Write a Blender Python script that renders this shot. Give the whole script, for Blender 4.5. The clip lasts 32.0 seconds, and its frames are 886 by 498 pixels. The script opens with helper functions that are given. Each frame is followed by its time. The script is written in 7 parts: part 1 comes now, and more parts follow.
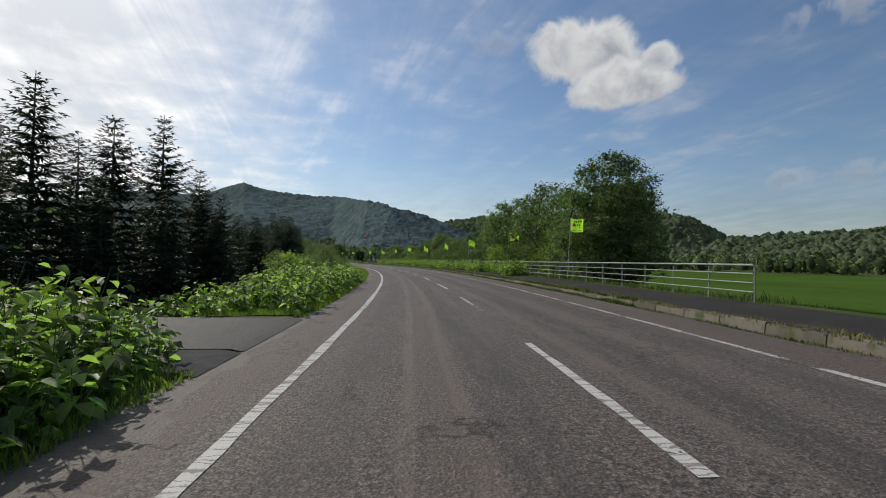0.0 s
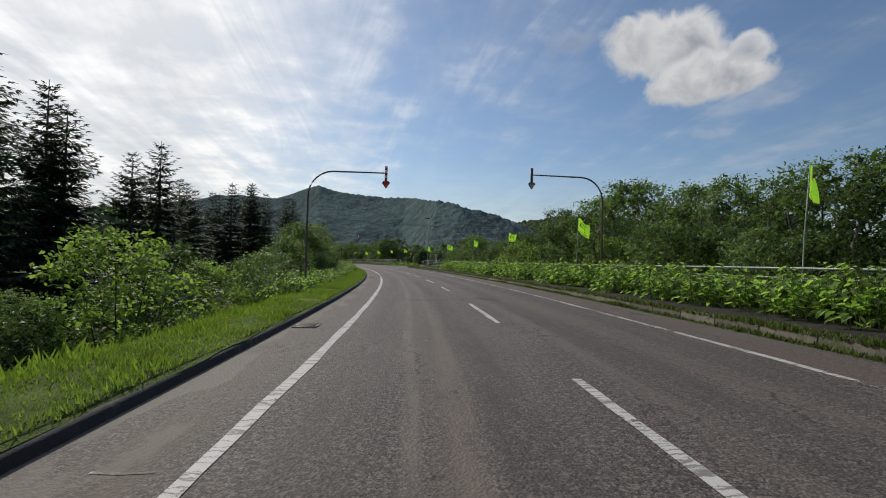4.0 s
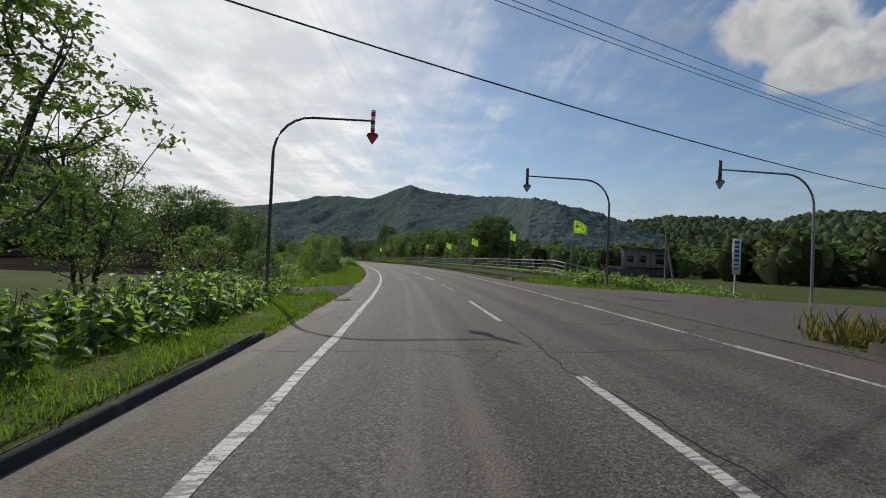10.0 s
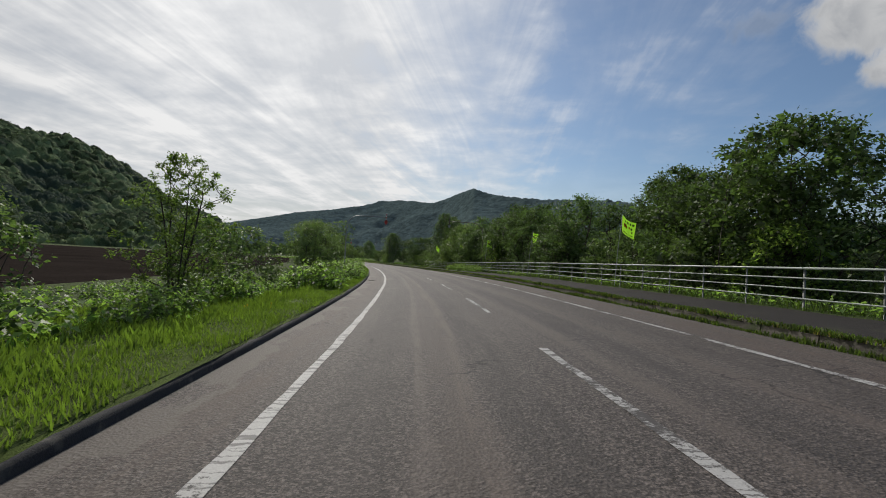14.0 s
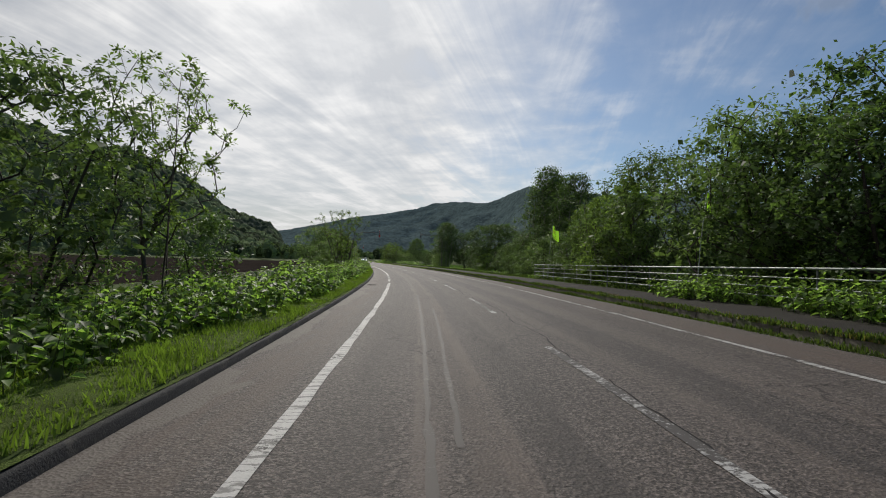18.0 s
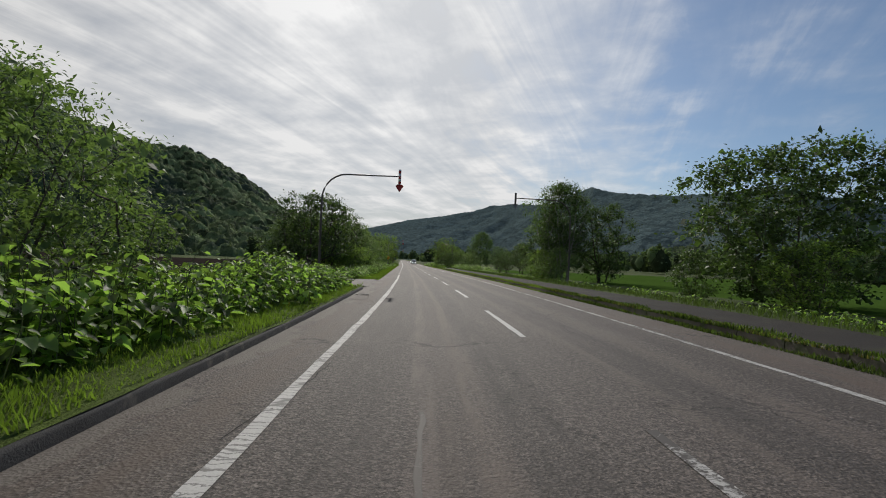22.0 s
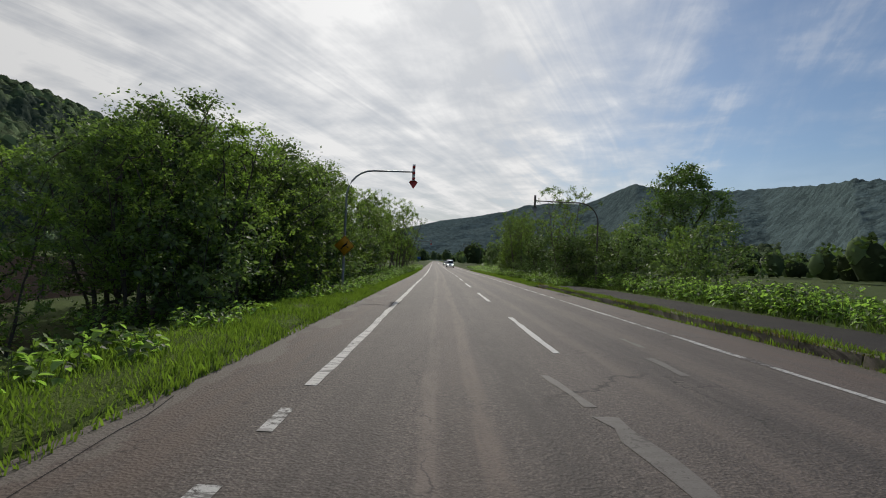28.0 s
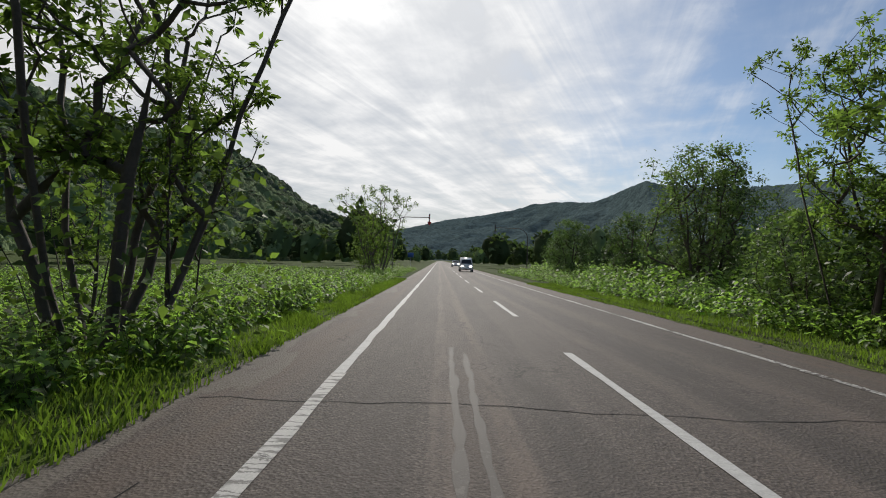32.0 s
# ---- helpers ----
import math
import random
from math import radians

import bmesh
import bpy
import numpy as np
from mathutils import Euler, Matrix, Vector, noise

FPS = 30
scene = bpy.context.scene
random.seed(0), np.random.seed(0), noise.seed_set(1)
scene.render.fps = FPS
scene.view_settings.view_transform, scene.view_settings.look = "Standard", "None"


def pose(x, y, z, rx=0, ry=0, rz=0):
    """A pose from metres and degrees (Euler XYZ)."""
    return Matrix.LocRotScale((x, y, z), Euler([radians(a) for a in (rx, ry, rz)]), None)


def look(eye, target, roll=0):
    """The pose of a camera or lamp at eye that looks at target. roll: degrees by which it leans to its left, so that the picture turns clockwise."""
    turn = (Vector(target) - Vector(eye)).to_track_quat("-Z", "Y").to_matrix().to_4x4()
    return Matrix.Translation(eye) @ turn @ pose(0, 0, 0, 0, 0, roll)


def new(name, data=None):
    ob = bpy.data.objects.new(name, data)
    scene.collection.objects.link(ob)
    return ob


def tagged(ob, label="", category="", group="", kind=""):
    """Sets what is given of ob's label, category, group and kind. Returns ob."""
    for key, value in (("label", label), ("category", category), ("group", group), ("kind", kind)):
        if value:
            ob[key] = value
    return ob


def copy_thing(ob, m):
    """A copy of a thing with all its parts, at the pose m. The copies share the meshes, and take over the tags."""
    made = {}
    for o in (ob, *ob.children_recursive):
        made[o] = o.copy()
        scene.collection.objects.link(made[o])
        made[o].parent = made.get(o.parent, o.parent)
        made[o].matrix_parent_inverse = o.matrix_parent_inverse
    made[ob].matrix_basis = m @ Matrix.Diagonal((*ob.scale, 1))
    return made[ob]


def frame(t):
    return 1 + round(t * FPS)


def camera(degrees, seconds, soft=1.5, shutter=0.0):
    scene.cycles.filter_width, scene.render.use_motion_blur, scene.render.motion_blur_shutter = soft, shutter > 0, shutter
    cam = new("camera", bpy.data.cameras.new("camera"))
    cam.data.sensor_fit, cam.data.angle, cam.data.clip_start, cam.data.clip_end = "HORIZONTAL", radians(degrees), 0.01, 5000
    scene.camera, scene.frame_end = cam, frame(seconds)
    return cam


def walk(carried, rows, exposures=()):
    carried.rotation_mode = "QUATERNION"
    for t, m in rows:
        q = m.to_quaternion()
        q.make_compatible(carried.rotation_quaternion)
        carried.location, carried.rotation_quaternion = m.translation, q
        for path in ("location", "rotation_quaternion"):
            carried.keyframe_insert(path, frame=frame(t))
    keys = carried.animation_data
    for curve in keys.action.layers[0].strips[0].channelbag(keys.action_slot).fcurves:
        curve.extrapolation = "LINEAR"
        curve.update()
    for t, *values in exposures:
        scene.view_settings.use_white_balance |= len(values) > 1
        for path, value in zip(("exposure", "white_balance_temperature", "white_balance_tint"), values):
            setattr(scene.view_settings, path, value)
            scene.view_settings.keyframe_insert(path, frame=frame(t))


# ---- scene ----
# ---- camera: driven along the left lane of the road ----
cam = camera(83.8, 32.0, soft=1.0)
PATH = [
    (0.0, (0.000, 0.000, 1.34), (0.684, 19.982, 1.830), 0.91),
    (0.5, (-0.148, 8.106, 1.34), (0.181, 28.097, 1.851), 1.05),
    (1.0, (-0.432, 16.155, 1.34), (-0.430, 36.149, 1.861), 1.08),
    (1.5, (-0.846, 24.149, 1.34), (-1.184, 44.140, 1.856), 1.10),
    (2.0, (-1.400, 32.086, 1.34), (-2.104, 52.067, 1.868), 1.11),
    (2.5, (-2.097, 39.958, 1.34), (-3.170, 59.923, 1.854), 1.12),
    (3.0, (-2.932, 47.752, 1.34), (-4.371, 67.693, 1.883), 1.16),
    (3.5, (-3.901, 55.448, 1.34), (-5.685, 75.361, 1.880), 1.29),
    (4.0, (-4.994, 63.018, 1.34), (-7.142, 82.896, 1.875), 1.45),
    (4.5, (-6.194, 70.440, 1.34), (-8.656, 90.280, 1.873), 1.78),
    (5.0, (-7.488, 77.692, 1.34), (-10.277, 97.490, 1.859), 1.74),
    (5.5, (-8.875, 84.763, 1.34), (-11.995, 104.512, 1.837), 1.71),
    (6.0, (-10.350, 91.647, 1.34), (-13.799, 111.342, 1.807), 1.67),
    (6.5, (-11.905, 98.346, 1.34), (-15.679, 117.982, 1.773), 1.64),
    (7.0, (-13.534, 104.867, 1.34), (-17.624, 124.440, 1.767), 1.71),
    (7.5, (-15.234, 111.223, 1.34), (-19.648, 130.726, 1.759), 1.86),
    (8.0, (-16.998, 117.426, 1.34), (-21.741, 136.851, 1.776), 2.07),
    (8.5, (-18.813, 123.488, 1.34), (-23.871, 142.833, 1.783), 2.02),
    (9.0, (-20.658, 129.424, 1.34), (-25.944, 148.708, 1.775), 2.38),
    (9.5, (-22.524, 135.252, 1.34), (-28.014, 154.480, 1.754), 2.43),
    (10.0, (-24.428, 140.984, 1.34), (-30.150, 160.143, 1.791), 2.45),
    (10.5, (-26.398, 146.635, 1.34), (-32.390, 165.710, 1.803), 2.62),
    (11.0, (-28.450, 152.231, 1.34), (-34.691, 171.226, 1.820), 2.71),
    (11.5, (-30.599, 157.802, 1.34), (-37.138, 176.696, 1.837), 2.83),
    (12.0, (-32.858, 163.371, 1.34), (-39.686, 182.163, 1.828), 3.01),
    (12.5, (-35.228, 168.953, 1.34), (-42.366, 187.630, 1.821), 3.20),
    (13.0, (-37.713, 174.550, 1.34), (-45.181, 193.097, 1.832), 3.27),
    (13.5, (-40.315, 180.150, 1.34), (-48.112, 198.560, 1.858), 3.31),
    (14.0, (-43.025, 185.734, 1.34), (-51.120, 204.015, 1.870), 3.06),
    (14.5, (-45.827, 191.287, 1.34), (-54.195, 209.445, 1.876), 2.82),
    (15.0, (-48.709, 196.800, 1.34), (-57.330, 214.838, 1.878), 2.58),
    (15.5, (-51.665, 202.269, 1.34), (-60.526, 220.191, 1.877), 2.34),
    (16.0, (-54.695, 207.703, 1.34), (-63.787, 225.509, 1.876), 2.27),
    (16.5, (-57.812, 213.117, 1.34), (-67.163, 230.789, 1.853), 2.16),
    (17.0, (-61.032, 218.533, 1.34), (-70.661, 236.055, 1.848), 2.11),
    (17.5, (-64.356, 223.974, 1.34), (-74.207, 241.373, 1.823), 1.78),
    (18.0, (-67.780, 229.451, 1.34), (-77.846, 246.726, 1.843), 1.68),
    (18.5, (-71.310, 234.956, 1.34), (-81.624, 252.084, 1.871), 1.56),
    (19.0, (-74.954, 240.479, 1.34), (-85.527, 257.447, 1.882), 1.61),
    (19.5, (-78.717, 246.012, 1.34), (-89.537, 262.824, 1.870), 1.80),
    (20.0, (-82.602, 251.547, 1.34), (-93.653, 268.209, 1.860), 1.97),
    (20.5, (-86.612, 257.073, 1.34), (-97.926, 273.557, 1.865), 1.96),
    (21.0, (-90.735, 262.577, 1.34), (-102.277, 278.901, 1.883), 2.03),
    (21.5, (-94.947, 268.051, 1.34), (-106.699, 284.224, 1.892), 2.19),
    (22.0, (-99.234, 273.482, 1.34), (-111.194, 289.502, 1.890), 2.33),
    (22.5, (-103.587, 278.858, 1.34), (-115.727, 294.741, 1.894), 2.18),
    (23.0, (-107.991, 284.175, 1.34), (-120.308, 299.922, 1.920), 1.90),
    (23.5, (-112.437, 289.437, 1.34), (-124.896, 305.070, 1.965), 1.71),
    (24.0, (-116.909, 294.658, 1.34), (-129.473, 310.206, 1.976), 2.20),
    (24.5, (-121.384, 299.854, 1.34), (-134.006, 315.355, 1.976), 2.25),
    (25.0, (-125.854, 305.032, 1.34), (-138.547, 320.475, 1.971), 2.32),
    (25.5, (-130.321, 310.189, 1.34), (-143.090, 325.570, 1.962), 2.38),
    (26.0, (-134.787, 315.329, 1.34), (-147.613, 330.663, 1.938), 2.36),
    (26.5, (-139.249, 320.461, 1.34), (-152.123, 335.755, 1.915), 2.35),
    (27.0, (-143.712, 325.591, 1.34), (-156.629, 340.851, 1.895), 2.34),
    (27.5, (-148.183, 330.729, 1.34), (-161.141, 345.954, 1.879), 2.34),
    (28.0, (-152.670, 335.885, 1.34), (-165.674, 351.070, 1.881), 2.36),
    (28.5, (-157.183, 341.074, 1.34), (-170.185, 356.261, 1.886), 2.40),
    (29.0, (-161.735, 346.306, 1.34), (-174.770, 361.465, 1.893), 2.56),
    (29.5, (-166.325, 351.564, 1.34), (-179.370, 366.713, 1.877), 2.45),
    (30.0, (-170.926, 356.829, 1.34), (-183.976, 371.975, 1.871), 2.30),
    (30.5, (-175.522, 362.079, 1.34), (-188.599, 377.203, 1.871), 2.27),
    (31.0, (-180.109, 367.296, 1.34), (-193.223, 382.388, 1.865), 2.23),
    (31.5, (-184.681, 372.475, 1.34), (-197.818, 387.546, 1.866), 2.20),
    (32.0, (-189.232, 377.614, 1.34), (-202.395, 392.662, 1.868), 2.20),
]
walk(cam, [(t, look(eye, target, roll)) for t, eye, target, roll in PATH], exposures=[(0, 0.15), (5, 0.08), (9, 0.0), (13, -0.12), (20, -0.12), (23, -0.22), (25, -0.2), (30, -0.1), (32, 0.0)])

# ---- sky and sun ----
SUN_AZ, SUN_EL = radians(41.0), radians(34.0)     # bearing to the left of +y, elevation


def nodes_of(tree):
    tree.nodes.clear()

    def add(kind, inputs=(), **props):
        n = tree.nodes.new(kind)
        if "operation" in props:
            n.operation = props["operation"]
        if "use_clamp" in props:
            n.use_clamp = props["use_clamp"]
        if "feature" in props:
            n.feature = props["feature"]
        if "data_type" in props:
            n.data_type, n.blend_type = props["data_type"], props["blend_type"]
        if "sky_type" in props:
            n.sky_type, n.sun_disc = props["sky_type"], False
            n.sun_elevation, n.sun_rotation = props["sun_elevation"], props["sun_rotation"]
            n.air_density, n.dust_density, n.ozone_density = props["air"], props["dust"], props["ozone"]
        for k, v in dict(inputs).items():
            if hasattr(v, "node"):
                tree.links.new(v, n.inputs[k])
            else:
                n.inputs[k].default_value = v
        return n
    return add


def ramp(add, fac, stops, mode="LINEAR"):
    n = add("ShaderNodeValToRGB", {"Fac": fac})
    n.color_ramp.interpolation = mode
    el = n.color_ramp.elements
    while len(el) < len(stops):
        el.new(0.5)
    for e, (pos, c) in zip(el, stops):
        e.position = pos
        e.color = (c, c, c, 1) if not hasattr(c, "__len__") else (*c, 1)
    return n.outputs["Color"]


def math_n(add, op, a, b=0.0, clamp=False):
    return add("ShaderNodeMath", {0: a, 1: b}, operation=op, use_clamp=clamp).outputs[0]


def mix_c(add, fac, a, b, blend="MIX"):
    n = add("ShaderNodeMix", data_type="RGBA", blend_type=blend)
    tree = n.id_data
    for k, v in ((0, fac), (6, a), (7, b)):
        if hasattr(v, "node"):
            tree.links.new(v, n.inputs[k])
        else:
            n.inputs[k].default_value = v if k == 0 else (*v, 1)
    return n.outputs[2]


def build_world():
    w = bpy.data.worlds.new("sky")
    w.use_nodes = True
    scene.world = w
    add = nodes_of(w.node_tree)
    d = add("ShaderNodeTexCoord").outputs["Generated"]
    sky = add("ShaderNodeTexSky", sky_type="NISHITA", sun_elevation=SUN_EL, sun_rotation=-SUN_AZ,
              air=1.0, dust=0.7, ozone=2.0).outputs["Color"]
    sep = add("ShaderNodeSeparateXYZ", {0: d})
    x, y, z = sep.outputs
    # cirrus lies on a high flat layer
    up = math_n(add, "MAXIMUM", math_n(add, "ADD", z, 0.10), 0.05)
    px, py = math_n(add, "DIVIDE", x, up), math_n(add, "DIVIDE", y, up)
    layer = add("ShaderNodeCombineXYZ", {0: px, 1: py, 2: 0.0}).outputs[0]
    turned = add("ShaderNodeMapping", {"Vector": layer, "Rotation": (0, 0, radians(-105))}).outputs[0]
    turned = add("ShaderNodeMapping", {"Vector": turned, "Scale": (0.30, 1.9, 1)}).outputs[0]
    streaks = add("ShaderNodeTexNoise", {"Vector": turned, "Scale": 1.0, "Detail": 9, "Roughness": 0.62, "Distortion": 1.5}).outputs["Fac"]
    soft = add("ShaderNodeTexNoise", {"Vector": layer, "Scale": 0.9, "Detail": 6, "Roughness": 0.5, "Distortion": 0.3}).outputs["Fac"]
    mottle = add("ShaderNodeTexNoise", {"Vector": layer, "Scale": 3.4, "Detail": 7, "Roughness": 0.55, "Distortion": 0.2}).outputs["Fac"]
    # the veil ends along one bearing, with a ragged edge
    edge_az = radians(15.0)
    side = math_n(add, "ADD", math_n(add, "MULTIPLY", x, -math.cos(edge_az)), math_n(add, "MULTIPLY", y, -math.sin(edge_az)))
    flat = math_n(add, "SQRT", math_n(add, "SUBTRACT", 1.0, math_n(add, "MULTIPLY", z, z)))
    side = math_n(add, "DIVIDE", side, math_n(add, "MAXIMUM", flat, 0.05))
    side = math_n(add, "ADD", side, math_n(add, "MULTIPLY", math_n(add, "SUBTRACT", streaks, 0.5), 0.55))
    side = math_n(add, "ADD", side, math_n(add, "MULTIPLY", math_n(add, "SUBTRACT", mottle, 0.5), 0.32))
    side = math_n(add, "ADD", side, 0.10)
    veil = ramp(add, side, [(0.0, 0.0), (0.16, 0.5), (0.40, 1.0)])
    body = math_n(add, "ADD", math_n(add, "MULTIPLY", streaks, 0.62), math_n(add, "MULTIPLY", soft, 0.38))
    body = math_n(add, "ADD", body, math_n(add, "MULTIPLY", math_n(add, "SUBTRACT", mottle, 0.5), 0.52))
    thick = ramp(add, body, [(0.38, 0.0), (0.50, 0.5), (0.60, 1.0)])
    cover = math_n(add, "MULTIPLY", veil, math_n(add, "ADD", math_n(add, "MULTIPLY", thick, 0.22), 0.78), clamp=True)
    thin = ramp(add, body, [(0.44, 0.04), (0.56, 0.12), (0.68, 0.34)])
    low_haze = ramp(add, z, [(0.0, 0.55), (0.22, 0.0)])
    cover = math_n(add, "MAXIMUM", math_n(add, "MAXIMUM", cover, thin), low_haze)
    # the sun behind the veil brightens it
    sx, sy, sz = -math.sin(SUN_AZ) * math.cos(SUN_EL), math.cos(SUN_AZ) * math.cos(SUN_EL), math.sin(SUN_EL)
    near = add("ShaderNodeVectorMath", {0: d, 1: (sx, sy, sz)}, operation="DOT_PRODUCT").outputs["Value"]
    glow = ramp(add, near, [(0.3, 0.0), (0.80, 0.42), (0.95, 0.8), (1.0, 1.0)])
    lit = math_n(add, "ADD", 5.6, math_n(add, "MULTIPLY", glow, 4.9))
    dim = ramp(add, near, [(0.25, 0.72), (0.55, 0.9), (0.8, 1.0)])
    lit = math_n(add, "MULTIPLY", math_n(add, "MULTIPLY", lit, dim), math_n(add, "ADD", math_n(add, "MULTIPLY", thick, 0.34), 0.68))
    cloud = add("ShaderNodeVectorMath", {0: (1.0, 1.0, 1.0), 3: lit}, operation="SCALE").outputs[0]
    blue = mix_c(add, 1.0, sky, (0.645, 0.735, 0.81), "MULTIPLY")
    out = mix_c(add, cover, blue, cloud)
    # heaped fair-weather clouds: bearing, elevation, half width, half height, weight
    rough = add("ShaderNodeTexNoise", {"Vector": d, "Scale": 16.0, "Detail": 8, "Roughness": 0.58, "Distortion": 0.4}).outputs["Fac"]
    fluff = add("ShaderNodeTexNoise", {"Vector": d, "Scale": 5.5, "Detail": 6, "Roughness": 0.5}).outputs["Fac"]
    for az, el, ax, ez, k in ((-16.2, 22.2, 5.2, 5.4, 1.0), (-19.4, 21.8, 5.0, 5.4, 1.0), (-20.4, 18.6, 5.6, 3.8, 1.0), (-23.4, 18.8, 4.8, 2.7, 1.0), (-25.6, 20.9, 2.2, 2.2, 0.9),
                              (-7.9, 23.6, 3.0, 1.8, 0.3), (-41.5, 23.0, 5.0, 3.0, 0.6), (-46.0, 8.6, 6.0, 1.5, 0.4), (-22.3, 13.4, 2.0, 1.0, 0.35), (-37.2, 8.1, 2.4, 1.6, 0.35), (-62.0, 17.0, 9.0, 4.0, 0.7)):
        a, e = radians(az), radians(el)
        c = Vector((-math.sin(a) * math.cos(e), math.cos(a) * math.cos(e), math.sin(e)))
        r, t = Vector((math.cos(a), math.sin(a), 0)), None
        t = r.cross(c) * -1.0
        if t.z < 0:
            t = -t
        qa = add("ShaderNodeVectorMath", {0: d, 1: tuple(r)}, operation="DOT_PRODUCT").outputs["Value"]
        qb = add("ShaderNodeVectorMath", {0: d, 1: tuple(t)}, operation="DOT_PRODUCT").outputs["Value"]
        qc = add("ShaderNodeVectorMath", {0: d, 1: tuple(c)}, operation="DOT_PRODUCT").outputs["Value"]
        ca = math_n(add, "DIVIDE", qa, math.sin(radians(ax)))
        cb = math_n(add, "DIVIDE", qb, math.sin(radians(ez)))
        low = math_n(add, "MULTIPLY", math_n(add, "MINIMUM", cb, 0.0), 0.45)
        cb2 = math_n(add, "ADD", cb, low)
        rad = math_n(add, "SQRT", math_n(add, "ADD", math_n(add, "MULTIPLY", ca, ca), math_n(add, "MULTIPLY", cb2, cb2)))
        rad = math_n(add, "ADD", rad, math_n(add, "MULTIPLY", math_n(add, "SUBTRACT", rough, 0.5), 0.9))
        rad = math_n(add, "ADD", rad, math_n(add, "MULTIPLY", math_n(add, "SUBTRACT", fluff, 0.5), 0.9))
        if k < 0.8:
            rad = math_n(add, "ADD", rad, math_n(add, "MULTIPLY", math_n(add, "SUBTRACT", rough, 0.5), 2.6))
        puff = math_n(add, "MULTIPLY", ramp(add, rad, [(0.62, 1.0), (0.90, 0.0)] if k > 0.8 else [(0.05, 1.0), (0.95, 0.0)], "EASE"), k)
        puff = math_n(add, "MULTIPLY", puff, math_n(add, "GREATER_THAN", qc, 0.3))
        tone = math_n(add, "ADD", math_n(add, "MULTIPLY", rad, 0.55), math_n(add, "MULTIPLY", cb, 0.28))
        tone = math_n(add, "ADD", tone, math_n(add, "MULTIPLY", math_n(add, "SUBTRACT", rough, 0.5), 0.9))
        shade = ramp(add, tone, [(-0.05 + 0.05, (3.0, 3.2, 3.55)), (0.55, (5.9, 5.95, 6.0))])
        out = mix_c(add, puff, out, shade)
    bg = add("ShaderNodeBackground", {"Color": out, "Strength": 0.1})
    add("ShaderNodeOutputWorld", {"Surface": bg.outputs[0]})


build_world()
sun_data = bpy.data.lights.new("sun", "SUN")
sun_data.energy, sun_data.angle, sun_data.color = 2.6, radians(0.6), (1.0, 0.95, 0.86)
sun = new("sun", sun_data)
sun.matrix_world = look((0, 0, 60), (math.sin(SUN_AZ) * math.cos(SUN_EL), -math.cos(SUN_AZ) * math.cos(SUN_EL), 60 - math.sin(SUN_EL)))
scene.view_settings.exposure = 0.0


# ---- materials ----
def material(name, base, rough=0.8, metal=0.0, vary=0.25, scale=3.0, fine=40.0, bump=0.15, coords="Object", spec=0.4, translucent=0.0, per_object=0.0, stain=None, dist=0.02, island=0.0, cells=None):
    """A surface with two scales of variation and fine relief."""
    m = bpy.data.materials.new(name)
    m.use_nodes = True
    add = nodes_of(m.node_tree)
    co = add("ShaderNodeTexCoord").outputs[coords] if coords != "Position" else add("ShaderNodeNewGeometry").outputs["Position"]
    n1 = add("ShaderNodeTexNoise", {"Vector": co, "Scale": scale, "Detail": 5, "Roughness": 0.6}).outputs["Fac"]
    n2 = add("ShaderNodeTexNoise", {"Vector": co, "Scale": fine, "Detail": 4, "Roughness": 0.6}).outputs["Fac"]
    dark, light = tuple(c * (1 - vary) for c in base), tuple(min(1, c * (1 + vary)) for c in base)
    f = math_n(add, "ADD", math_n(add, "MULTIPLY", n1, 0.6), math_n(add, "MULTIPLY", n2, 0.4))
    if per_object:
        f = math_n(add, "ADD", f, math_n(add, "MULTIPLY", math_n(add, "SUBTRACT", add("ShaderNodeObjectInfo").outputs["Random"], 0.5), per_object))
    if island:
        f = math_n(add, "ADD", f, math_n(add, "MULTIPLY", math_n(add, "SUBTRACT", add("ShaderNodeNewGeometry").outputs["Random Per Island"], 0.5), island))
    if cells:
        # whole crowns, each with its own tone
        cell = add("ShaderNodeTexVoronoi", {"Vector": co, "Scale": cells[0]}).outputs["Color"]
        tone = add("ShaderNodeSeparateXYZ", {0: cell}).outputs[0]
        f = math_n(add, "ADD", f, math_n(add, "MULTIPLY", math_n(add, "SUBTRACT", tone, 0.5), cells[1]))
    col = ramp(add, f, [(0.30, dark), (0.70, light)])
    if stain:
        scol, sscale, lo, hi = stain
        s = add("ShaderNodeTexNoise", {"Vector": co, "Scale": sscale, "Detail": 7, "Roughness": 0.65}).outputs["Fac"]
        col = mix_c(add, ramp(add, s, [(lo, 0.0), (hi, 1.0)]), col, scol)
    bs = add("ShaderNodeBsdfPrincipled", {"Base Color": col, "Metallic": metal, "Roughness": rough, "Specular IOR Level": spec})
    if bump:
        bs_n = add("ShaderNodeBump", {"Height": n2, "Strength": bump, "Distance": dist}).outputs[0]
        m.node_tree.links.new(bs_n, bs.inputs["Normal"])
    surf = bs.outputs[0]
    if translucent:
        warm = mix_c(add, 1.0, col, (1.65, 1.95, 0.75), "MULTIPLY")
        tr = add("ShaderNodeBsdfTranslucent", {"Color": warm}).outputs[0]
        surf = add("ShaderNodeMixShader", {0: translucent, 1: surf, 2: tr}).outputs[0]
    add("ShaderNodeOutputMaterial", {"Surface": surf})
    return m


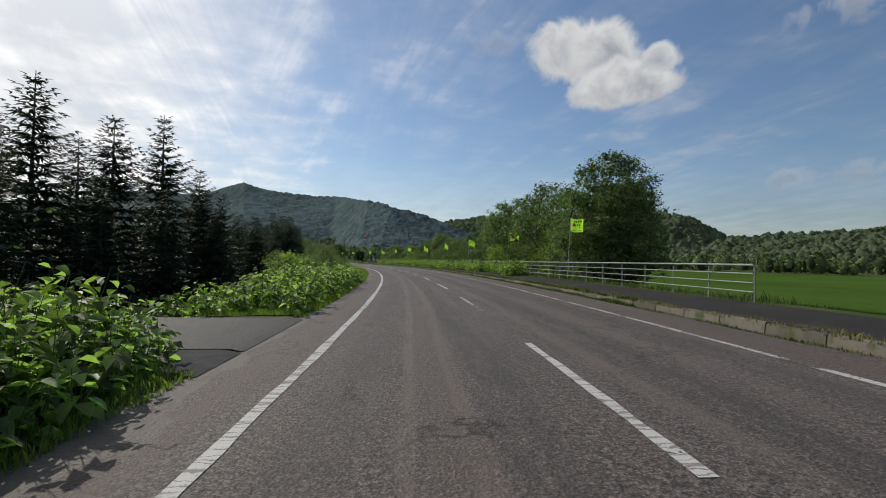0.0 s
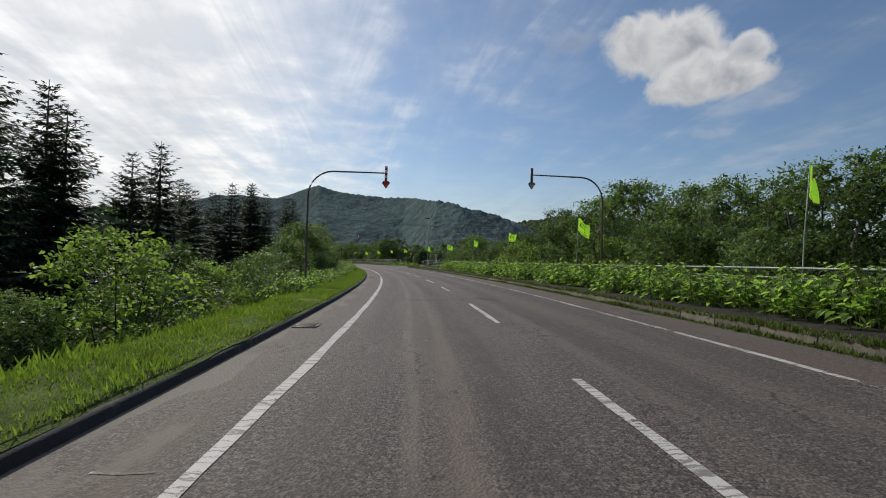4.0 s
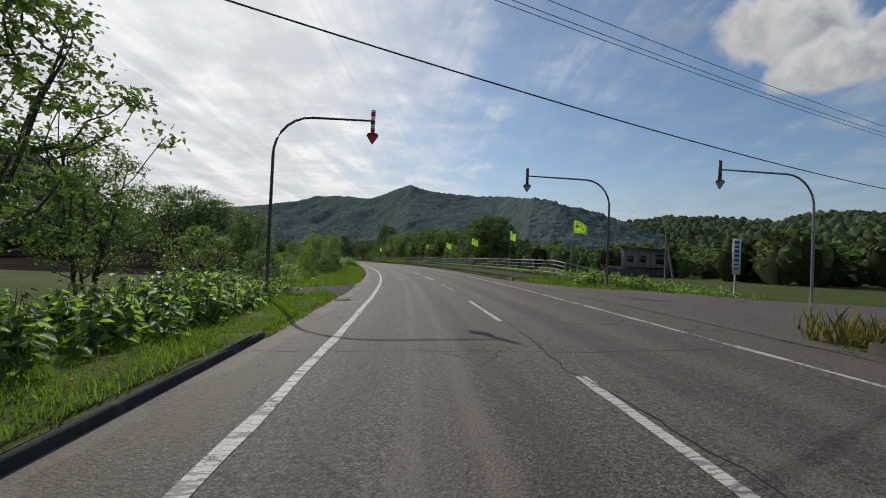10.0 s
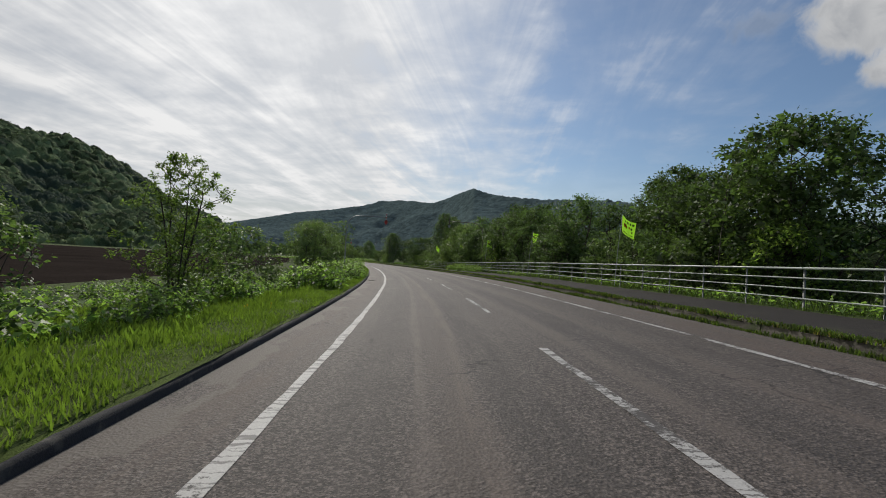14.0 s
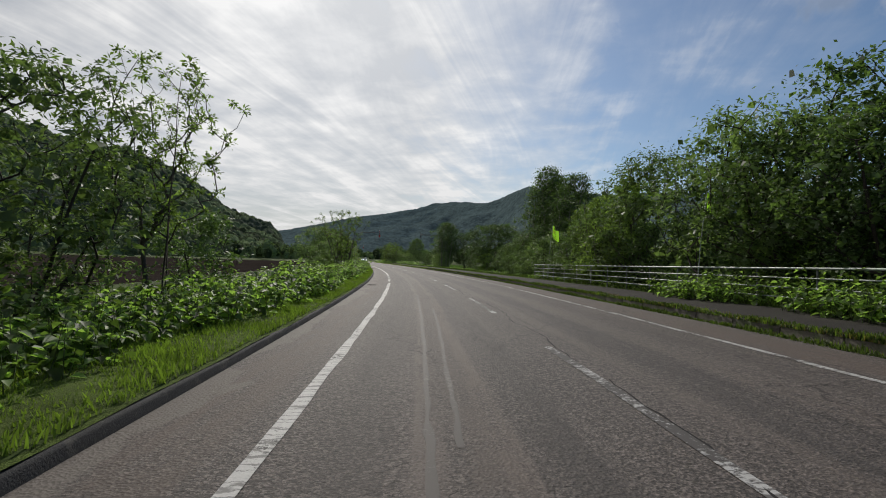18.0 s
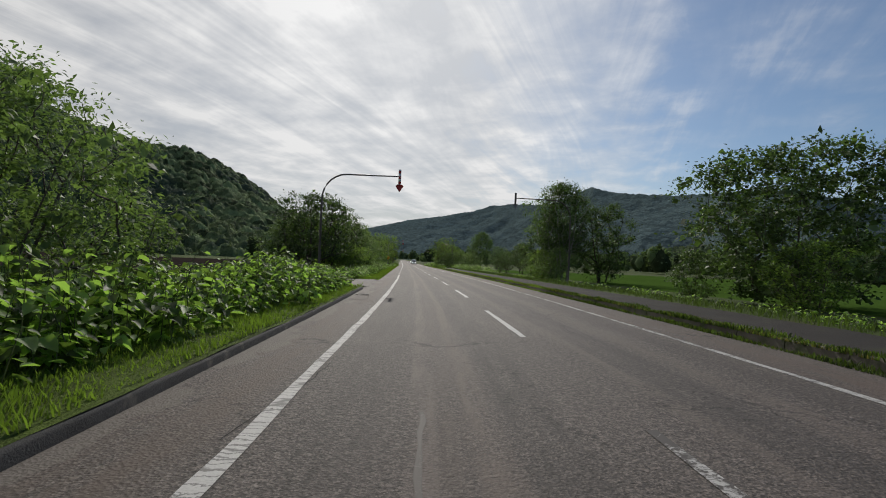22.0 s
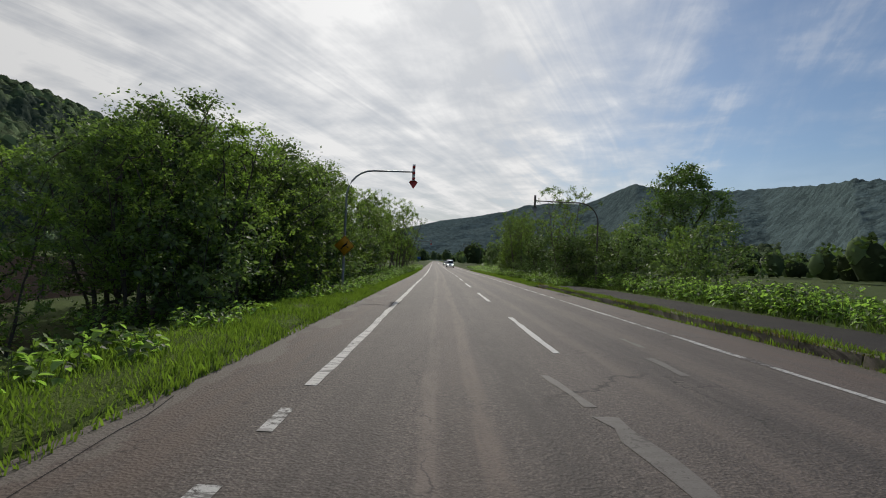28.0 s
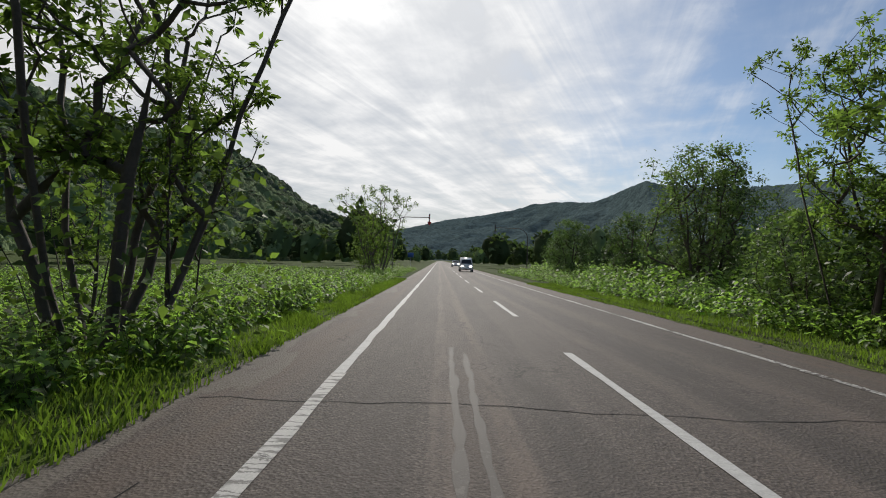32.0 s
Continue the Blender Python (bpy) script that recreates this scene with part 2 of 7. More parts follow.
def asphalt_material(name, base, streak=0.35, coarse=1.0, sandy=False, grit_amount=1.0):
    """Worn asphalt; its UV runs in metres across (x) and along (y) the road."""
    m = bpy.data.materials.new(name)
    m.use_nodes = True
    add = nodes_of(m.node_tree)
    uv = add("ShaderNodeTexCoord").outputs["UV"]
    stone = add("ShaderNodeTexVoronoi", {"Vector": uv, "Scale": 40.0 * coarse}).outputs["Distance"]
    speck = add("ShaderNodeTexNoise", {"Vector": uv, "Scale": 17.0 * coarse, "Detail": 5, "Roughness": 0.85}).outputs["Fac"]
    broad = add("ShaderNodeTexNoise", {"Vector": uv, "Scale": 0.35, "Detail": 5, "Roughness": 0.6}).outputs["Fac"]
    along = add("ShaderNodeMapping", {"Vector": uv, "Scale": (1.0, 0.05, 1)}).outputs[0]
    lines = add("ShaderNodeTexNoise", {"Vector": along, "Scale": 1.7, "Detail": 5, "Roughness": 0.62}).outputs["Fac"]
    fine_lines = add("ShaderNodeTexNoise", {"Vector": along, "Scale": 7.0, "Detail": 4, "Roughness": 0.6}).outputs["Fac"]
    f = math_n(add, "ADD", math_n(add, "MULTIPLY", lines, 0.42), math_n(add, "MULTIPLY", broad, 0.38))
    f = math_n(add, "ADD", f, math_n(add, "MULTIPLY", fine_lines, 0.2))
    dark, light = tuple(c * (1 - streak) for c in base), tuple(c * (1 + streak * 1.15) for c in base)
    col = ramp(add, f, [(0.34, dark), (0.66, light)])
    # pale bare stones and dark binder
    cell = add("ShaderNodeTexVoronoi", {"Vector": uv, "Scale": 64.0 * coarse}).outputs["Color"]
    grit = add("ShaderNodeSeparateXYZ", {0: cell}).outputs[0]
    col = mix_c(add, ramp(add, grit, [(0.66, 0.0), (0.98, 0.7 * grit_amount)]), col, tuple(min(1, c * 3.0) for c in base))
    col = mix_c(add, ramp(add, grit, [(0.05, 0.7 * grit_amount), (0.36, 0.0)]), col, tuple(c * 0.3 for c in base))
    col = mix_c(add, ramp(add, speck, [(0.52, 0.0), (0.65, 0.95 * grit_amount)]), col, tuple(min(1, c * 3.0) for c in base))
    col = mix_c(add, ramp(add, speck, [(0.33, 0.95 * grit_amount), (0.47, 0.0)]), col, tuple(c * 0.25 for c in base))
    fray = add("ShaderNodeTexNoise", {"Vector": along, "Scale": 2.6, "Detail": 7, "Roughness": 0.7}).outputs["Fac"]
    ragged_f = add("ShaderNodeTexNoise", {"Vector": add("ShaderNodeMapping", {"Vector": uv, "Scale": (1.0, 0.22, 1)}).outputs[0], "Scale": 4.5, "Detail": 6, "Roughness": 0.7}).outputs["Fac"]
    fray = math_n(add, "ADD", math_n(add, "MULTIPLY", fray, 0.5), math_n(add, "MULTIPLY", ragged_f, 0.5))
    # wheel paths: paler dust between, smoother dark bands under the tyres
    sx = add("ShaderNodeSeparateXYZ", {0: uv}).outputs[0]
    wob = math_n(add, "ADD", sx, math_n(add, "MULTIPLY", math_n(add, "SUBTRACT", lines, 0.5), 0.5))
    for centre, width, tint, k in ((0.30, 0.34, (1.42, 1.35, 1.28), 0.7), (-0.02, 0.13, (2.1, 2.05, 2.0), 0.75), (0.52, 0.16, (2.0, 1.9, 1.8), 0.7), (0.95, 0.40, (0.62, 0.63, 0.65), 0.65), (-0.6, 0.42, (0.74, 0.75, 0.77), 0.5), (2.5, 0.22, (1.8, 1.75, 1.7), 0.6), (3.05, 0.50, (0.60, 0.62, 0.65), 0.65), (3.75, 0.3, (1.7, 1.62, 1.55), 0.6), (4.5, 0.50, (0.70, 0.68, 0.66), 0.5), (-1.95, 0.60, (1.46, 1.30, 1.17), 0.8), (5.7, 0.75, (1.45, 1.24, 1.10), 0.7)):
        dd = math_n(add, "ABSOLUTE", math_n(add, "SUBTRACT", wob, centre))
        band = ramp(add, math_n(add, "DIVIDE", dd, width), [(0.35, 1.0), (1.0, 0.0)], "EASE")
        band = math_n(add, "MULTIPLY", math_n(add, "MULTIPLY", band, k), ramp(add, fray, [(0.40, 0.0), (0.56, 1.0)]))
        col = mix_c(add, band, col, tuple(c * t for c, t in zip(base, tint)))
    # cracks
    bend = add("ShaderNodeTexNoise", {"Vector": uv, "Scale": 1.6, "Detail": 4, "Roughness": 0.6}).outputs["Color"]
    bent_uv = add("ShaderNodeVectorMath", {0: uv, 1: add("ShaderNodeVectorMath", {0: bend, 3: 0.9}, operation="SCALE").outputs[0]}, operation="ADD").outputs[0]
    cr = add("ShaderNodeTexVoronoi", {"Vector": add("ShaderNodeMapping", {"Vector": bent_uv, "Scale": (0.55, 0.16, 1)}).outputs[0], "Scale": 1.0, "Randomness": 1.0}, feature="DISTANCE_TO_EDGE").outputs["Distance"]
    crn = math_n(add, "ADD", cr, math_n(add, "MULTIPLY", math_n(add, "SUBTRACT", speck, 0.5), 0.012))
    crack = math_n(add, "MULTIPLY", ramp(add, crn, [(0.0, 1.0), (0.013, 0.0)]), ramp(add, broad, [(0.46, 0.0), (0.58, 0.9)]))
    col = mix_c(add, crack, col, tuple(c * 0.2 for c in base))
    # sand washed to the foot of the left kerb
    drift = add("ShaderNodeTexNoise", {"Vector": add("ShaderNodeMapping", {"Vector": uv, "Scale": (1.0, 0.35, 1)}).outputs[0], "Scale": 1.3, "Detail": 5, "Roughness": 0.55}).outputs["Fac"]
    reach = math_n(add, "ADD", math_n(add, "MULTIPLY", math_n(add, "ADD", sx, 2.45), -0.62), math_n(add, "MULTIPLY", drift, 1.5))
    sand = math_n(add, "MULTIPLY", ramp(add, reach, [(0.585, 0.0), (0.64, 0.9)]), 0.85 if sandy else 0.0)
    col = mix_c(add, sand, col, (0.150, 0.128, 0.108))
    bs = add("ShaderNodeBsdfPrincipled", {"Base Color": col, "Roughness": 0.78, "Specular IOR Level": 0.35})
    h = math_n(add, "ADD", math_n(add, "MULTIPLY", stone, 0.7), math_n(add, "MULTIPLY", speck, 0.6))
    b = add("ShaderNodeBump", {"Height": h, "Strength": 0.9, "Distance": 0.011}).outputs[0]
    m.node_tree.links.new(b, bs.inputs["Normal"])
    add("ShaderNodeOutputMaterial", {"Surface": bs.outputs[0]})
    return m


def paint_material(name, base, under, worn, crazed=0.85):
    """Road paint that has broken away in flakes and fine cross cracks."""
    m = bpy.data.materials.new(name)
    m.use_nodes = True
    add = nodes_of(m.node_tree)
    uv = add("ShaderNodeTexCoord").outputs["UV"]
    n = add("ShaderNodeTexNoise", {"Vector": uv, "Scale": 14.0, "Detail": 6, "Roughness": 0.7}).outputs["Fac"]
    patch = add("ShaderNodeTexNoise", {"Vector": uv, "Scale": 0.9, "Detail": 3, "Roughness": 0.6}).outputs["Fac"]
    speck = add("ShaderNodeTexNoise", {"Vector": uv, "Scale": 60.0, "Detail": 3}).outputs["Fac"]
    stray = add("ShaderNodeTexNoise", {"Vector": uv, "Scale": 9.0, "Detail": 4, "Roughness": 0.65}).outputs["Color"]
    strayed = add("ShaderNodeVectorMath", {0: uv, 1: add("ShaderNodeVectorMath", {0: stray, 3: 0.13}, operation="SCALE").outputs[0]}, operation="ADD").outputs[0]
    cross = add("ShaderNodeMapping", {"Vector": strayed, "Scale": (0.9, 9.0, 1), "Rotation": (0, 0, 0.16)}).outputs[0]
    cracks = add("ShaderNodeTexVoronoi", {"Vector": cross, "Scale": 1.0}, feature="DISTANCE_TO_EDGE").outputs["Distance"]
    gone = math_n(add, "ADD", math_n(add, "MULTIPLY", n, 0.6), math_n(add, "MULTIPLY", patch, 0.55))
    mask = ramp(add, gone, [(worn, 0.0), (worn + 0.06, 1.0)])
    mask = math_n(add, "MAXIMUM", mask, math_n(add, "MULTIPLY", ramp(add, cracks, [(0.022, 1.0), (0.07, 0.0)]), crazed))
    white = ramp(add, math_n(add, "ADD", math_n(add, "MULTIPLY", n, 0.5), math_n(add, "MULTIPLY", speck, 0.5)), [(0.3, tuple(c * 0.68 for c in base)), (0.65, base)])
    col = mix_c(add, mask, white, under)
    bs = add("ShaderNodeBsdfPrincipled", {"Base Color": col, "Roughness": 0.7, "Specular IOR Level": 0.3})
    b = add("ShaderNodeBump", {"Height": math_n(add, "ADD", math_n(add, "MULTIPLY", mask, -1.0), speck), "Strength": 0.3, "Distance": 0.004}).outputs[0]
    m.node_tree.links.new(b, bs.inputs["Normal"])
    add("ShaderNodeOutputMaterial", {"Surface": bs.outputs[0]})
    return m


ASPHALT = asphalt_material("asphalt", (0.0765, 0.0635, 0.0562), 0.40, 1.0, True)
ASPHALT_NEWER = asphalt_material("asphalt_newer", (0.083, 0.067, 0.0585), 0.34, 1.0, True, 0.45)
ASPHALT_OLD = asphalt_material("asphalt_path", (0.036, 0.032, 0.029), 0.5)
PAINT = paint_material("road_paint", (0.60, 0.58, 0.55), (0.075, 0.067, 0.062), 0.645, 0.7)
PAINT_WORN = paint_material("road_paint_worn", (0.56, 0.545, 0.52), (0.078, 0.069, 0.064), 0.53)
PAINT_MID = paint_material("road_paint_patchy", (0.58, 0.565, 0.54), (0.072, 0.060, 0.053), 0.565, 0.6)
PAINT_FRESH = paint_material("road_paint_fresh", (0.60, 0.59, 0.57), (0.10, 0.09, 0.083), 0.74, 0.15)
LAWN = material("verge_lawn", (0.112, 0.155, 0.034), 0.9, vary=0.75, scale=1.1, fine=55, bump=1.0, coords="Position", spec=0.1, stain=((0.085, 0.075, 0.035), 0.9, 0.60, 0.74), dist=0.05)
KERB_DARK = material("kerb_dark", (0.035, 0.034, 0.034), 0.9, vary=0.45, scale=1.2, fine=60, bump=0.5, stain=((0.12, 0.11, 0.09), 3.0, 0.56, 0.72))
CONCRETE = material("kerb_concrete", (0.120, 0.105, 0.086), 0.9, vary=0.35, scale=2.0, fine=50, bump=0.4, per_object=0.5, stain=((0.055, 0.07, 0.025), 2.6, 0.50, 0.66))
GRASS_GROUND = material("grass_ground", (0.062, 0.088, 0.022), 0.95, vary=0.4, scale=0.25, fine=6.0, bump=0.6, coords="Position", spec=0.1, stain=((0.07, 0.055, 0.03), 0.12, 0.56, 0.7), dist=0.1)
SOIL = material("ploughed_soil", (0.036, 0.029, 0.025), 0.95, vary=0.35, scale=0.15, fine=3.0, bump=0.9, coords="Position", spec=0.0, dist=0.15)
CROP = material("crop_grass", (0.062, 0.112, 0.022), 0.9, vary=0.3, scale=0.06, fine=1.6, bump=0.6, coords="Position", spec=0.0, dist=0.15)
WALKWAY = material("walkway_asphalt", (0.030, 0.026, 0.023), 0.9, vary=0.4, scale=0.8, fine=30, bump=0.6, coords="Position", spec=0.2, stain=((0.045, 0.050, 0.022), 0.8, 0.58, 0.72))
GRAVEL = material("gravel", (0.068, 0.066, 0.066), 0.95, vary=0.5, scale=4.0, fine=38, bump=0.9, coords="Position", spec=0.15)
BLADE = material("grass_blade", (0.135, 0.185, 0.042), 0.7, vary=0.35, scale=0.8, fine=5, bump=0, coords="Position", translucent=0.45, island=0.35)
# darker copy of BLADE: shade behind the fence painted in; also mossy kerb growth
SHADED_MOSSY_BLADE = material("shaded_mossy_blade", (0.070, 0.098, 0.028), 0.75, vary=0.4, scale=0.8, fine=5, bump=0, coords="Position", translucent=0.35, island=0.6)
DRY_BLADE = material("dry_grass_blade", (0.17, 0.14, 0.06), 0.8, vary=0.35, scale=0.8, fine=5, bump=0, coords="Position", translucent=0.35, island=0.6)
KNOT_LEAF = material("broad_leaf", (0.165, 0.235, 0.082), 0.52, vary=0.6, scale=1.2, fine=9, bump=0.1, coords="Position", spec=0.4, translucent=0.56, island=0.9)
TREE_LEAF = material("tree_leaf", (0.092, 0.134, 0.058), 0.58, vary=0.5, scale=0.5, fine=3, bump=0, coords="Position", spec=0.4, translucent=0.36, per_object=0.35, island=0.6)
ASH_LEAF = material("ash_leaf", (0.136, 0.184, 0.066), 0.55, vary=0.5, scale=0.5, fine=3, bump=0, coords="Position", spec=0.2, translucent=0.55, per_object=0.4, island=0.5)
WILLOW_LEAF = material("willow_leaf", (0.128, 0.172, 0.084), 0.55, vary=0.35, scale=0.5, fine=3, bump=0, coords="Position", spec=0.25, translucent=0.4, per_object=0.5, island=0.5)
NEEDLE = material("spruce_needle", (0.026, 0.046, 0.026), 0.65, vary=0.4, scale=0.6, fine=4, bump=0, coords="Position", spec=0.3, translucent=0.12, per_object=0.4, island=0.4)
PALE_BARK = material("pale_bark", (0.30, 0.28, 0.25), 0.85, vary=0.35, scale=3, fine=22, bump=0.5, per_object=0.3, stain=((0.07, 0.06, 0.05), 2.2, 0.55, 0.7))
BARK = material("bark", (0.085, 0.070, 0.058), 0.9, vary=0.4, scale=3, fine=25, bump=0.6, per_object=0.4)
STEM = material("plant_stem", (0.10, 0.13, 0.045), 0.7, vary=0.3, scale=3, fine=20, bump=0.1)
HILL_LEAF = material("hill_canopy", (0.112, 0.152, 0.074), 0.9, vary=0.65, scale=0.03, fine=0.22, bump=0.6, coords="Position", spec=0.05, dist=1.0, island=0.6, translucent=0.2)
CANOPY = material("crown_canopy", (0.128, 0.168, 0.080), 0.9, vary=0.68, scale=0.018, fine=0.9, bump=0.9, coords="Position", spec=0.04, dist=1.2, cells=(0.11, 0.40), translucent=0.12, stain=((0.050, 0.074, 0.052), 0.0085, 0.50, 0.58))
RIGHT_CANOPY = material("far_canopy", (0.075, 0.100, 0.056), 0.95, vary=0.5, scale=0.015, fine=0.3, bump=0.8, coords="Position", spec=0.0, dist=2.0, cells=(0.08, 0.3))
RIGHT_FOREST = material("wooded_hill", (0.052, 0.070, 0.040), 1.0, vary=0.5, scale=0.02, fine=0.12, bump=0.8, coords="Position", spec=0.0, dist=6.0)
# the pale blue of distance haze is mixed into this forest's base colour
HAZED_FOREST = material("hazed_forest", (0.094, 0.130, 0.134), 1.0, vary=0.30, scale=0.012, fine=0.05, bump=0.8, coords="Position", spec=0.0, dist=14.0, cells=(0.06, 0.34))
STEEL = material("galvanised_steel", (0.24, 0.25, 0.255), 0.5, 0.35, vary=0.2, scale=4, fine=40, bump=0.05)
WHITE_STEEL = material("white_painted_steel", (0.27, 0.31, 0.285), 0.4, 0.0, vary=0.15, scale=3, fine=30, bump=0.05, stain=((0.30, 0.24, 0.17), 5.0, 0.62, 0.75))
POST_STEEL = material("dull_painted_steel", (0.135, 0.150, 0.138), 0.55, 0.0, vary=0.2, scale=3, fine=30, bump=0.05, stain=((0.16, 0.12, 0.085), 5.0, 0.58, 0.72))
DARK_STEEL = material("dark_painted_steel", (0.10, 0.085, 0.075), 0.5, 0.2, vary=0.25, scale=3, fine=30, bump=0.05)
RED = material("red_sheet", (0.42, 0.035, 0.03), 0.45, vary=0.2, scale=5, fine=40, bump=0.03)
WHITE_SHEET = material("white_sheet", (0.72, 0.72, 0.70), 0.45, vary=0.12, scale=5, fine=40, bump=0.03)
YELLOW = material("sign_yellow", (0.72, 0.33, 0.015), 0.45, vary=0.12, scale=5, fine=40, bump=0.03)
BLACK = material("sign_black", (0.012, 0.012, 0.012), 0.5, vary=0.2, scale=5, fine=40, bump=0)
FLAG_INK = material("flag_ink", (0.10, 0.13, 0.03), 0.7, vary=0.12, scale=5, fine=60, bump=0.1, translucent=0.3)
FLAG = material("flag_cloth", (0.36, 0.62, 0.08), 0.7, vary=0.12, scale=5, fine=60, bump=0.1, translucent=0.4)
FLAG_RED = material("flag_print", (0.50, 0.10, 0.02), 0.7, vary=0.12, scale=5, fine=60, bump=0.1, translucent=0.3)
BLUE_PRINT = material("blue_print", (0.04, 0.10, 0.35), 0.6, vary=0.1, scale=5, fine=60, bump=0)
WALL_PALE = material("house_wall", (0.15, 0.155, 0.17), 0.8, vary=0.12, scale=1, fine=14, bump=0.2)
WALL_DARK = material("shed_wall", (0.06, 0.065, 0.08), 0.7, vary=0.25, scale=1, fine=14, bump=0.2)
ROOF = material("metal_roof", (0.09, 0.095, 0.11), 0.45, 0.3, vary=0.2, scale=1, fine=10, bump=0.1)
GLASS_DARK = material("window_glass", (0.02, 0.025, 0.03), 0.08, vary=0.1, scale=1, fine=5, bump=0, spec=0.6)
CAR_WHITE = material("car_paint", (0.70, 0.71, 0.72), 0.25, vary=0.05, scale=2, fine=20, bump=0)
RUBBER = material("tyre_rubber", (0.02, 0.02, 0.02), 0.85, vary=0.2, scale=8, fine=60, bump=0.1)
WOOD_POLE = material("weathered_pole", (0.13, 0.115, 0.10), 0.85, vary=0.3, scale=2, fine=20, bump=0.3)
LAMP_GLASS = material("headlamp", (0.8, 0.8, 0.8), 0.15, vary=0.05, scale=2, fine=20, bump=0)


# ---- the road's line: its heading every 20 m; s runs along it, u across it (to the right) ----
HEADING = [0.59, 3.0, 5.64, 8.34, 10.91, 13.71, 16.46, 18.33, 21.38, 24.49, 27.44, 29.94, 32.11, 34.39, 36.95, 39.02, 40.57, 40.88, 41.02, 41.04, 41.14, 41.39, 41.58]
S_FINE = np.arange(-200.0, 4600.0, 1.0)
H_FINE = np.radians(np.interp(S_FINE, np.arange(0, 441, 20), HEADING))
mid = (H_FINE[1:] + H_FINE[:-1]) / 2
X_FINE = np.concatenate([[0], np.cumsum(-np.sin(mid))])
Y_FINE = np.concatenate([[0], np.cumsum(np.cos(mid))])
X_FINE -= X_FINE[200] + 0.0
Y_FINE -= Y_FINE[200]
CENTRE, LEFT_LINE, RIGHT_LINE, KERB_L, KERB_R = 1.92, -1.30, 5.15, -2.46, 6.6


def bank(s):
    return np.interp(s, [0, 70, 107, 140, 190, 225, 262, 290], [0.013, 0.018, 0.016, 0.030, 0.045, 0.043, 0.013, 0.0])


def at(s, u, z=0.0):
    """World places of road coordinates (arrays)."""
    s, u, z = np.broadcast_arrays(np.asarray(s, float), np.asarray(u, float), np.asarray(z, float))
    h = np.interp(s, S_FINE, H_FINE)
    near = np.clip(1.4 - np.abs(u) / 30, 0, 1)
    u = u + near * np.interp(s, [3, 35, 66, 102, 134, 158, 183, 200, 220, 258, 286, 313, 334, 347, 375, 409, 423, 437], [-0.1, -0.09, -0.01, 0.09, 0.18, 0.08, 0.17, 0.26, 0.34, 0.25, 0.2, 0.24, 0.25, 0.18, 0.11, 0.13, 0.24, 0.29])
    return np.stack([np.interp(s, S_FINE, X_FINE) + u * np.cos(h), np.interp(s, S_FINE, Y_FINE) + u * np.sin(h), z], -1)


def heading(s):
    return float(np.interp(s, S_FINE, H_FINE))


def road_z(s, u):
    return bank(s) * np.asarray(u, float)


def ground_z(s, u):
    """The lie of the land: verge, hollow on the left, walkway and fields on the right."""
    s, u = np.broadcast_arrays(np.asarray(s, float), np.asarray(u, float))
    road = road_z(s, np.clip(u, -4.5, 9.5))
    hollow = np.interp(s, [-20, 20, 60, 105, 128, 150, 330, 345, 380, 392, 440], [1.6, 2.2, 2.6, 2.0, 0.9, 0.5, 0.5, 0.7, 1.3, 0.9, 0.6])
    level = np.maximum.reduce([np.clip(1.9 - np.abs(s - m) / w, 0, 1) for m, w in ((9.0, 2.8), (165.8, 4.5), (325.2, 4.6))]) * np.clip((u + 26) / 10, 0, 1)
    hollow = hollow * (1 - level)
    kerbed = np.interp(s, [55, 60, 151, 153, 178, 180, 317, 320], [0, 1, 1, 0, 0, 1, 1, 0])
    left = 0.04 + 0.09 * kerbed - hollow * np.clip((-u - 3.9) / 5.0, 0, 1) ** 1.3
    far_left = np.clip((-u - 150) / 250, 0, 1) * 12
    walk = (0.17 + 0.02 * np.clip(u - 6.7, 0, 3)) * np.interp(s, [149, 153, 169, 173, 405, 415], [1, -0.5, -0.5, 1, 1, 0.3])
    drop = np.interp(s, [0, 140, 165, 280, 300, 440], [1.3, 1.3, 0.9, 0.8, 0.35, 0.1])
    right = walk - drop * np.clip((u - 10.0) / 6.0, 0, 1)
    lumps = 0.06 * np.sin(s * 0.11 + u * 0.07) * np.sin(u * 0.13 - s * 0.05) * np.clip((np.abs(u) - 12) / 20, 0, 1)
    return road + np.where(u < KERB_L - 0.14, left + far_left, np.where(u > KERB_R + 0.08, right, -0.07)) + lumps


# ---- mesh helpers ----
def quad_mesh(name, verts, quads, uv=None, smooth=False):
    """A mesh from arrays of vertices and four-cornered faces."""
    verts, quads = np.ascontiguousarray(verts, np.float32), np.ascontiguousarray(quads, np.int32)
    me = bpy.data.meshes.new(name)
    me.vertices.add(len(verts))
    me.vertices.foreach_set("co", verts.ravel())
    me.loops.add(quads.size)
    me.loops.foreach_set("vertex_index", quads.ravel())
    me.polygons.add(len(quads))
    me.polygons.foreach_set("loop_start", np.arange(0, quads.size, 4, dtype=np.int32))
    if smooth:
        me.polygons.foreach_set("use_smooth", np.ones(len(quads), bool))
    if uv is not None:
        layer = me.uv_layers.new(name="metres")
        layer.data.foreach_set("uv", np.ascontiguousarray(np.asarray(uv, np.float32)[quads.ravel()]).ravel())
    me.update(calc_edges=True)
    me.validate()
    return me


def obj(name, me, mat, parent=None, label="", category="", group="", kind=""):
    ob = new(name, me)
    if mat is not None and not me.materials:
        me.materials.append(mat)
    if parent is not None:
        ob.parent = parent
    return tagged(ob, label, category, group, kind)


def part(name, me, mat, parent, label=""):
    return obj(name, me, mat, parent, label)


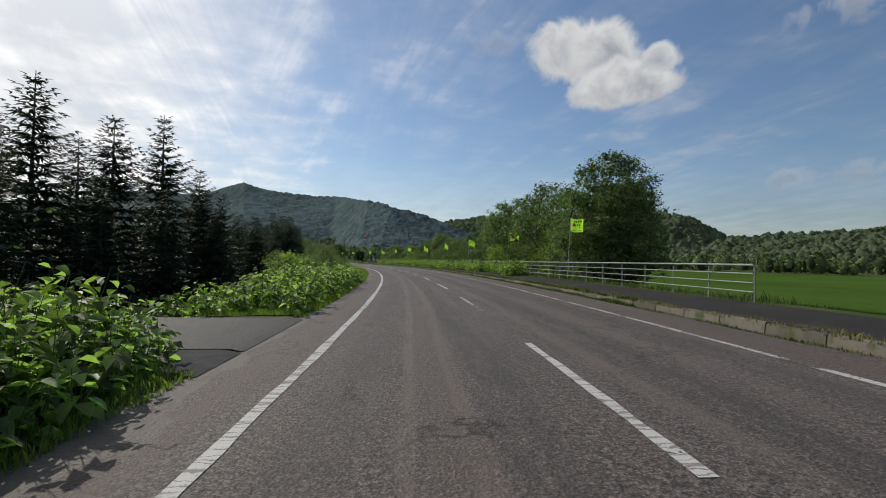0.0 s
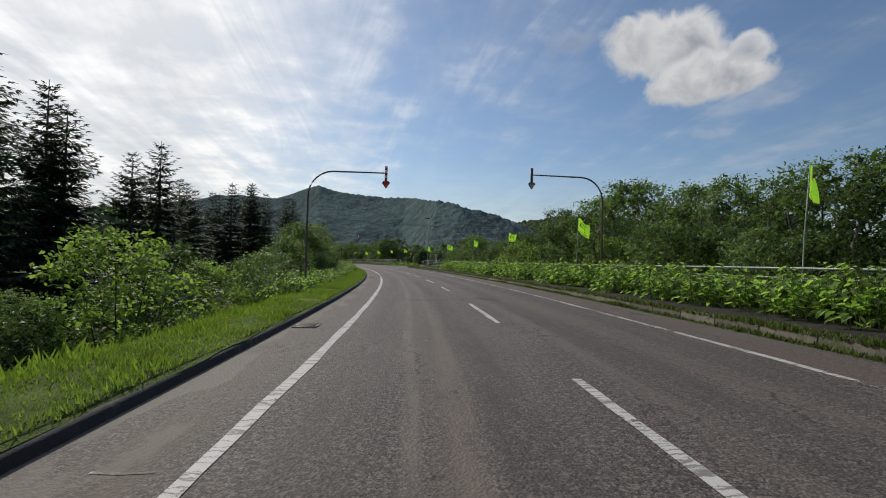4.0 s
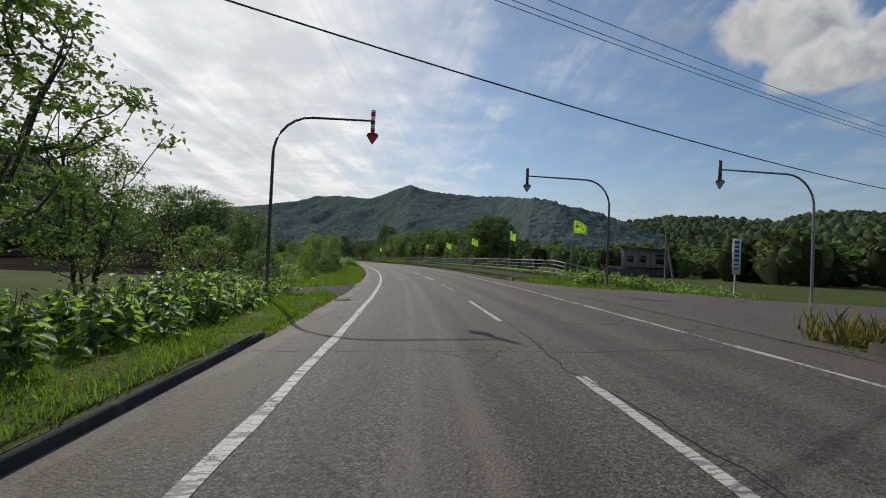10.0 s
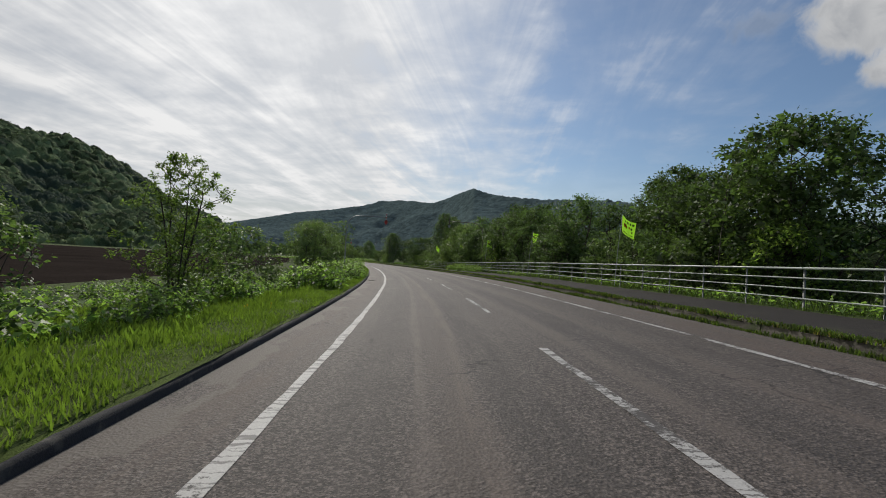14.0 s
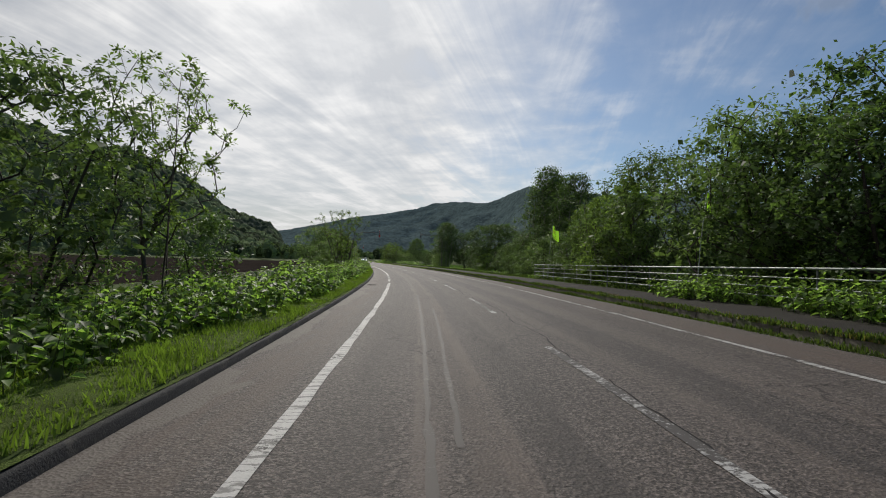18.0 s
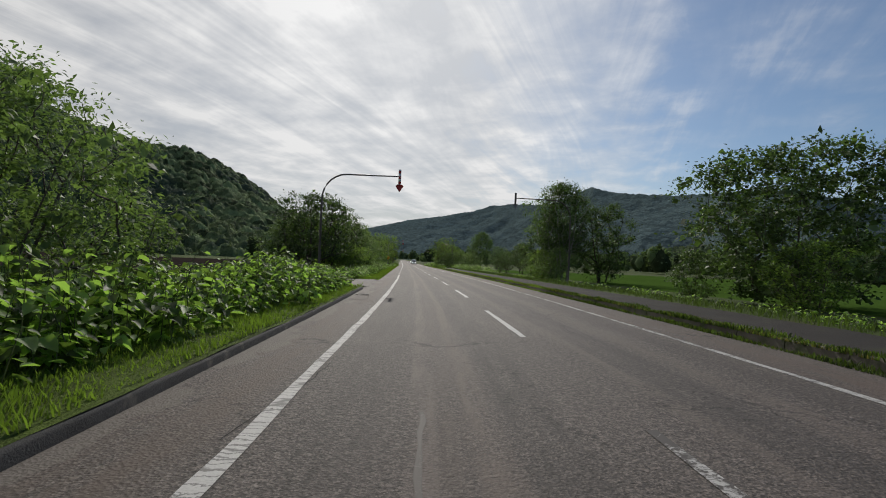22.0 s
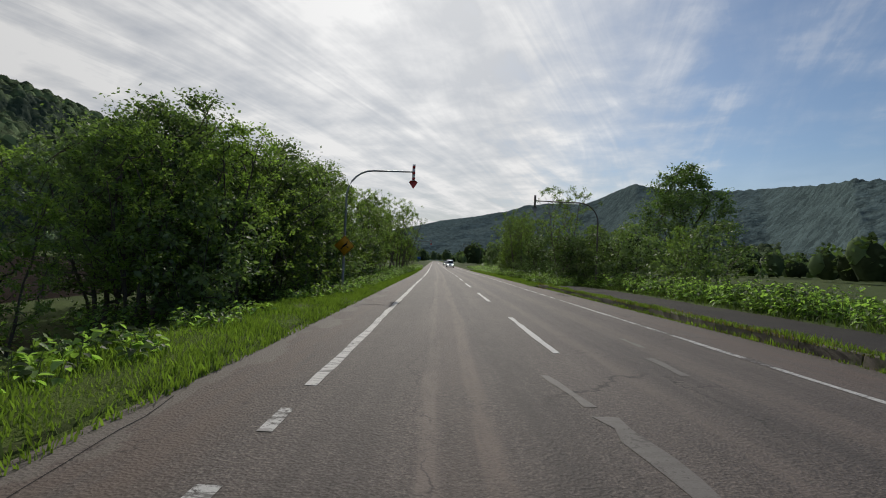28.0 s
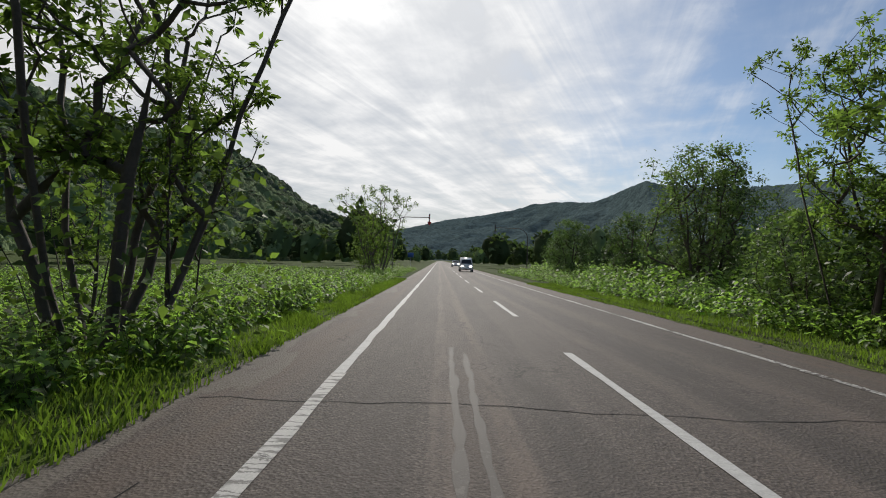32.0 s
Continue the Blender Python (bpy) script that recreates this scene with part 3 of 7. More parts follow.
def thing(name, m, label, category, group=""):
    ob = new(name)
    ob.empty_display_size = 0.3
    ob.matrix_world = m
    return tagged(ob, label, category, group)


def grid_quads(rows, cols):
    i = np.arange(rows - 1)[:, None] * cols + np.arange(cols - 1)[None]
    return np.stack([i, i + 1, i + cols + 1, i + cols], -1).reshape(-1, 4)


class Pile:
    """Collects vertices and quads of one mesh."""

    def __init__(self):
        self.v, self.q, self.n = [], [], 0

    def put(self, v, q):
        self.v.append(np.asarray(v, float))
        self.q.append(np.asarray(q, int) + self.n)
        self.n += len(v)

    def box(self, x0, y0, z0, x1, y1, z1, m=None, bevel=0.0):
        b = bevel
        ring = [(x0 + b, y0), (x1 - b, y0), (x1, y0 + b), (x1, y1 - b), (x1 - b, y1), (x0 + b, y1), (x0, y1 - b), (x0, y0 + b)] if b else [(x0, y0), (x1, y0), (x1, y1), (x0, y1)]
        n = len(ring)
        v = [(x, y, z) for z in (z0, z1) for x, y in ring]
        q = [(i, (i + 1) % n, n + (i + 1) % n, n + i) for i in range(n)]
        if n == 4:
            q += [(3, 2, 1, 0), (4, 5, 6, 7)]
        else:
            q += [(3, 2, 1, 0), (7, 4, 3, 0), (7, 6, 5, 4), (8, 9, 10, 11), (8, 11, 12, 15), (12, 13, 14, 15)]
        v = np.array(v, float)
        if m is not None:
            v = v @ np.array(m.to_3x3()).T + np.array(m.translation)
        self.put(v, q)

    def tube(self, pts, radii, sides=6, cap=True):
        pts = np.asarray(pts, float)
        n = len(pts)
        radii = np.broadcast_to(np.asarray(radii, float), n)
        d = np.gradient(pts, axis=0)
        d /= np.linalg.norm(d, axis=1, keepdims=True) + 1e-9
        ref = np.where(np.abs(d[:, 2:3]) > 0.9, [[1.0, 0, 0]], [[0, 0, 1.0]])
        a = np.cross(d, ref)
        a /= np.linalg.norm(a, axis=1, keepdims=True) + 1e-9
        b = np.cross(d, a)
        t = np.arange(sides) / sides * 2 * np.pi
        v = pts[:, None] + radii[:, None, None] * (np.cos(t)[None, :, None] * a[:, None] + np.sin(t)[None, :, None] * b[:, None])
        i = np.arange(n - 1)[:, None] * sides
        j = np.arange(sides)[None]
        k = (j + 1) % sides
        q = np.stack([i + j, i + k, i + sides + k, i + sides + j], -1).reshape(-1, 4)
        v = v.reshape(-1, 3)
        if cap and sides in (4, 6, 8):
            extra = []
            for base in (0, (n - 1) * sides):
                o = [base + x for x in range(sides)]
                extra += [(o[0], o[x], o[x + 1], o[x + 2]) for x in range(1, sides - 2, 2)]
            q = np.concatenate([q, extra])
        self.put(v, q)

    def mesh(self, name, smooth=False):
        return quad_mesh(name, np.concatenate(self.v), np.concatenate(self.q), smooth=smooth)


def place(s, u, z=0.0, turn=0.0, tilt=0.0):
    """A pose on the ground at road coordinates; local y runs along the road, x to its right."""
    x, y, _ = at(s, u)
    return pose(float(x), float(y), float(z), tilt, 0, math.degrees(heading(s)) + turn)


def strip(name, s, us, zs, mat, parent=None, lift=0.0, **tags):
    """A sheet that follows the road between the offsets us."""
    s = np.asarray(s, float)
    us = [np.broadcast_to(np.asarray(u, float), s.shape) for u in us]
    U = np.stack(us, 1)
    Z = np.stack([np.broadcast_to(np.asarray(z, float), s.shape) for z in zs], 1) + lift
    S = np.broadcast_to(s[:, None], U.shape)
    uv = np.stack([U, S], -1).reshape(-1, 2)
    me = quad_mesh(name, at(S, U, Z).reshape(-1, 3), grid_quads(len(s), U.shape[1]), uv, smooth=True)
    return obj(name, me, mat, parent, **tags)


# ---- ground, road, walkway, kerbs ----
def ragged(s, seed, amount):
    rng = np.random.RandomState(seed)
    knots = np.arange(s.min() - 1, s.max() + 2, 0.7)
    return np.interp(s, knots, rng.uniform(-amount, amount, len(knots)))


def build_ground():
    s = np.concatenate([np.arange(-60, 470, 2.0), np.geomspace(472, 4500, 50)])
    u = np.concatenate([-np.geomspace(330, 14, 22), np.arange(-13, -4.4, 1.0), [-4.2, -3.8, -3.2, -2.8, -2.61, -2.59, -1.0, 3.0, 6.5, 6.66, 6.72, 7.2, 8.2, 9.2, 9.8], np.arange(10.5, 18, 1.0), np.geomspace(20, 2600, 34)])
    S, U = np.meshgrid(s, u, indexing="ij")
    Z = ground_z(S, U)
    Z = Z + np.where(S > 470, (S - 470) * 0.004, 0)
    me = quad_mesh("ground", at(S, U, Z).reshape(-1, 3), grid_quads(len(s), len(u)), smooth=True)
    obj("ground", me, GRASS_GROUND, label="rough green valley ground beside the road", category="ground", kind="structure")


build_ground()
s_road = np.concatenate([np.arange(-20, 470, 1.0), np.arange(470, 1200, 10.0)])
left_edge = np.where((s_road > 58) & (s_road < 152) | (s_road > 180) & (s_road < 318), KERB_L - 0.05, -2.72 + ragged(s_road, 3, 0.12))
right_edge = np.where(s_road < 408, KERB_R + 0.05, 6.35 + ragged(s_road, 4, 0.14))
road_us = [left_edge, -1.3, 0.3, 1.93, 3.6, 5.2, right_edge]


def road_piece(s, mat, label):
    pick = (s_road >= s[0]) & (s_road <= s[1])
    us = [np.broadcast_to(u, s_road.shape)[pick] for u in road_us]
    ss = s_road[pick]
    return strip("road", ss, us, [road_z(ss, u) + np.where(ss > 470, (ss - 470) * 0.004, 0) for u in us], mat, label=label, category="road", kind="structure")


road = road_piece((-20, 322), ASPHALT, "two-lane worn grey asphalt road curving to the left")
road_piece((322, 1200), ASPHALT_NEWER, "straight two-lane asphalt road, smoother and browner")


def line(name, s0, s1, u, width, mat, parent, wobble=0, seed=0, label="", lift=0.006):
    s = np.linspace(s0, s1, max(2, int((s1 - s0) / 0.5) + 1))
    jig = ragged(s, seed, 0.02) if wobble else 0
    if u == LEFT_LINE:
        u = u + np.interp(s, [212, 228, 290, 302, 326, 440], [0.0, 0.08, 0.08, 0.0, 0.06, 0.06])
    elif u == RIGHT_LINE:
        u = u + np.interp(s, [60, 110, 195, 225, 272, 302, 333, 385, 415], [0.0, -0.05, -0.05, -0.19, 0.06, -0.10, 0.14, -0.17, -0.08])
    a, b = u - width / 2 + jig, u + width / 2 + (ragged(s, seed + 1, 0.02) if wobble else 0)
    rise = np.where(s > 470, (s - 470) * 0.004, 0)
    return strip(name, s, [a, b], [road_z(s, a) + rise, road_z(s, b) + rise], mat, parent, lift, label=label)


for k, (a, b, mat) in enumerate(((-6, 104, PAINT), (104.1, 113.4, PAINT_WORN), (113.6, 182.2, PAINT), (182.35, 186.9, PAINT), (187.1, 222, PAINT), (222.2, 266.2, PAINT), (266.45, 268.6, PAINT), (269.0, 271.4, PAINT), (273.1, 277, PAINT_MID), (277.5, 284, PAINT_WORN), (284.4, 322, PAINT),
                                 (322, 343.2, PAINT), (345.9, 348.9, PAINT), (354.2, 357.6, PAINT), (360, 366, PAINT_WORN), (368, 374, PAINT_WORN), (375, 381.6, PAINT_WORN), (382.5, 383.1, PAINT_MID), (383.9, 417.6, PAINT), (418.9, 420.65, PAINT_MID), (421.1, 422.85, PAINT_MID), (423.4, 440, PAINT), (440, 700, PAINT_FRESH))):
    line("edge_line", a, b, LEFT_LINE, 0.14, mat, road, 1, 10 + k, "white edge line, cracked across and partly worn")
line("edge_line", -6, 700, RIGHT_LINE, 0.12, PAINT_MID, road, 1, 20, "faded white edge line")
for k in range(-2, 62):
    s0 = 12.8 + 10.105 * k
    s0 += float(np.interp(s0, [20, 68, 110, 155, 225, 262, 275, 296, 330, 386], [0.3, 0.6, 0.35, 0.15, 0.1, -0.2, -0.25, -0.05, 0.0, -0.3]))
    worn = 190 < s0 < 300 or 6.5 < s0 % 37 < 20
    line("centre_dash", s0, s0 + 4.98, CENTRE, 0.125, PAINT_WORN if worn and s0 < 300 else (PAINT if s0 < 300 else PAINT_FRESH), road, 1, 30 + k)

# mown grass between the road edge and the weeds
for k, (a, b, e) in enumerate(((-20, 5.9, -2.62), (11.8, 58, -2.66), (58, 152.2, -2.6), (152.2, 161.3, -2.6), (168.1, 179.9, -2.6), (179.9, 320.5, -2.6), (330, 470, -2.62))):
    s = np.arange(a, b + 0.1, 0.5)
    bare = not 58 <= a < 320 or a in (152.2, 168.1)
    us = [-5.0 + ragged(s, 61 + k, 0.3), -4.2 + 0 * s, -3.4 + 0 * s, -2.75 + 0 * s, -2.45 + ragged(s, 71 + k, 0.14) if bare else -2.53 + ragged(s, 71 + k, 0.03)]
    lift = [0.02 + ragged(s, 81 + 9 * k + j, 0.015) for j in range(5)]
    strip("verge", s, us, [(road_z(s, u) + (-0.045 if bare else 0.092) if j == 4 else ground_z(s, u)) + g for j, (u, g) in enumerate(zip(us, lift))], LAWN, label="strip of short bright green grass beside the road", category="grass", kind="structure")
s = np.arange(411, 470.1, 0.5)
us = [6.2 + ragged(s, 91, 0.15), 6.7 + 0 * s, 7.4 + 0 * s, 8.2 + 0 * s, 9.2 + 0 * s]
strip("verge", s, us, [road_z(s, us[0]) + 0.006] + [ground_z(s, u) - 0.05 for u in us[1:]], LAWN, label="strip of short bright green grass beside the road", category="grass", kind="structure")

# walkway on the right, between kerb and fence, broken by the side road
for k, (a, b) in enumerate(((-20, 151), (173, 411))):
    s = np.arange(a, b + 0.1, 1.0)
    inner = np.full(s.shape, KERB_R + 0.2)
    outer = 9.15 + ragged(s, 50 + k, 0.12)
    strip("walkway", s, [inner, 7.9, outer], [ground_z(s, inner) + 0.012, ground_z(s, 7.9 + 0 * s) + 0.012, ground_z(s, outer) + 0.012], WALKWAY,
          label="narrow dark asphalt walkway beside the kerb", category="pavement", kind="structure")
# side road on the right, drive mouths on the left
s = np.arange(150, 175.1, 1.0)
reach = np.interp(s, [160.5, 162, 163.7, 165.5, 168.5, 171], [24, 13.5, 10, 8.2, 7.2, 6.7]) + ragged(s, 47, 0.1)
us = [KERB_R - 0.3 + 0 * s, np.minimum(8.5, reach - 0.02), np.minimum(12, reach - 0.01), reach]
strip("side_road", s, us, [road_z(s, 6.3) + 0.008, road_z(s, us[1]) + 0.012, road_z(s, np.minimum(us[2], 9.5)) + 0.03, road_z(s, np.minimum(us[3], 9.5)) - 0.15 * np.clip((us[3] - 10) / 10, 0, 1) + 0.012], ASPHALT,
      label="asphalt side road joining the main road", category="road", kind="structure")
for a, b, depth, mat in ((5.8, 7.4, 5.6, GRAVEL), (7.4, 11.6, 9.5, ASPHALT_OLD), (161.5, 168, 11, GRAVEL), (320.8, 329.5, 9, ASPHALT_NEWER)):
    s = np.arange(a, b + 0.1, 0.5)
    far = -np.interp(s, [161.5, 164.2, 165.2, 166.4, 167.7, 168], [11, 9, 6.2, 4.5, 3.1, 2.66]) if 160 < a < 170 else -depth + 0 * s
    us = [np.maximum(-2.4, far), np.maximum(-2.62, far), np.maximum(-4.0, far), np.maximum(-6.5, far), far]
    strip("drive_mouth", s, us, [road_z(s, -2.4) + 0.008, road_z(s, -2.62) + 0.05, road_z(s, -4.0) + 0.052, road_z(s, -4.5) + 0.052, road_z(s, -4.5) + 0.05], mat,
          label="cracked asphalt field entrance off the road" if mat is not GRAVEL else "gravel field entrance off the road", category="driveway", kind="structure")


def kerb_profile(s0, s1, u, width, height, step, side):
    """A run of kerb with a sloping, rounded face towards the road."""
    s = np.linspace(s0, s1, max(2, int(round((s1 - s0) / step)) + 1))
    p = Pile()
    prof = [(0.0, -0.08), (side * 0.03, height * 0.8), (side * 0.055, height), (side * width, height), (side * (width + 0.01), -0.1)]
    V = np.stack([at(s, u + du, road_z(s, u) + dz) for du, dz in prof], 1)
    n = len(prof)
    p.put(V.reshape(-1, 3), grid_quads(len(s), n))
    ends = np.concatenate([V[0], V[-1]])
    p.put(ends, [(0, 1, 3, 4), (5, 6, 8, 9)])
    return p


for k, (a, b) in enumerate(((58, 152.2), (180.0, 319))):
    p = kerb_profile(a, b, KERB_L, 0.13, 0.105, 1.0, -1)
    obj("kerb", p.mesh("kerb"), KERB_DARK, label="low black asphalt kerb along the grass verge", category="kerb", kind="structure")
kerb_right = new("kerb")
tagged(kerb_right, "row of weathered concrete kerb stones with moss in the joints", "kerb", "", "structure")
for a, b in ((-6, 151), (173, 411)):
    k = a
    while k < b - 1:
        p = kerb_profile(k + 0.012, k + 1.33, KERB_R, 0.16, 0.20 + 0.012 * math.sin(k * 3.1), 0.66, 1)
        part("kerb_stone", p.mesh("kerb_stone"), CONCRETE, kerb_right)
        k += 1.35

# fields
def field(name, s0, s1, u0, u1, mat, lift, label, rows=0.0, seed=0):
    s, u = np.linspace(s0, s1, 90), np.linspace(u0, u1, 60)
    S, U = np.meshgrid(s, u, indexing="ij")
    Z = ground_z(S, U) + lift + rows * np.sin(U * 2.4)
    Z[[0, -1], :] -= 0.6
    Z[:, [0, -1]] -= 0.6
    obj(name, quad_mesh(name, at(S, U, Z).reshape(-1, 3), grid_quads(90, 60), smooth=True), mat, label=label, category="field", kind="structure")


field("ploughed_field", 178, 470, -185, -13.5, SOIL, 0.12, "freshly ploughed brown field")
field("crop_field", 292, 408, 16.5, 125, CROP, 0.12, "pale green crop field in rows", 0.05)
field("meadow", 10, 150, 17, 120, CROP, 0.12, "flat green meadow beyond the fence")


# ---- plants ----
def leaf_quads(rng, centres, size, up=0.5, aspect=0.55, droop=0.0, out=None):
    """A leaf at each centre: a folded diamond turned at random."""
    n = len(centres)
    d = rng.normal(size=(n, 3))
    d[:, 2] = d[:, 2] * 0.6 - droop
    if out is not None:
        d += out
    d /= np.linalg.norm(d, axis=1, keepdims=True)
    nrm = rng.normal(size=(n, 3)) * (1 - up) + np.array([0, 0, up * 1.6])
    w = np.cross(d, nrm)
    w /= np.linalg.norm(w, axis=1, keepdims=True) + 1e-9
    nn = np.cross(w, d)
    L = (size * rng.uniform(0.65, 1.25, n))[:, None]
    W = L * aspect * 0.5
    c = np.asarray(centres)
    v = np.stack([c, c + d * L * 0.45 + w * W + nn * L * 0.07, c + d * L - nn * L * 0.08, c + d * L * 0.45 - w * W + nn * L * 0.07], 1)
    return v.reshape(-1, 3), np.arange(n * 4).reshape(n, 4)


def bent(rng, start, direction, length, n, wander, lift=0.0):
    pts, d = [np.array(start, float)], np.array(direction, float)
    for _ in range(n):
        d = d + rng.normal(size=3) * wander + np.array([0, 0, lift])
        d /= np.linalg.norm(d)
        pts.append(pts[-1] + d * length / n)
    return np.array(pts)


def value_noise(x, y, scale, seed, octaves=4):
    """Smooth fractal noise, about -1 to 1."""
    out, amp, total = 0.0, 1.0, 0.0
    for k in range(octaves):
        table = np.random.RandomState(seed + k).uniform(-1, 1, (64, 64))
        px, py = x / scale, y / scale
        ix, iy = np.floor(px).astype(int), np.floor(py).astype(int)
        fx, fy = px - ix, py - iy
        fx, fy = fx * fx * (3 - 2 * fx), fy * fy * (3 - 2 * fy)
        a, b = table[ix % 64, iy % 64], table[(ix + 1) % 64, iy % 64]
        c, d = table[ix % 64, (iy + 1) % 64], table[(ix + 1) % 64, (iy + 1) % 64]
        out = out + amp * (a + (b - a) * fx + (c - a) * fy + (a - b - c + d) * fx * fy)
        total += amp
        amp, scale = amp * 0.5, scale * 0.5
    return out / total * 1.6


def envelope(form, f):
    """The crown's half width at the height share f."""
    if form == "vase":
        return (0.22 + 0.78 * f ** 0.85) * math.sqrt(max(0.05, 1 - max(0.0, (f - 0.72) / 0.28) ** 2 * 0.85))
    if form == "tall":
        return math.sin(math.pi * (0.16 + 0.80 * f)) ** 0.62
    return math.sin(math.pi * (0.10 + 0.80 * f ** 0.86)) ** 0.7


def grown(name, seed, height, spread, trunks, clumps, per, leaf, leaf_mat, base=0.25, form="round", clump=0.42, flat=0.6, thick=0.016, wind=0.0, aspect=0.55, lean=0.5, shell=0.45, droop=0.1, tuft=False, top=0.8, low_fill=0, core=0):
    """A tree: its limbs grow from the trunks to separate sprays of leaves, with gaps between the sprays."""
    rng = np.random.RandomState(seed)
    ph = rng.uniform(0, 6.283, 3)
    centres = np.empty((0, 3))
    for _ in range(clumps * 12):
        if len(centres) >= clumps:
            break
        f, a = rng.uniform(0, 1), rng.uniform(0, 6.283)
        r = spread * envelope(form, f) * (1 + 0.22 * math.sin(2 * a + ph[0] + 5 * f) + 0.16 * math.sin(5 * a + ph[1] - 9 * f)) * rng.uniform(0, 1) ** shell
        p = np.array([math.cos(a) * r + wind * f * spread * 0.5, math.sin(a) * r, height * (base + (0.97 - base) * f)])
        if len(centres) and np.min(np.sum((centres - p) ** 2, 1)) < (clump * 0.8) ** 2:
            continue
        centres = np.concatenate([centres, [p]])
    nodes, parent = [], []
    paths = []
    for k in range(trunks):
        a = (k + rng.uniform(-0.25, 0.25)) * 6.283 / trunks
        out = np.array([math.cos(a), math.sin(a), 0])
        foot = out * (0.0 if trunks == 1 else rng.uniform(0.08, 0.3)) - np.array([0, 0, 0.3])
        reach = 0.0 if trunks == 1 else spread * lean * rng.uniform(0.6, 1.1)
        h = height * top * rng.uniform(0.85, 1.05)
        n = 9
        t = np.linspace(0, 1, n)
        jig = np.cumsum(rng.normal(0, 0.006 * height, (n, 3)), 0) * np.array([1, 1, 0.2])
        jig[0] = 0
        pts = foot + out * (reach * t ** (0.8 if form == "vase" else 1.2))[:, None] + np.array([0, 0, 1.0]) * ((h + 0.3) * t)[:, None] + jig
        pts[:, 0] += wind * 0.4 * t ** 2 * spread
        start = len(nodes)
        nodes += list(pts)
        parent += [-1] + list(range(start, start + n - 1))
        paths.append(list(range(start, start + n)))
    order = np.argsort(np.linalg.norm((centres - np.array([0, 0, height * base * 0.6])) * np.array([1.3, 1.3, 1.0]), axis=1))
    for i in order:
        p, arr = centres[i], np.array(nodes)
        d = np.linalg.norm(arr - p, axis=1) + 1e-6
        over = np.clip((arr[:, 2] - (p[2] - 0.55 * d)) / d, 0, 2)
        over = over + np.where(arr[:, 2] < height * base * 0.5, 1.5, 0)
        j = int(np.argmin(d * (1 + 1.4 * over)))
        n = max(2, int(d[j] / 0.55))
        t = np.linspace(0, 1, n + 1)[1:]
        q = arr[j] + (p - arr[j]) * t[:, None]
        q[:, 2] -= np.sin(np.pi * t) * d[j] * 0.08
        q[:-1] += rng.normal(0, 0.05 * d[j], (n - 1, 3)) if n > 1 else 0
        start = len(nodes)
        nodes += list(q)
        parent += [j] + list(range(start, start + n - 1))
        paths.append([j] + list(range(start, start + n)))
    load = np.zeros(len(nodes))
    for path in paths[trunks:]:
        load[path[-1]] += 1
    for i in range(len(nodes) - 1, -1, -1):
        load[i] = max(load[i], 0.5)
        if parent[i] >= 0:
            load[parent[i]] += load[i]
    arr = np.array(nodes)
    rad = np.maximum(0.007, thick * height * np.sqrt(load / max(load.max(), 1)))
    wood = Pile()
    for k, path in enumerate(paths):
        r = rad[path].copy()
        if k >= trunks:
            r[0] = min(r[0], r[1] * 1.25)
        elif len(r) > 2:
            r[0] = r[1] * 1.35
        wood.tube(arr[path], r, 6 if r.max() > 0.045 else 3, False)
    n = len(centres)
    who = rng.randint(0, n, clumps * per)
    size = clump * rng.uniform(0.7, 1.3, n)
    if tuft:
        off = rng.normal(size=(len(who), 3)) * np.array([1, 1, 0.7])
        off /= np.linalg.norm(off, axis=1, keepdims=True)
        c = centres[who] + off * (size[who] * rng.uniform(0.05, 0.75, len(who)))[:, None]
    else:
        off = rng.normal(size=(len(who), 3)) * np.array([1, 1, flat])
        c = centres[who] + off * size[who][:, None] * 0.55
    out = off / (np.linalg.norm(off, axis=1, keepdims=True) + 1e-6) * (1.6 if tuft else 0.8)
    keep = c[:, 2] > 0.2
    v, q = leaf_quads(rng, c[keep], leaf, 0.5, aspect, droop, out[keep] + np.array([wind * 0.5, 0, 0]))
    if core:
        # the shaded heart of each spray
        who = rng.randint(0, n, n * core)
        c = centres[who] + rng.normal(size=(len(who), 3)) * (size[who] * 0.34)[:, None] - np.array([0, 0, 0.12])
        v2, q2 = leaf_quads(rng, c[c[:, 2] > 0.2], clump * 0.62, 0.4, 0.75, droop)
        v, q = np.concatenate([v, v2]), np.concatenate([q, q2 + len(v)])
    if low_fill:
        a, r = rng.uniform(0, 6.283, low_fill), spread * 0.62 * rng.uniform(0, 1, low_fill) ** 0.5
        c = np.stack([np.cos(a) * r, np.sin(a) * r, rng.uniform(0.15, height * base * 1.25, low_fill)], -1)
        v2, q2 = leaf_quads(rng, c, leaf, 0.45, 0.6, droop)
        v, q = np.concatenate([v, v2]), np.concatenate([q, q2 + len(v)])
    return wood.mesh(name + "_trunk", True), quad_mesh(name + "_crown", v, q), leaf_mat


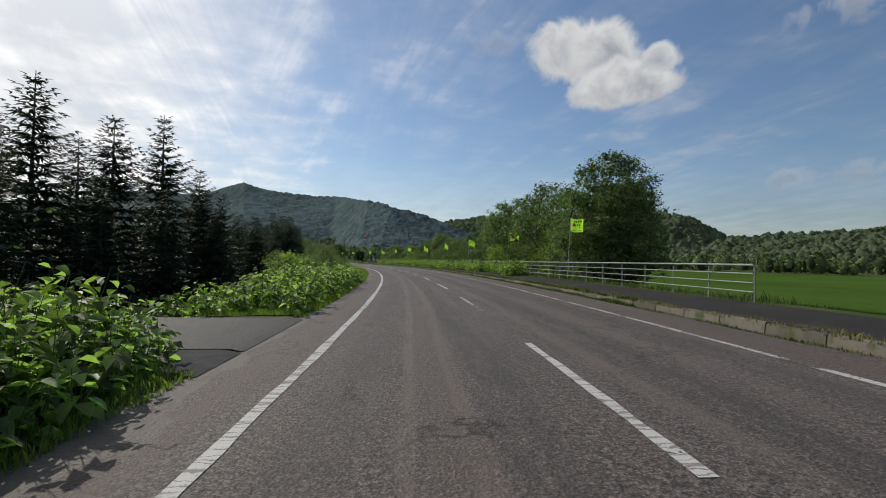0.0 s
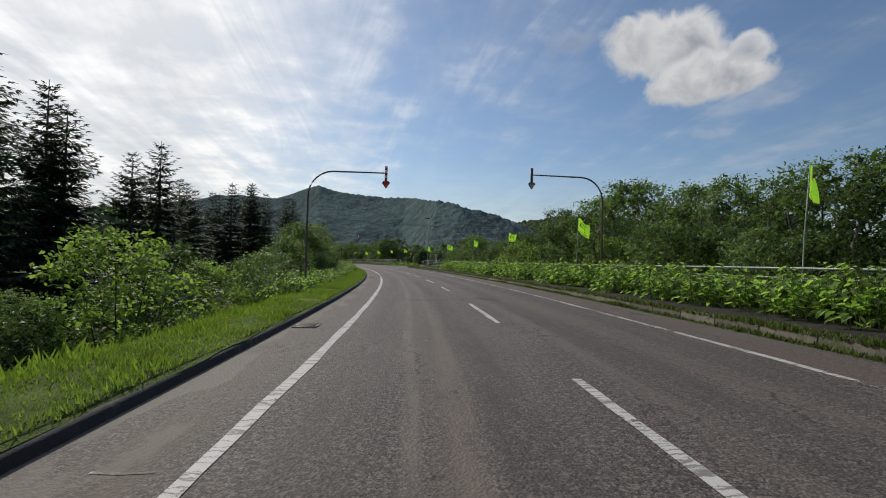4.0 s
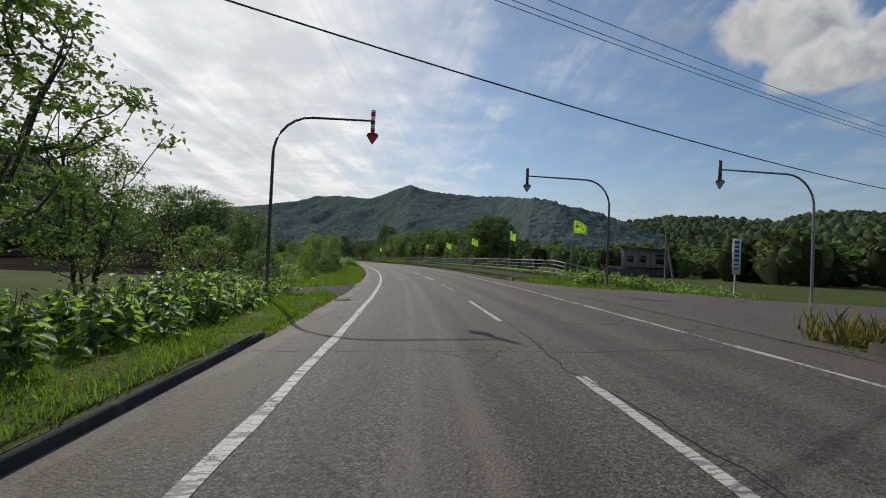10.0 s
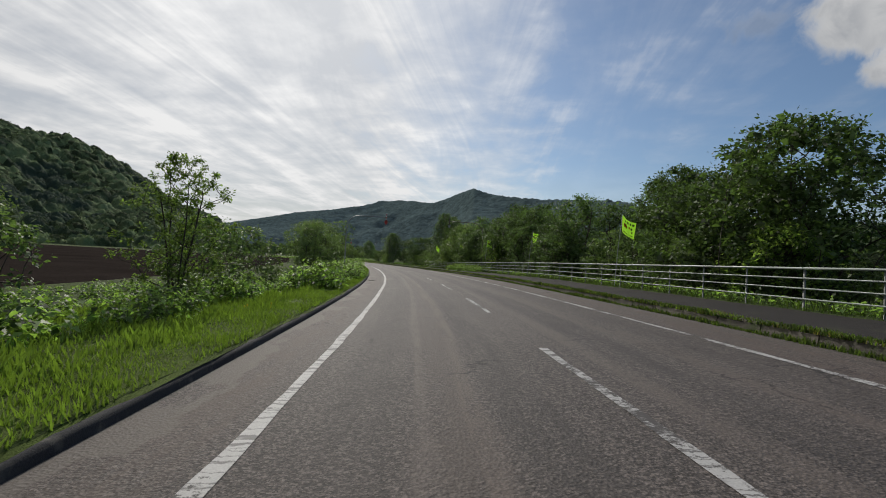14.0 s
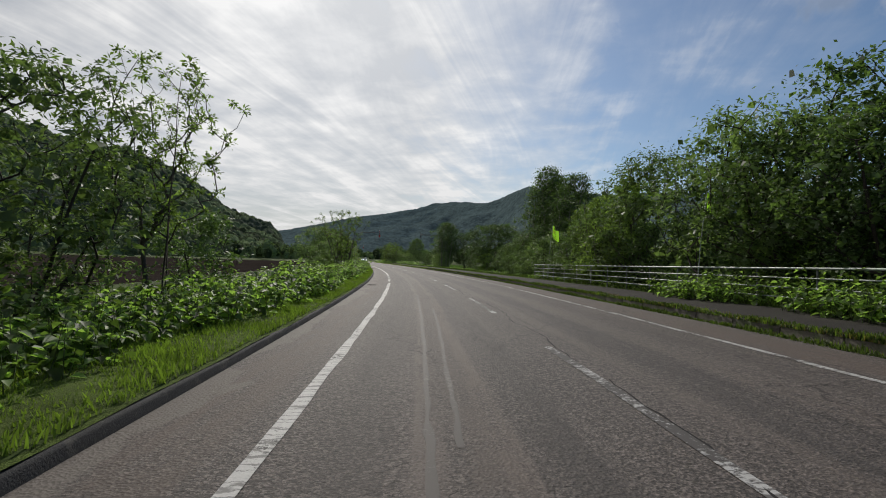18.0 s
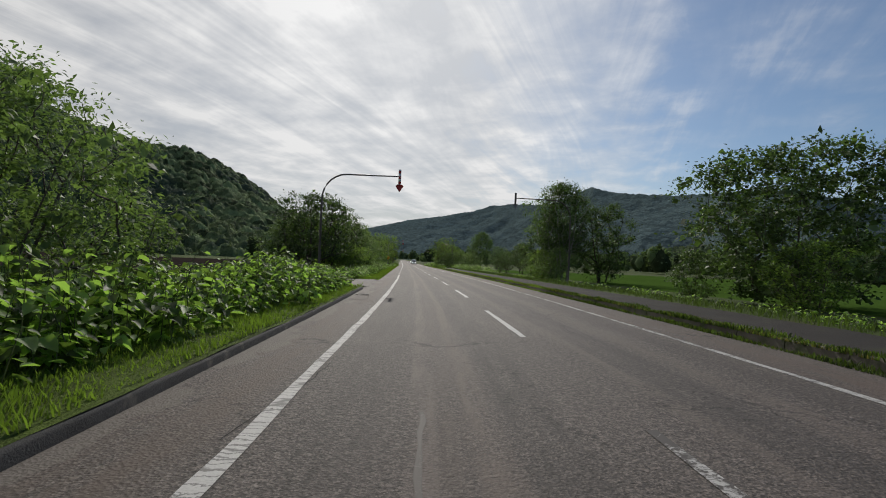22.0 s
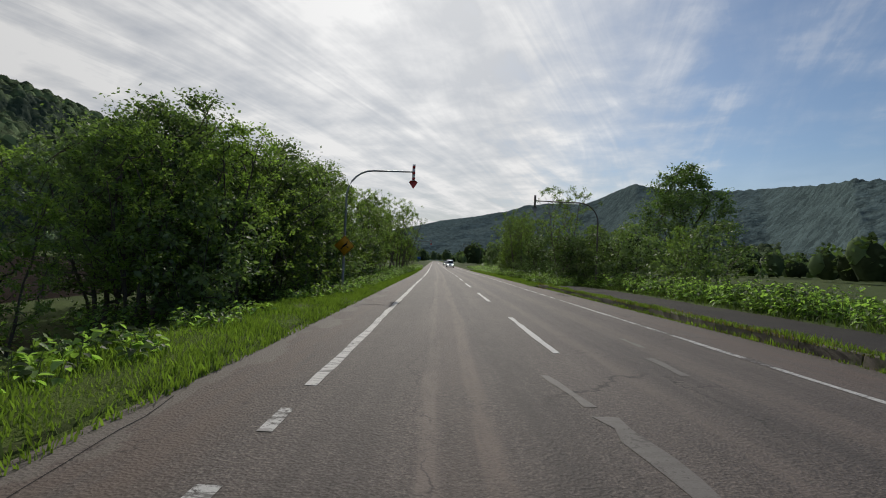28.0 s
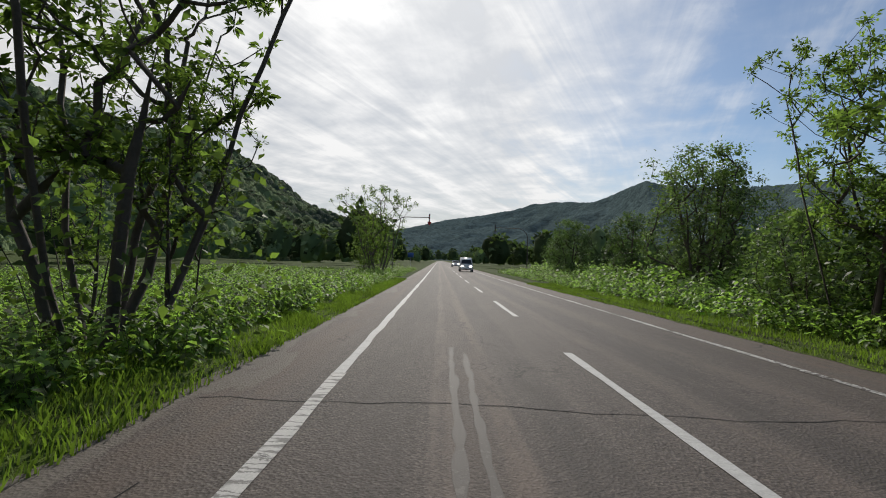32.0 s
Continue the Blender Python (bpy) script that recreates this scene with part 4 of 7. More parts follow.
def spruce(seed, height, width):
    """A spruce: a straight stem with drooping whorls of flat needle sprays."""
    rng = np.random.RandomState(seed)
    wood = Pile()
    wood.tube(np.array([(0, 0, -0.5), (0.02, 0, height * 0.5), (0, 0, height)]), [0.016 * height, 0.010 * height, 0.012], 6)
    cs, dirs, sizes = [], [], []
    z = height * 0.06
    while z < height * 0.985:
        f = z / height
        n = 7 if f < 0.85 else 5
        r = width * (1 - f) ** 0.78 * rng.uniform(0.74, 1.12) + 0.08
        a0 = rng.uniform(0, 6.28)
        for k in range(n):
            a = a0 + k * 6.283 / n + rng.uniform(-0.3, 0.3)
            rr = r * rng.uniform(0.72, 1.15)
            rise = 0.42 if f > 0.85 else 0.12 if f > 0.6 else -0.06 - 0.24 * (1 - f)
            m = max(3, int(rr / 0.15))
            t = np.linspace(0.08, 1, m)
            tip = np.stack([math.cos(a) * rr * t, math.sin(a) * rr * t, z + rise * rr * t + 0.22 * rr * t ** 2.5], -1)
            along = np.array([math.cos(a), math.sin(a), rise * 0.6])
            cross = np.array([-math.sin(a), math.cos(a), 0])
            for sgn, fwd, fall in ((-1, 0.75, -0.22), (1, 0.75, -0.22), (-1, 1.3, 0.10), (1, 1.3, 0.10)):
                d = along * fwd + cross * sgn * 0.85 + np.array([0, 0, fall])
                cs.append(tip)
                dirs.append(np.broadcast_to(d, tip.shape) + rng.normal(size=tip.shape) * 0.20)
                sizes.append((0.24 + 0.46 * (1 - t)) * min(1, 0.35 + rr * 0.5) * rng.uniform(0.7, 1.25, m))
            cs.append(tip[-2:])
            dirs.append(np.broadcast_to(along, (2, 3)) * 1.0)
            sizes.append(np.array([0.28, 0.3]))
        z += height * rng.uniform(0.020, 0.034) + 0.08
    c, d, s = np.concatenate(cs), np.concatenate(dirs), np.concatenate(sizes)
    d = d / np.linalg.norm(d, axis=1, keepdims=True)
    w = np.cross(d, np.array([0, 0, 1.0]))
    w /= np.linalg.norm(w, axis=1, keepdims=True) + 1e-9
    tiltv = rng.uniform(-0.5, 0.5, (len(c), 1))
    w = w + np.array([0, 0, 1.0]) * tiltv
    L, W = s[:, None], np.maximum(0.035, s * 0.115)[:, None]
    v = np.stack([c, c + d * L * 0.4 + w * W, c + d * L + np.array([0, 0, -0.05]), c + d * L * 0.4 - w * W], 1).reshape(-1, 3)
    return wood.mesh("spruce_trunk", True), quad_mesh("spruce_crown", v, np.arange(len(v)).reshape(-1, 4)), NEEDLE


def knotweed(seed, length, depth, height, count, leaf=0.195, wild=0.42, plain=False):
    """A clump of tall broad-leaved weeds: stems with large drooping heart-shaped leaves."""
    rng = np.random.RandomState(seed)
    stems, vs, qs, n = Pile(), [], [], 0
    for k in range(count):
        x, y = rng.uniform(-depth / 2, depth / 2), rng.uniform(-length / 2, length / 2)
        edge = 1 - 0.35 * abs(2 * x / depth) ** 2
        h = height * edge * rng.uniform(1 - wild, 1.08)
        lean = rng.normal(size=2) * 0.20
        pts = bent(rng, (x, y, -0.1), (lean[0], lean[1], 1), h, 5, 0.08)
        stems.tube(pts[[0, 5]], np.array([0.012, 0.004]), 3, False)
        m = int(6 + 8 * h / 1.3)
        f = rng.uniform(0.22, 1.0, m) ** 0.8
        c = np.stack([np.interp(f * 5, np.arange(6), pts[:, i]) for i in range(3)], -1)
        a = rng.uniform(0, 6.283, m)
        d = np.stack([np.cos(a), np.sin(a), rng.uniform(-0.60, 0.18, m)], -1)
        d /= np.linalg.norm(d, axis=1, keepdims=True)
        c = c + d * rng.uniform(0.03, 0.12, (m, 1))
        up = np.stack([rng.normal(0, 0.25, m), rng.normal(0, 0.25, m), np.ones(m)], -1)
        w = np.cross(d, up)
        w /= np.linalg.norm(w, axis=1, keepdims=True)
        nn = np.cross(w, d)
        L = (leaf * rng.uniform(0.6, 1.25, m) * (0.75 + 0.4 * (1 - f)))[:, None]
        W = L * 0.40
        # two halves either side of the midrib, six corners
        b0, b2 = c, c + d * L - nn * L * 0.26
        l1, r1 = c + d * L * 0.22 + w * W + nn * L * 0.10, c + d * L * 0.22 - w * W + nn * L * 0.10
        l2, r2 = c + d * L * 0.62 + w * W * 0.72 + nn * L * 0.03, c + d * L * 0.62 - w * W * 0.72 + nn * L * 0.03
        if plain:
            v = np.stack([b0, l1 * 0.6 + l2 * 0.4, b2, r1 * 0.6 + r2 * 0.4], 1)
            i = np.arange(m)[:, None] * 4
            q = i + np.array([[0, 3, 2, 1]])
        else:
            v = np.stack([b0, l1, l2, b2, r1, r2], 1)
            i = np.arange(m)[:, None] * 6
            q = np.concatenate([i + np.array([[0, 3, 2, 1]]), i + np.array([[0, 4, 5, 3]])])
        vs.append(v.reshape(-1, 3))
        qs.append(q + n)
        n += v.shape[0] * v.shape[1]
    return stems.mesh("knotweed_stems"), quad_mesh("knotweed_leaves", np.concatenate(vs), np.concatenate(qs))


def tufts(name, s0, s1, u_of, per_m, height, mat, seed, label, width=0.010):
    """Grass blades strewn along the road between two offsets."""
    rng = np.random.RandomState(seed)
    n = int((s1 - s0) * per_m)
    s = rng.uniform(s0, s1, n)
    lo, hi = u_of(s)
    u = lo + (hi - lo) * rng.uniform(0, 1, n)
    clump = 0.55 + 0.75 * (np.sin(s * 1.7 + u * 3) * np.sin(s * 0.61 - u * 1.3) * 0.5 + 0.5)
    z = np.where((u > KERB_L - 0.14) & (u < KERB_R), road_z(s, u), ground_z(s, u))
    z = np.where((u >= KERB_R) & (u < KERB_R + 0.17) & (s < 411), road_z(s, u) + 0.19, z)
    c = at(s, u, z - 0.02)
    a = rng.uniform(0, 6.283, n)
    h = height * clump * rng.uniform(0.5, 1.2, n)
    lean = rng.uniform(0.1, 0.6, n) * h
    d = np.stack([np.cos(a), np.sin(a), 0 * a], -1)
    w = np.stack([-np.sin(a), np.cos(a), 0 * a], -1) * (width * rng.uniform(0.7, 1.5, n))[:, None]
    up = np.array([0, 0, 1.0])
    v = np.stack([c - w, c + w, c + w * 0.7 + d * lean[:, None] * 0.4 + up * h[:, None] * 0.62, c - w * 0.1 + d * lean[:, None] + up * h[:, None]], 1)
    obj(name, quad_mesh(name, v.reshape(-1, 3), np.arange(4 * n).reshape(n, 4)), mat, label=label, category="grass", kind="stuff")


def woods(name, spots, seed, mat, label, lump=1.0, leaves=90, lobes=2):
    """Far trees joined: ragged crowns of many small clumps. spots: rows of x, y, z, radius, height."""
    rng = np.random.RandomState(seed)
    vs, qs, n = [], [], 0
    th, ph = np.meshgrid(np.linspace(0.12, np.pi * 0.80, 4), np.arange(7) / 7 * 2 * np.pi, indexing="ij")
    ball = np.stack([np.sin(th) * np.cos(ph), np.sin(th) * np.sin(ph), np.cos(th)], -1).reshape(-1, 3)
    j = np.arange(7)
    ring = np.concatenate([np.stack([i * 7 + j, i * 7 + (j + 1) % 7, i * 7 + 7 + (j + 1) % 7, i * 7 + 7 + j], -1) for i in range(3)] + [np.array([(3, 2, 1, 0), (5, 4, 3, 0)])])
    for x, y, z, r, h in spots:
        # a main crown with smaller lobes on its shoulders
        for k in range(lobes):
            a, g = rng.uniform(0, 6.283), 0.0 if k == 0 else rng.uniform(0.35, 0.6)
            size = 0.78 if k == 0 else rng.uniform(0.38, 0.55)
            up = 0.52 if k == 0 else rng.uniform(0.5, 0.78)
            v = ball * (1 + rng.uniform(-0.16, 0.14, (len(ball), 1))) * np.array([r * size, r * size, h * 0.5 * (size + 0.06)])
            vs.append(v + np.array([x + math.cos(a) * r * g, y + math.sin(a) * r * g, z + h * up]))
            qs.append(ring + n)
            n += len(v)
        d = rng.normal(size=(leaves, 3))
        d /= np.linalg.norm(d, axis=1, keepdims=True)
        d[:, 2] = np.where(d[:, 2] < -0.4, -d[:, 2], d[:, 2])
        c = d * np.array([r * 0.80, r * 0.80, h * 0.46]) * rng.uniform(0.8, 1.12, (leaves, 1)) + np.array([x, y, z + h * 0.54])
        lv, lq = leaf_quads(rng, c, r * 0.33 * lump, 0.5, 0.8, 0.1, d)
        vs.append(lv)
        qs.append(lq + n)
        n += len(lv)
    obj(name, quad_mesh(name, np.concatenate(vs), np.concatenate(qs), smooth=True), mat, label=label, category="woods", kind="stuff")


# ---- hills round the valley: bearing to the left of +y and height angle, seen from the middle of the road ----
HUB = at(300, 0)


def ridge(name, crest, dist, foot, mat, label, step=0.35, roughness=12.0, depth=1.6, seed=1, rows=26):
    az = np.arange(crest[0][0], crest[-1][0] + step, step)
    el = np.interp(az, [c[0] for c in crest], [c[1] for c in crest])
    rng = np.random.RandomState(seed)
    f = np.concatenate([np.linspace(0, 1, rows), [1.15, depth]])
    A, Fq = np.meshgrid(az, f, indexing="ij")
    E = np.broadcast_to(el[:, None], A.shape)
    if hasattr(dist, "__len__"):
        dist = np.interp(A, [d[0] for d in dist], [d[1] for d in dist])
        foot = dist * foot
    R = foot + (dist - foot) * Fq
    H = dist * np.tan(np.radians(E))
    rise = np.where(Fq <= 1, Fq ** 1.25, 1 - (Fq - 1) * 1.3)
    Z = H * rise
    x, y = HUB[0] - R * np.sin(np.radians(A)), HUB[1] + R * np.cos(np.radians(A))
    # spurs and gullies, then the ragged tree tops
    fade = np.clip(Fq * 4, 0, 1) * np.clip((1.03 - Fq) * 5, 0.0, 1)
    Z = Z + value_noise(x, y, np.mean(dist) * 0.16, seed, 5) * H * 0.15 * fade
    Z = Z + (value_noise(x, y, roughness * 5, seed + 9, 2) * 0.7 + rng.uniform(-0.5, 0.5, Z.shape)) * roughness * np.clip(Fq * 5, 0, 1)
    V = np.stack([x, y, Z - 4 - np.clip(1 - Fq, 0, 1) * 6], -1).reshape(-1, 3)
    me = quad_mesh(name, V, grid_quads(*A.shape), smooth=mat is HAZED_FOREST)
    return obj(name, me, mat, label=label, category="hills", kind="structure")


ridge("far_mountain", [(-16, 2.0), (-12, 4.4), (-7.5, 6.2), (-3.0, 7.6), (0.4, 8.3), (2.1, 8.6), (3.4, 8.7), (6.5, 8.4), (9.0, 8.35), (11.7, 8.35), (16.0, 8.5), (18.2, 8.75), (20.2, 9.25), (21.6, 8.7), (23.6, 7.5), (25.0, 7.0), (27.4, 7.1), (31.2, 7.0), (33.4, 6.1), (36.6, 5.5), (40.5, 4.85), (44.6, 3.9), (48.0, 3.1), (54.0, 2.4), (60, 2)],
      [(-16, 1050), (0, 1080), (3.5, 1180), (9, 2000), (14, 2150), (20, 2450), (25, 3400), (31, 4600), (60, 4600)], 0.5, HAZED_FOREST, "forested mountain with a pointed summit, haze-tinted blue-green", 0.2, 3.6, rows=90)
ridge("right_hills", [(-75, 4.0), (-60, 4.0), (-45, 3.2), (-41.4, 2.9), (-39.1, 4.4), (-37.4, 5.4), (-33.2, 5.6), (-30.3, 5.9), (-26.5, 6.0), (-22.0, 5.2), (-16.4, 5.6), (-11, 5.8), (-6.0, 5.2), (-1.0, 4.2), (6, 3.0), (14, 2.2), (22, 1.8)],
      1500, 650, RIGHT_FOREST, "low wooded hills beyond the fields", 0.4, 4.0, seed=4, rows=60)
ridge("far_right_hills", [(-80, 3.6), (-60, 3.6), (-49.2, 3.2), (-46.5, 3.5), (-43.5, 3.1), (-39.3, 3.1), (-36.8, 2.8), (-30, 2.4)], 3000, 1700, HAZED_FOREST, "distant hills tinted blue as by haze", 0.3, 5.0, seed=6, rows=50)
LEFT_CREST = [(49.0, 1.6), (50.5, 3.4), (54.5, 4.7), (57.0, 6.6), (60.0, 8.6), (63.3, 10.1), (67.2, 10.2), (69.5, 10.6), (72.5, 11.2), (76.0, 12.2), (80.7, 13.4), (90, 14), (105, 15), (125, 14)]
ridge("left_hill", LEFT_CREST, 1150, 300, HILL_LEAF, "steep forested hillside above the ploughed field", 0.5, 3.0, seed=2, rows=40)


def canopy(name, crest, az0, az1, step, foot, dist, rows, trees, sizes, noise, seed, mat, label, sink, sprays):
    """Forest on a hillside: one rolling sheet of rounded crowns, each with its own height and lumps."""
    r_ = np.random.RandomState(seed)
    az, f = np.arange(az0, az1, step), -0.02 + 1.05 * np.linspace(0, 1, rows) ** 1.5
    A, Fq = np.meshgrid(az, f, indexing="ij")
    R = foot + (dist - foot) * Fq
    x, y = HUB[0] - R * np.sin(np.radians(A)), HUB[1] + R * np.cos(np.radians(A))
    H = dist * np.tan(np.radians(np.interp(A, [c[0] for c in crest], [c[1] for c in crest])))
    Z = H * np.clip(Fq, 0, 1.03) ** 1.25
    Z = Z + value_noise(x, y, noise, seed_of_hill[name], 5) * H * 0.15 * np.clip(Fq * 4, 0, 1) * np.clip((1.03 - Fq) * 5, 0, 1)
    top = np.zeros(Z.shape)
    for _ in range(trees):
        ta, tf = r_.uniform(az0, az1), r_.uniform(0, 1) ** 0.8
        tr = foot + (dist - foot) * tf
        rad = r_.uniform(*sizes) * (1 + 0.5 * tf)
        tall = rad * r_.uniform(0.7, 1.7)
        da = math.degrees(rad / tr) / step
        g0, g, g1 = (max(0.0, (tf + 0.02 + k * rad / (dist - foot)) / 1.05) ** (1 / 1.5) * (rows - 1) for k in (-1, 0, 1))
        i, j, df = (ta - az0) / step, g, max(0.6, (g1 - g0) / 2)
        i0, i1, j0, j1 = max(0, int(i - da)), min(len(az), int(i + da) + 2), max(0, int(j - df)), min(rows, int(j + df) + 2)
        if i1 <= i0 or j1 <= j0:
            continue
        ii, jj = np.meshgrid(np.arange(i0, i1), np.arange(j0, j1), indexing="ij")
        d2 = ((ii - i) / da) ** 2 + ((jj - j) / df) ** 2
        dome = tall * np.sqrt(np.clip(1 - d2, 0, 1)) + rad * 0.45 * (d2 < 1)
        top[i0:i1, j0:j1] = np.maximum(top[i0:i1, j0:j1], dome)
    lumps = value_noise(x, y, sizes[0] * 0.6, seed + 5, 3) * sizes[0] * 0.42 + r_.uniform(-0.14, 0.14, Z.shape) * sizes[0]
    V = np.stack([x, y, Z + top + lumps * np.clip(top, 0, 1) - sink], -1).reshape(-1, 3)
    # sprays of leaves standing out of the crowns
    pick = r_.randint(0, len(V), sprays)
    size = sizes[0] * 0.30 * (1 + 0.8 * np.clip(Fq.reshape(-1)[pick], 0, 1))
    lv, lq = leaf_quads(r_, V[pick] + r_.normal(size=(sprays, 3)) * 0.3, size, 0.35, 0.8, -0.15)
    obj(name, quad_mesh(name, np.concatenate([V, lv]), np.concatenate([grid_quads(*A.shape), lq + len(V)]), smooth=True), mat, label=label, category="woods", kind="stuff")


seed_of_hill = {"hillside_trees": 2, "right_hill_trees": 4}
RIGHT_CREST = [(-75, 4.0), (-60, 4.0), (-45, 3.2), (-41.4, 2.9), (-39.1, 4.4), (-37.4, 5.4), (-33.2, 5.6), (-26.5, 6.0), (-22.0, 5.2), (-16.4, 5.6), (-11, 5.8), (-6.0, 5.2), (-1.0, 4.2), (6, 3.0), (14, 2.2)]
canopy("hillside_trees", LEFT_CREST, 49.2, 108, 0.12, 285, 1150, 330, 14000, (3.2, 7.2), 1150 * 0.16, 12, CANOPY, "mixed light and dark tree crowns covering the hillside", 6.5, 110000)
canopy("right_hill_trees", RIGHT_CREST, -70, 13, 0.14, 640, 1500, 200, 9000, (4.0, 7.0), 240.0, 32, RIGHT_CANOPY, "dark tree crowns covering the low hills", 6.0, 50000)


def valley_woods():
    rng = np.random.RandomState(21)
    spots = []

    def belt(n, s0, s1, u0, u1, r0, r1, z=0.0):
        for _ in range(n):
            s, u, r = rng.uniform(s0, s1), rng.uniform(u0, u1), rng.uniform(r0, r1)
            x, y, _z = at(s, u)
            spots.append((x, y, float(ground_z(s, u)) + z + (max(0, s - 470) * 0.004), r, r * rng.uniform(1.9, 2.8)))
    belt(120, 480, 900, -60, -7, 2.0, 3.6)
    belt(120, 500, 900, 11, 70, 2.0, 3.8)
    belt(240, 900, 1700, -260, 420, 4.0, 6.5)
    belt(300, 0, 230, 122, 170, 1.5, 2.7, -0.4)
    belt(190, 200, 470, 125, 175, 3.4, 5.6, -1.0)
    belt(190, 420, 700, 100, 300, 3.4, 5.8, -1.0)
    belt(170, 178, 330, 60, 112, 2.0, 4.4, -1.2)
    belt(70, 150, 260, -75, -38, 1.8, 3.2)
    belt(60, -20, 130, -60, -30, 2.5, 4.0)
    woods("valley_woods", spots, 22, HILL_LEAF, "distant broadleaf woods across the valley floor", 1.1, 72)


valley_woods()

# ---- trees ----
def tree_kind(name, made, label, category="tree"):
    trunk, crown, mat = made
    root = thing(name, pose(0, 0, 0), label, category)
    part("trunk", trunk, PALE_BARK if name in ("poplar_tree", "birch_tree") else BARK, root)
    part("crown", crown, mat, root)
    return root


def put_tree(kinds, k, s, u, scale, turn, dz=0.0, group=""):
    proto, used = kinds[k]
    m = place(s, u, float(ground_z(s, u)) + dz - 0.05, turn) @ Matrix.Scale(scale, 4)
    if not used:
        kinds[k][1] = True
        proto.matrix_basis = m
        ob = proto
    else:
        ob = copy_thing(proto, m)
        ob.matrix_basis = m
    if group:
        ob["group"] = group
    return ob


SPRUCES = [[tree_kind("spruce_tree", spruce(100 + k, 10.0, w * 1.12), "dark green spruce with drooping branches in the hollow beside the road"), False] for k, w in enumerate((2.6, 3.0, 2.7, 2.4))]
rng = np.random.RandomState(5)
near_spruces = [(12, -13, 1.1), (16, -17, 1.15), (21, -15, 0.98), (22, -19, 0.9), (23.9, -15, 0.82), (26.8, -15, 1.0), (30, -17, 0.78), (33, -15.2, 1.02), (36, -14, 0.74), (39, -15, 0.85), (41, -20, 0.7), (46, -17, 0.7), (51, -15, 0.84), (54.5, -18, 0.75), (58, -15, 0.83), (61, -16.5, 0.74), (64, -15, 0.76), (67, -18, 0.7), (70, -15, 0.8), (72, -13, 0.86), (75.5, -15.5, 0.95), (79, -13.2, 0.86), (83, -13, 0.86), (67, -14, 0.85), (44.6, -15, 0.76), (48.5, -13, 0.75), (53, -13.2, 0.78), (58, -13, 0.78), (74, -17, 0.74), (78, -15.5, 0.72), (81, -14.8, 0.92), (85, -15, 0.92)]
far_spruces = [(88.5, -17, 0.8), (92, -15, 0.82), (95, -14.8, 0.92), (99, -17, 0.85), (103, -15.5, 0.85), (107, -17.5, 0.9), (111.5, -15, 0.98), (115, -17, 0.9), (119, -14.8, 1.02), (122, -15.5, 1.02), (126, -14.5, 1.06), (129.6, -12.5, 1.0), (133.5, -12.2, 1.05), (116, -21, 1.0), (108, -22, 0.95), (96, -22, 0.9), (84, -22, 0.9), (72, -22, 0.85), (56, -23, 0.85), (44, -25, 0.9), (30, -23, 1.05), (8, -19, 1.15), (4, -15, 1.1), (124, -20, 1.0), (10, -11, 0.8), (14, -11.5, 0.75), (20, -11.8, 0.7), (26, -12, 0.62), (33, -12, 0.52), (37, -13, 0.55), (2, -11, 0.95)]
for k, (s, u, sc) in enumerate(near_spruces + far_spruces):
    put_tree(SPRUCES, k % 4, s, u, sc * (1.2 if 30 < s < 47 else 1.0 if 47 < s < 69 else 0.92 if s < 21 else 1.12 if s < 100 else 1.0) * rng.uniform(0.96, 1.05), rng.uniform(0, 360), 0.0, "spruces in the hollow")

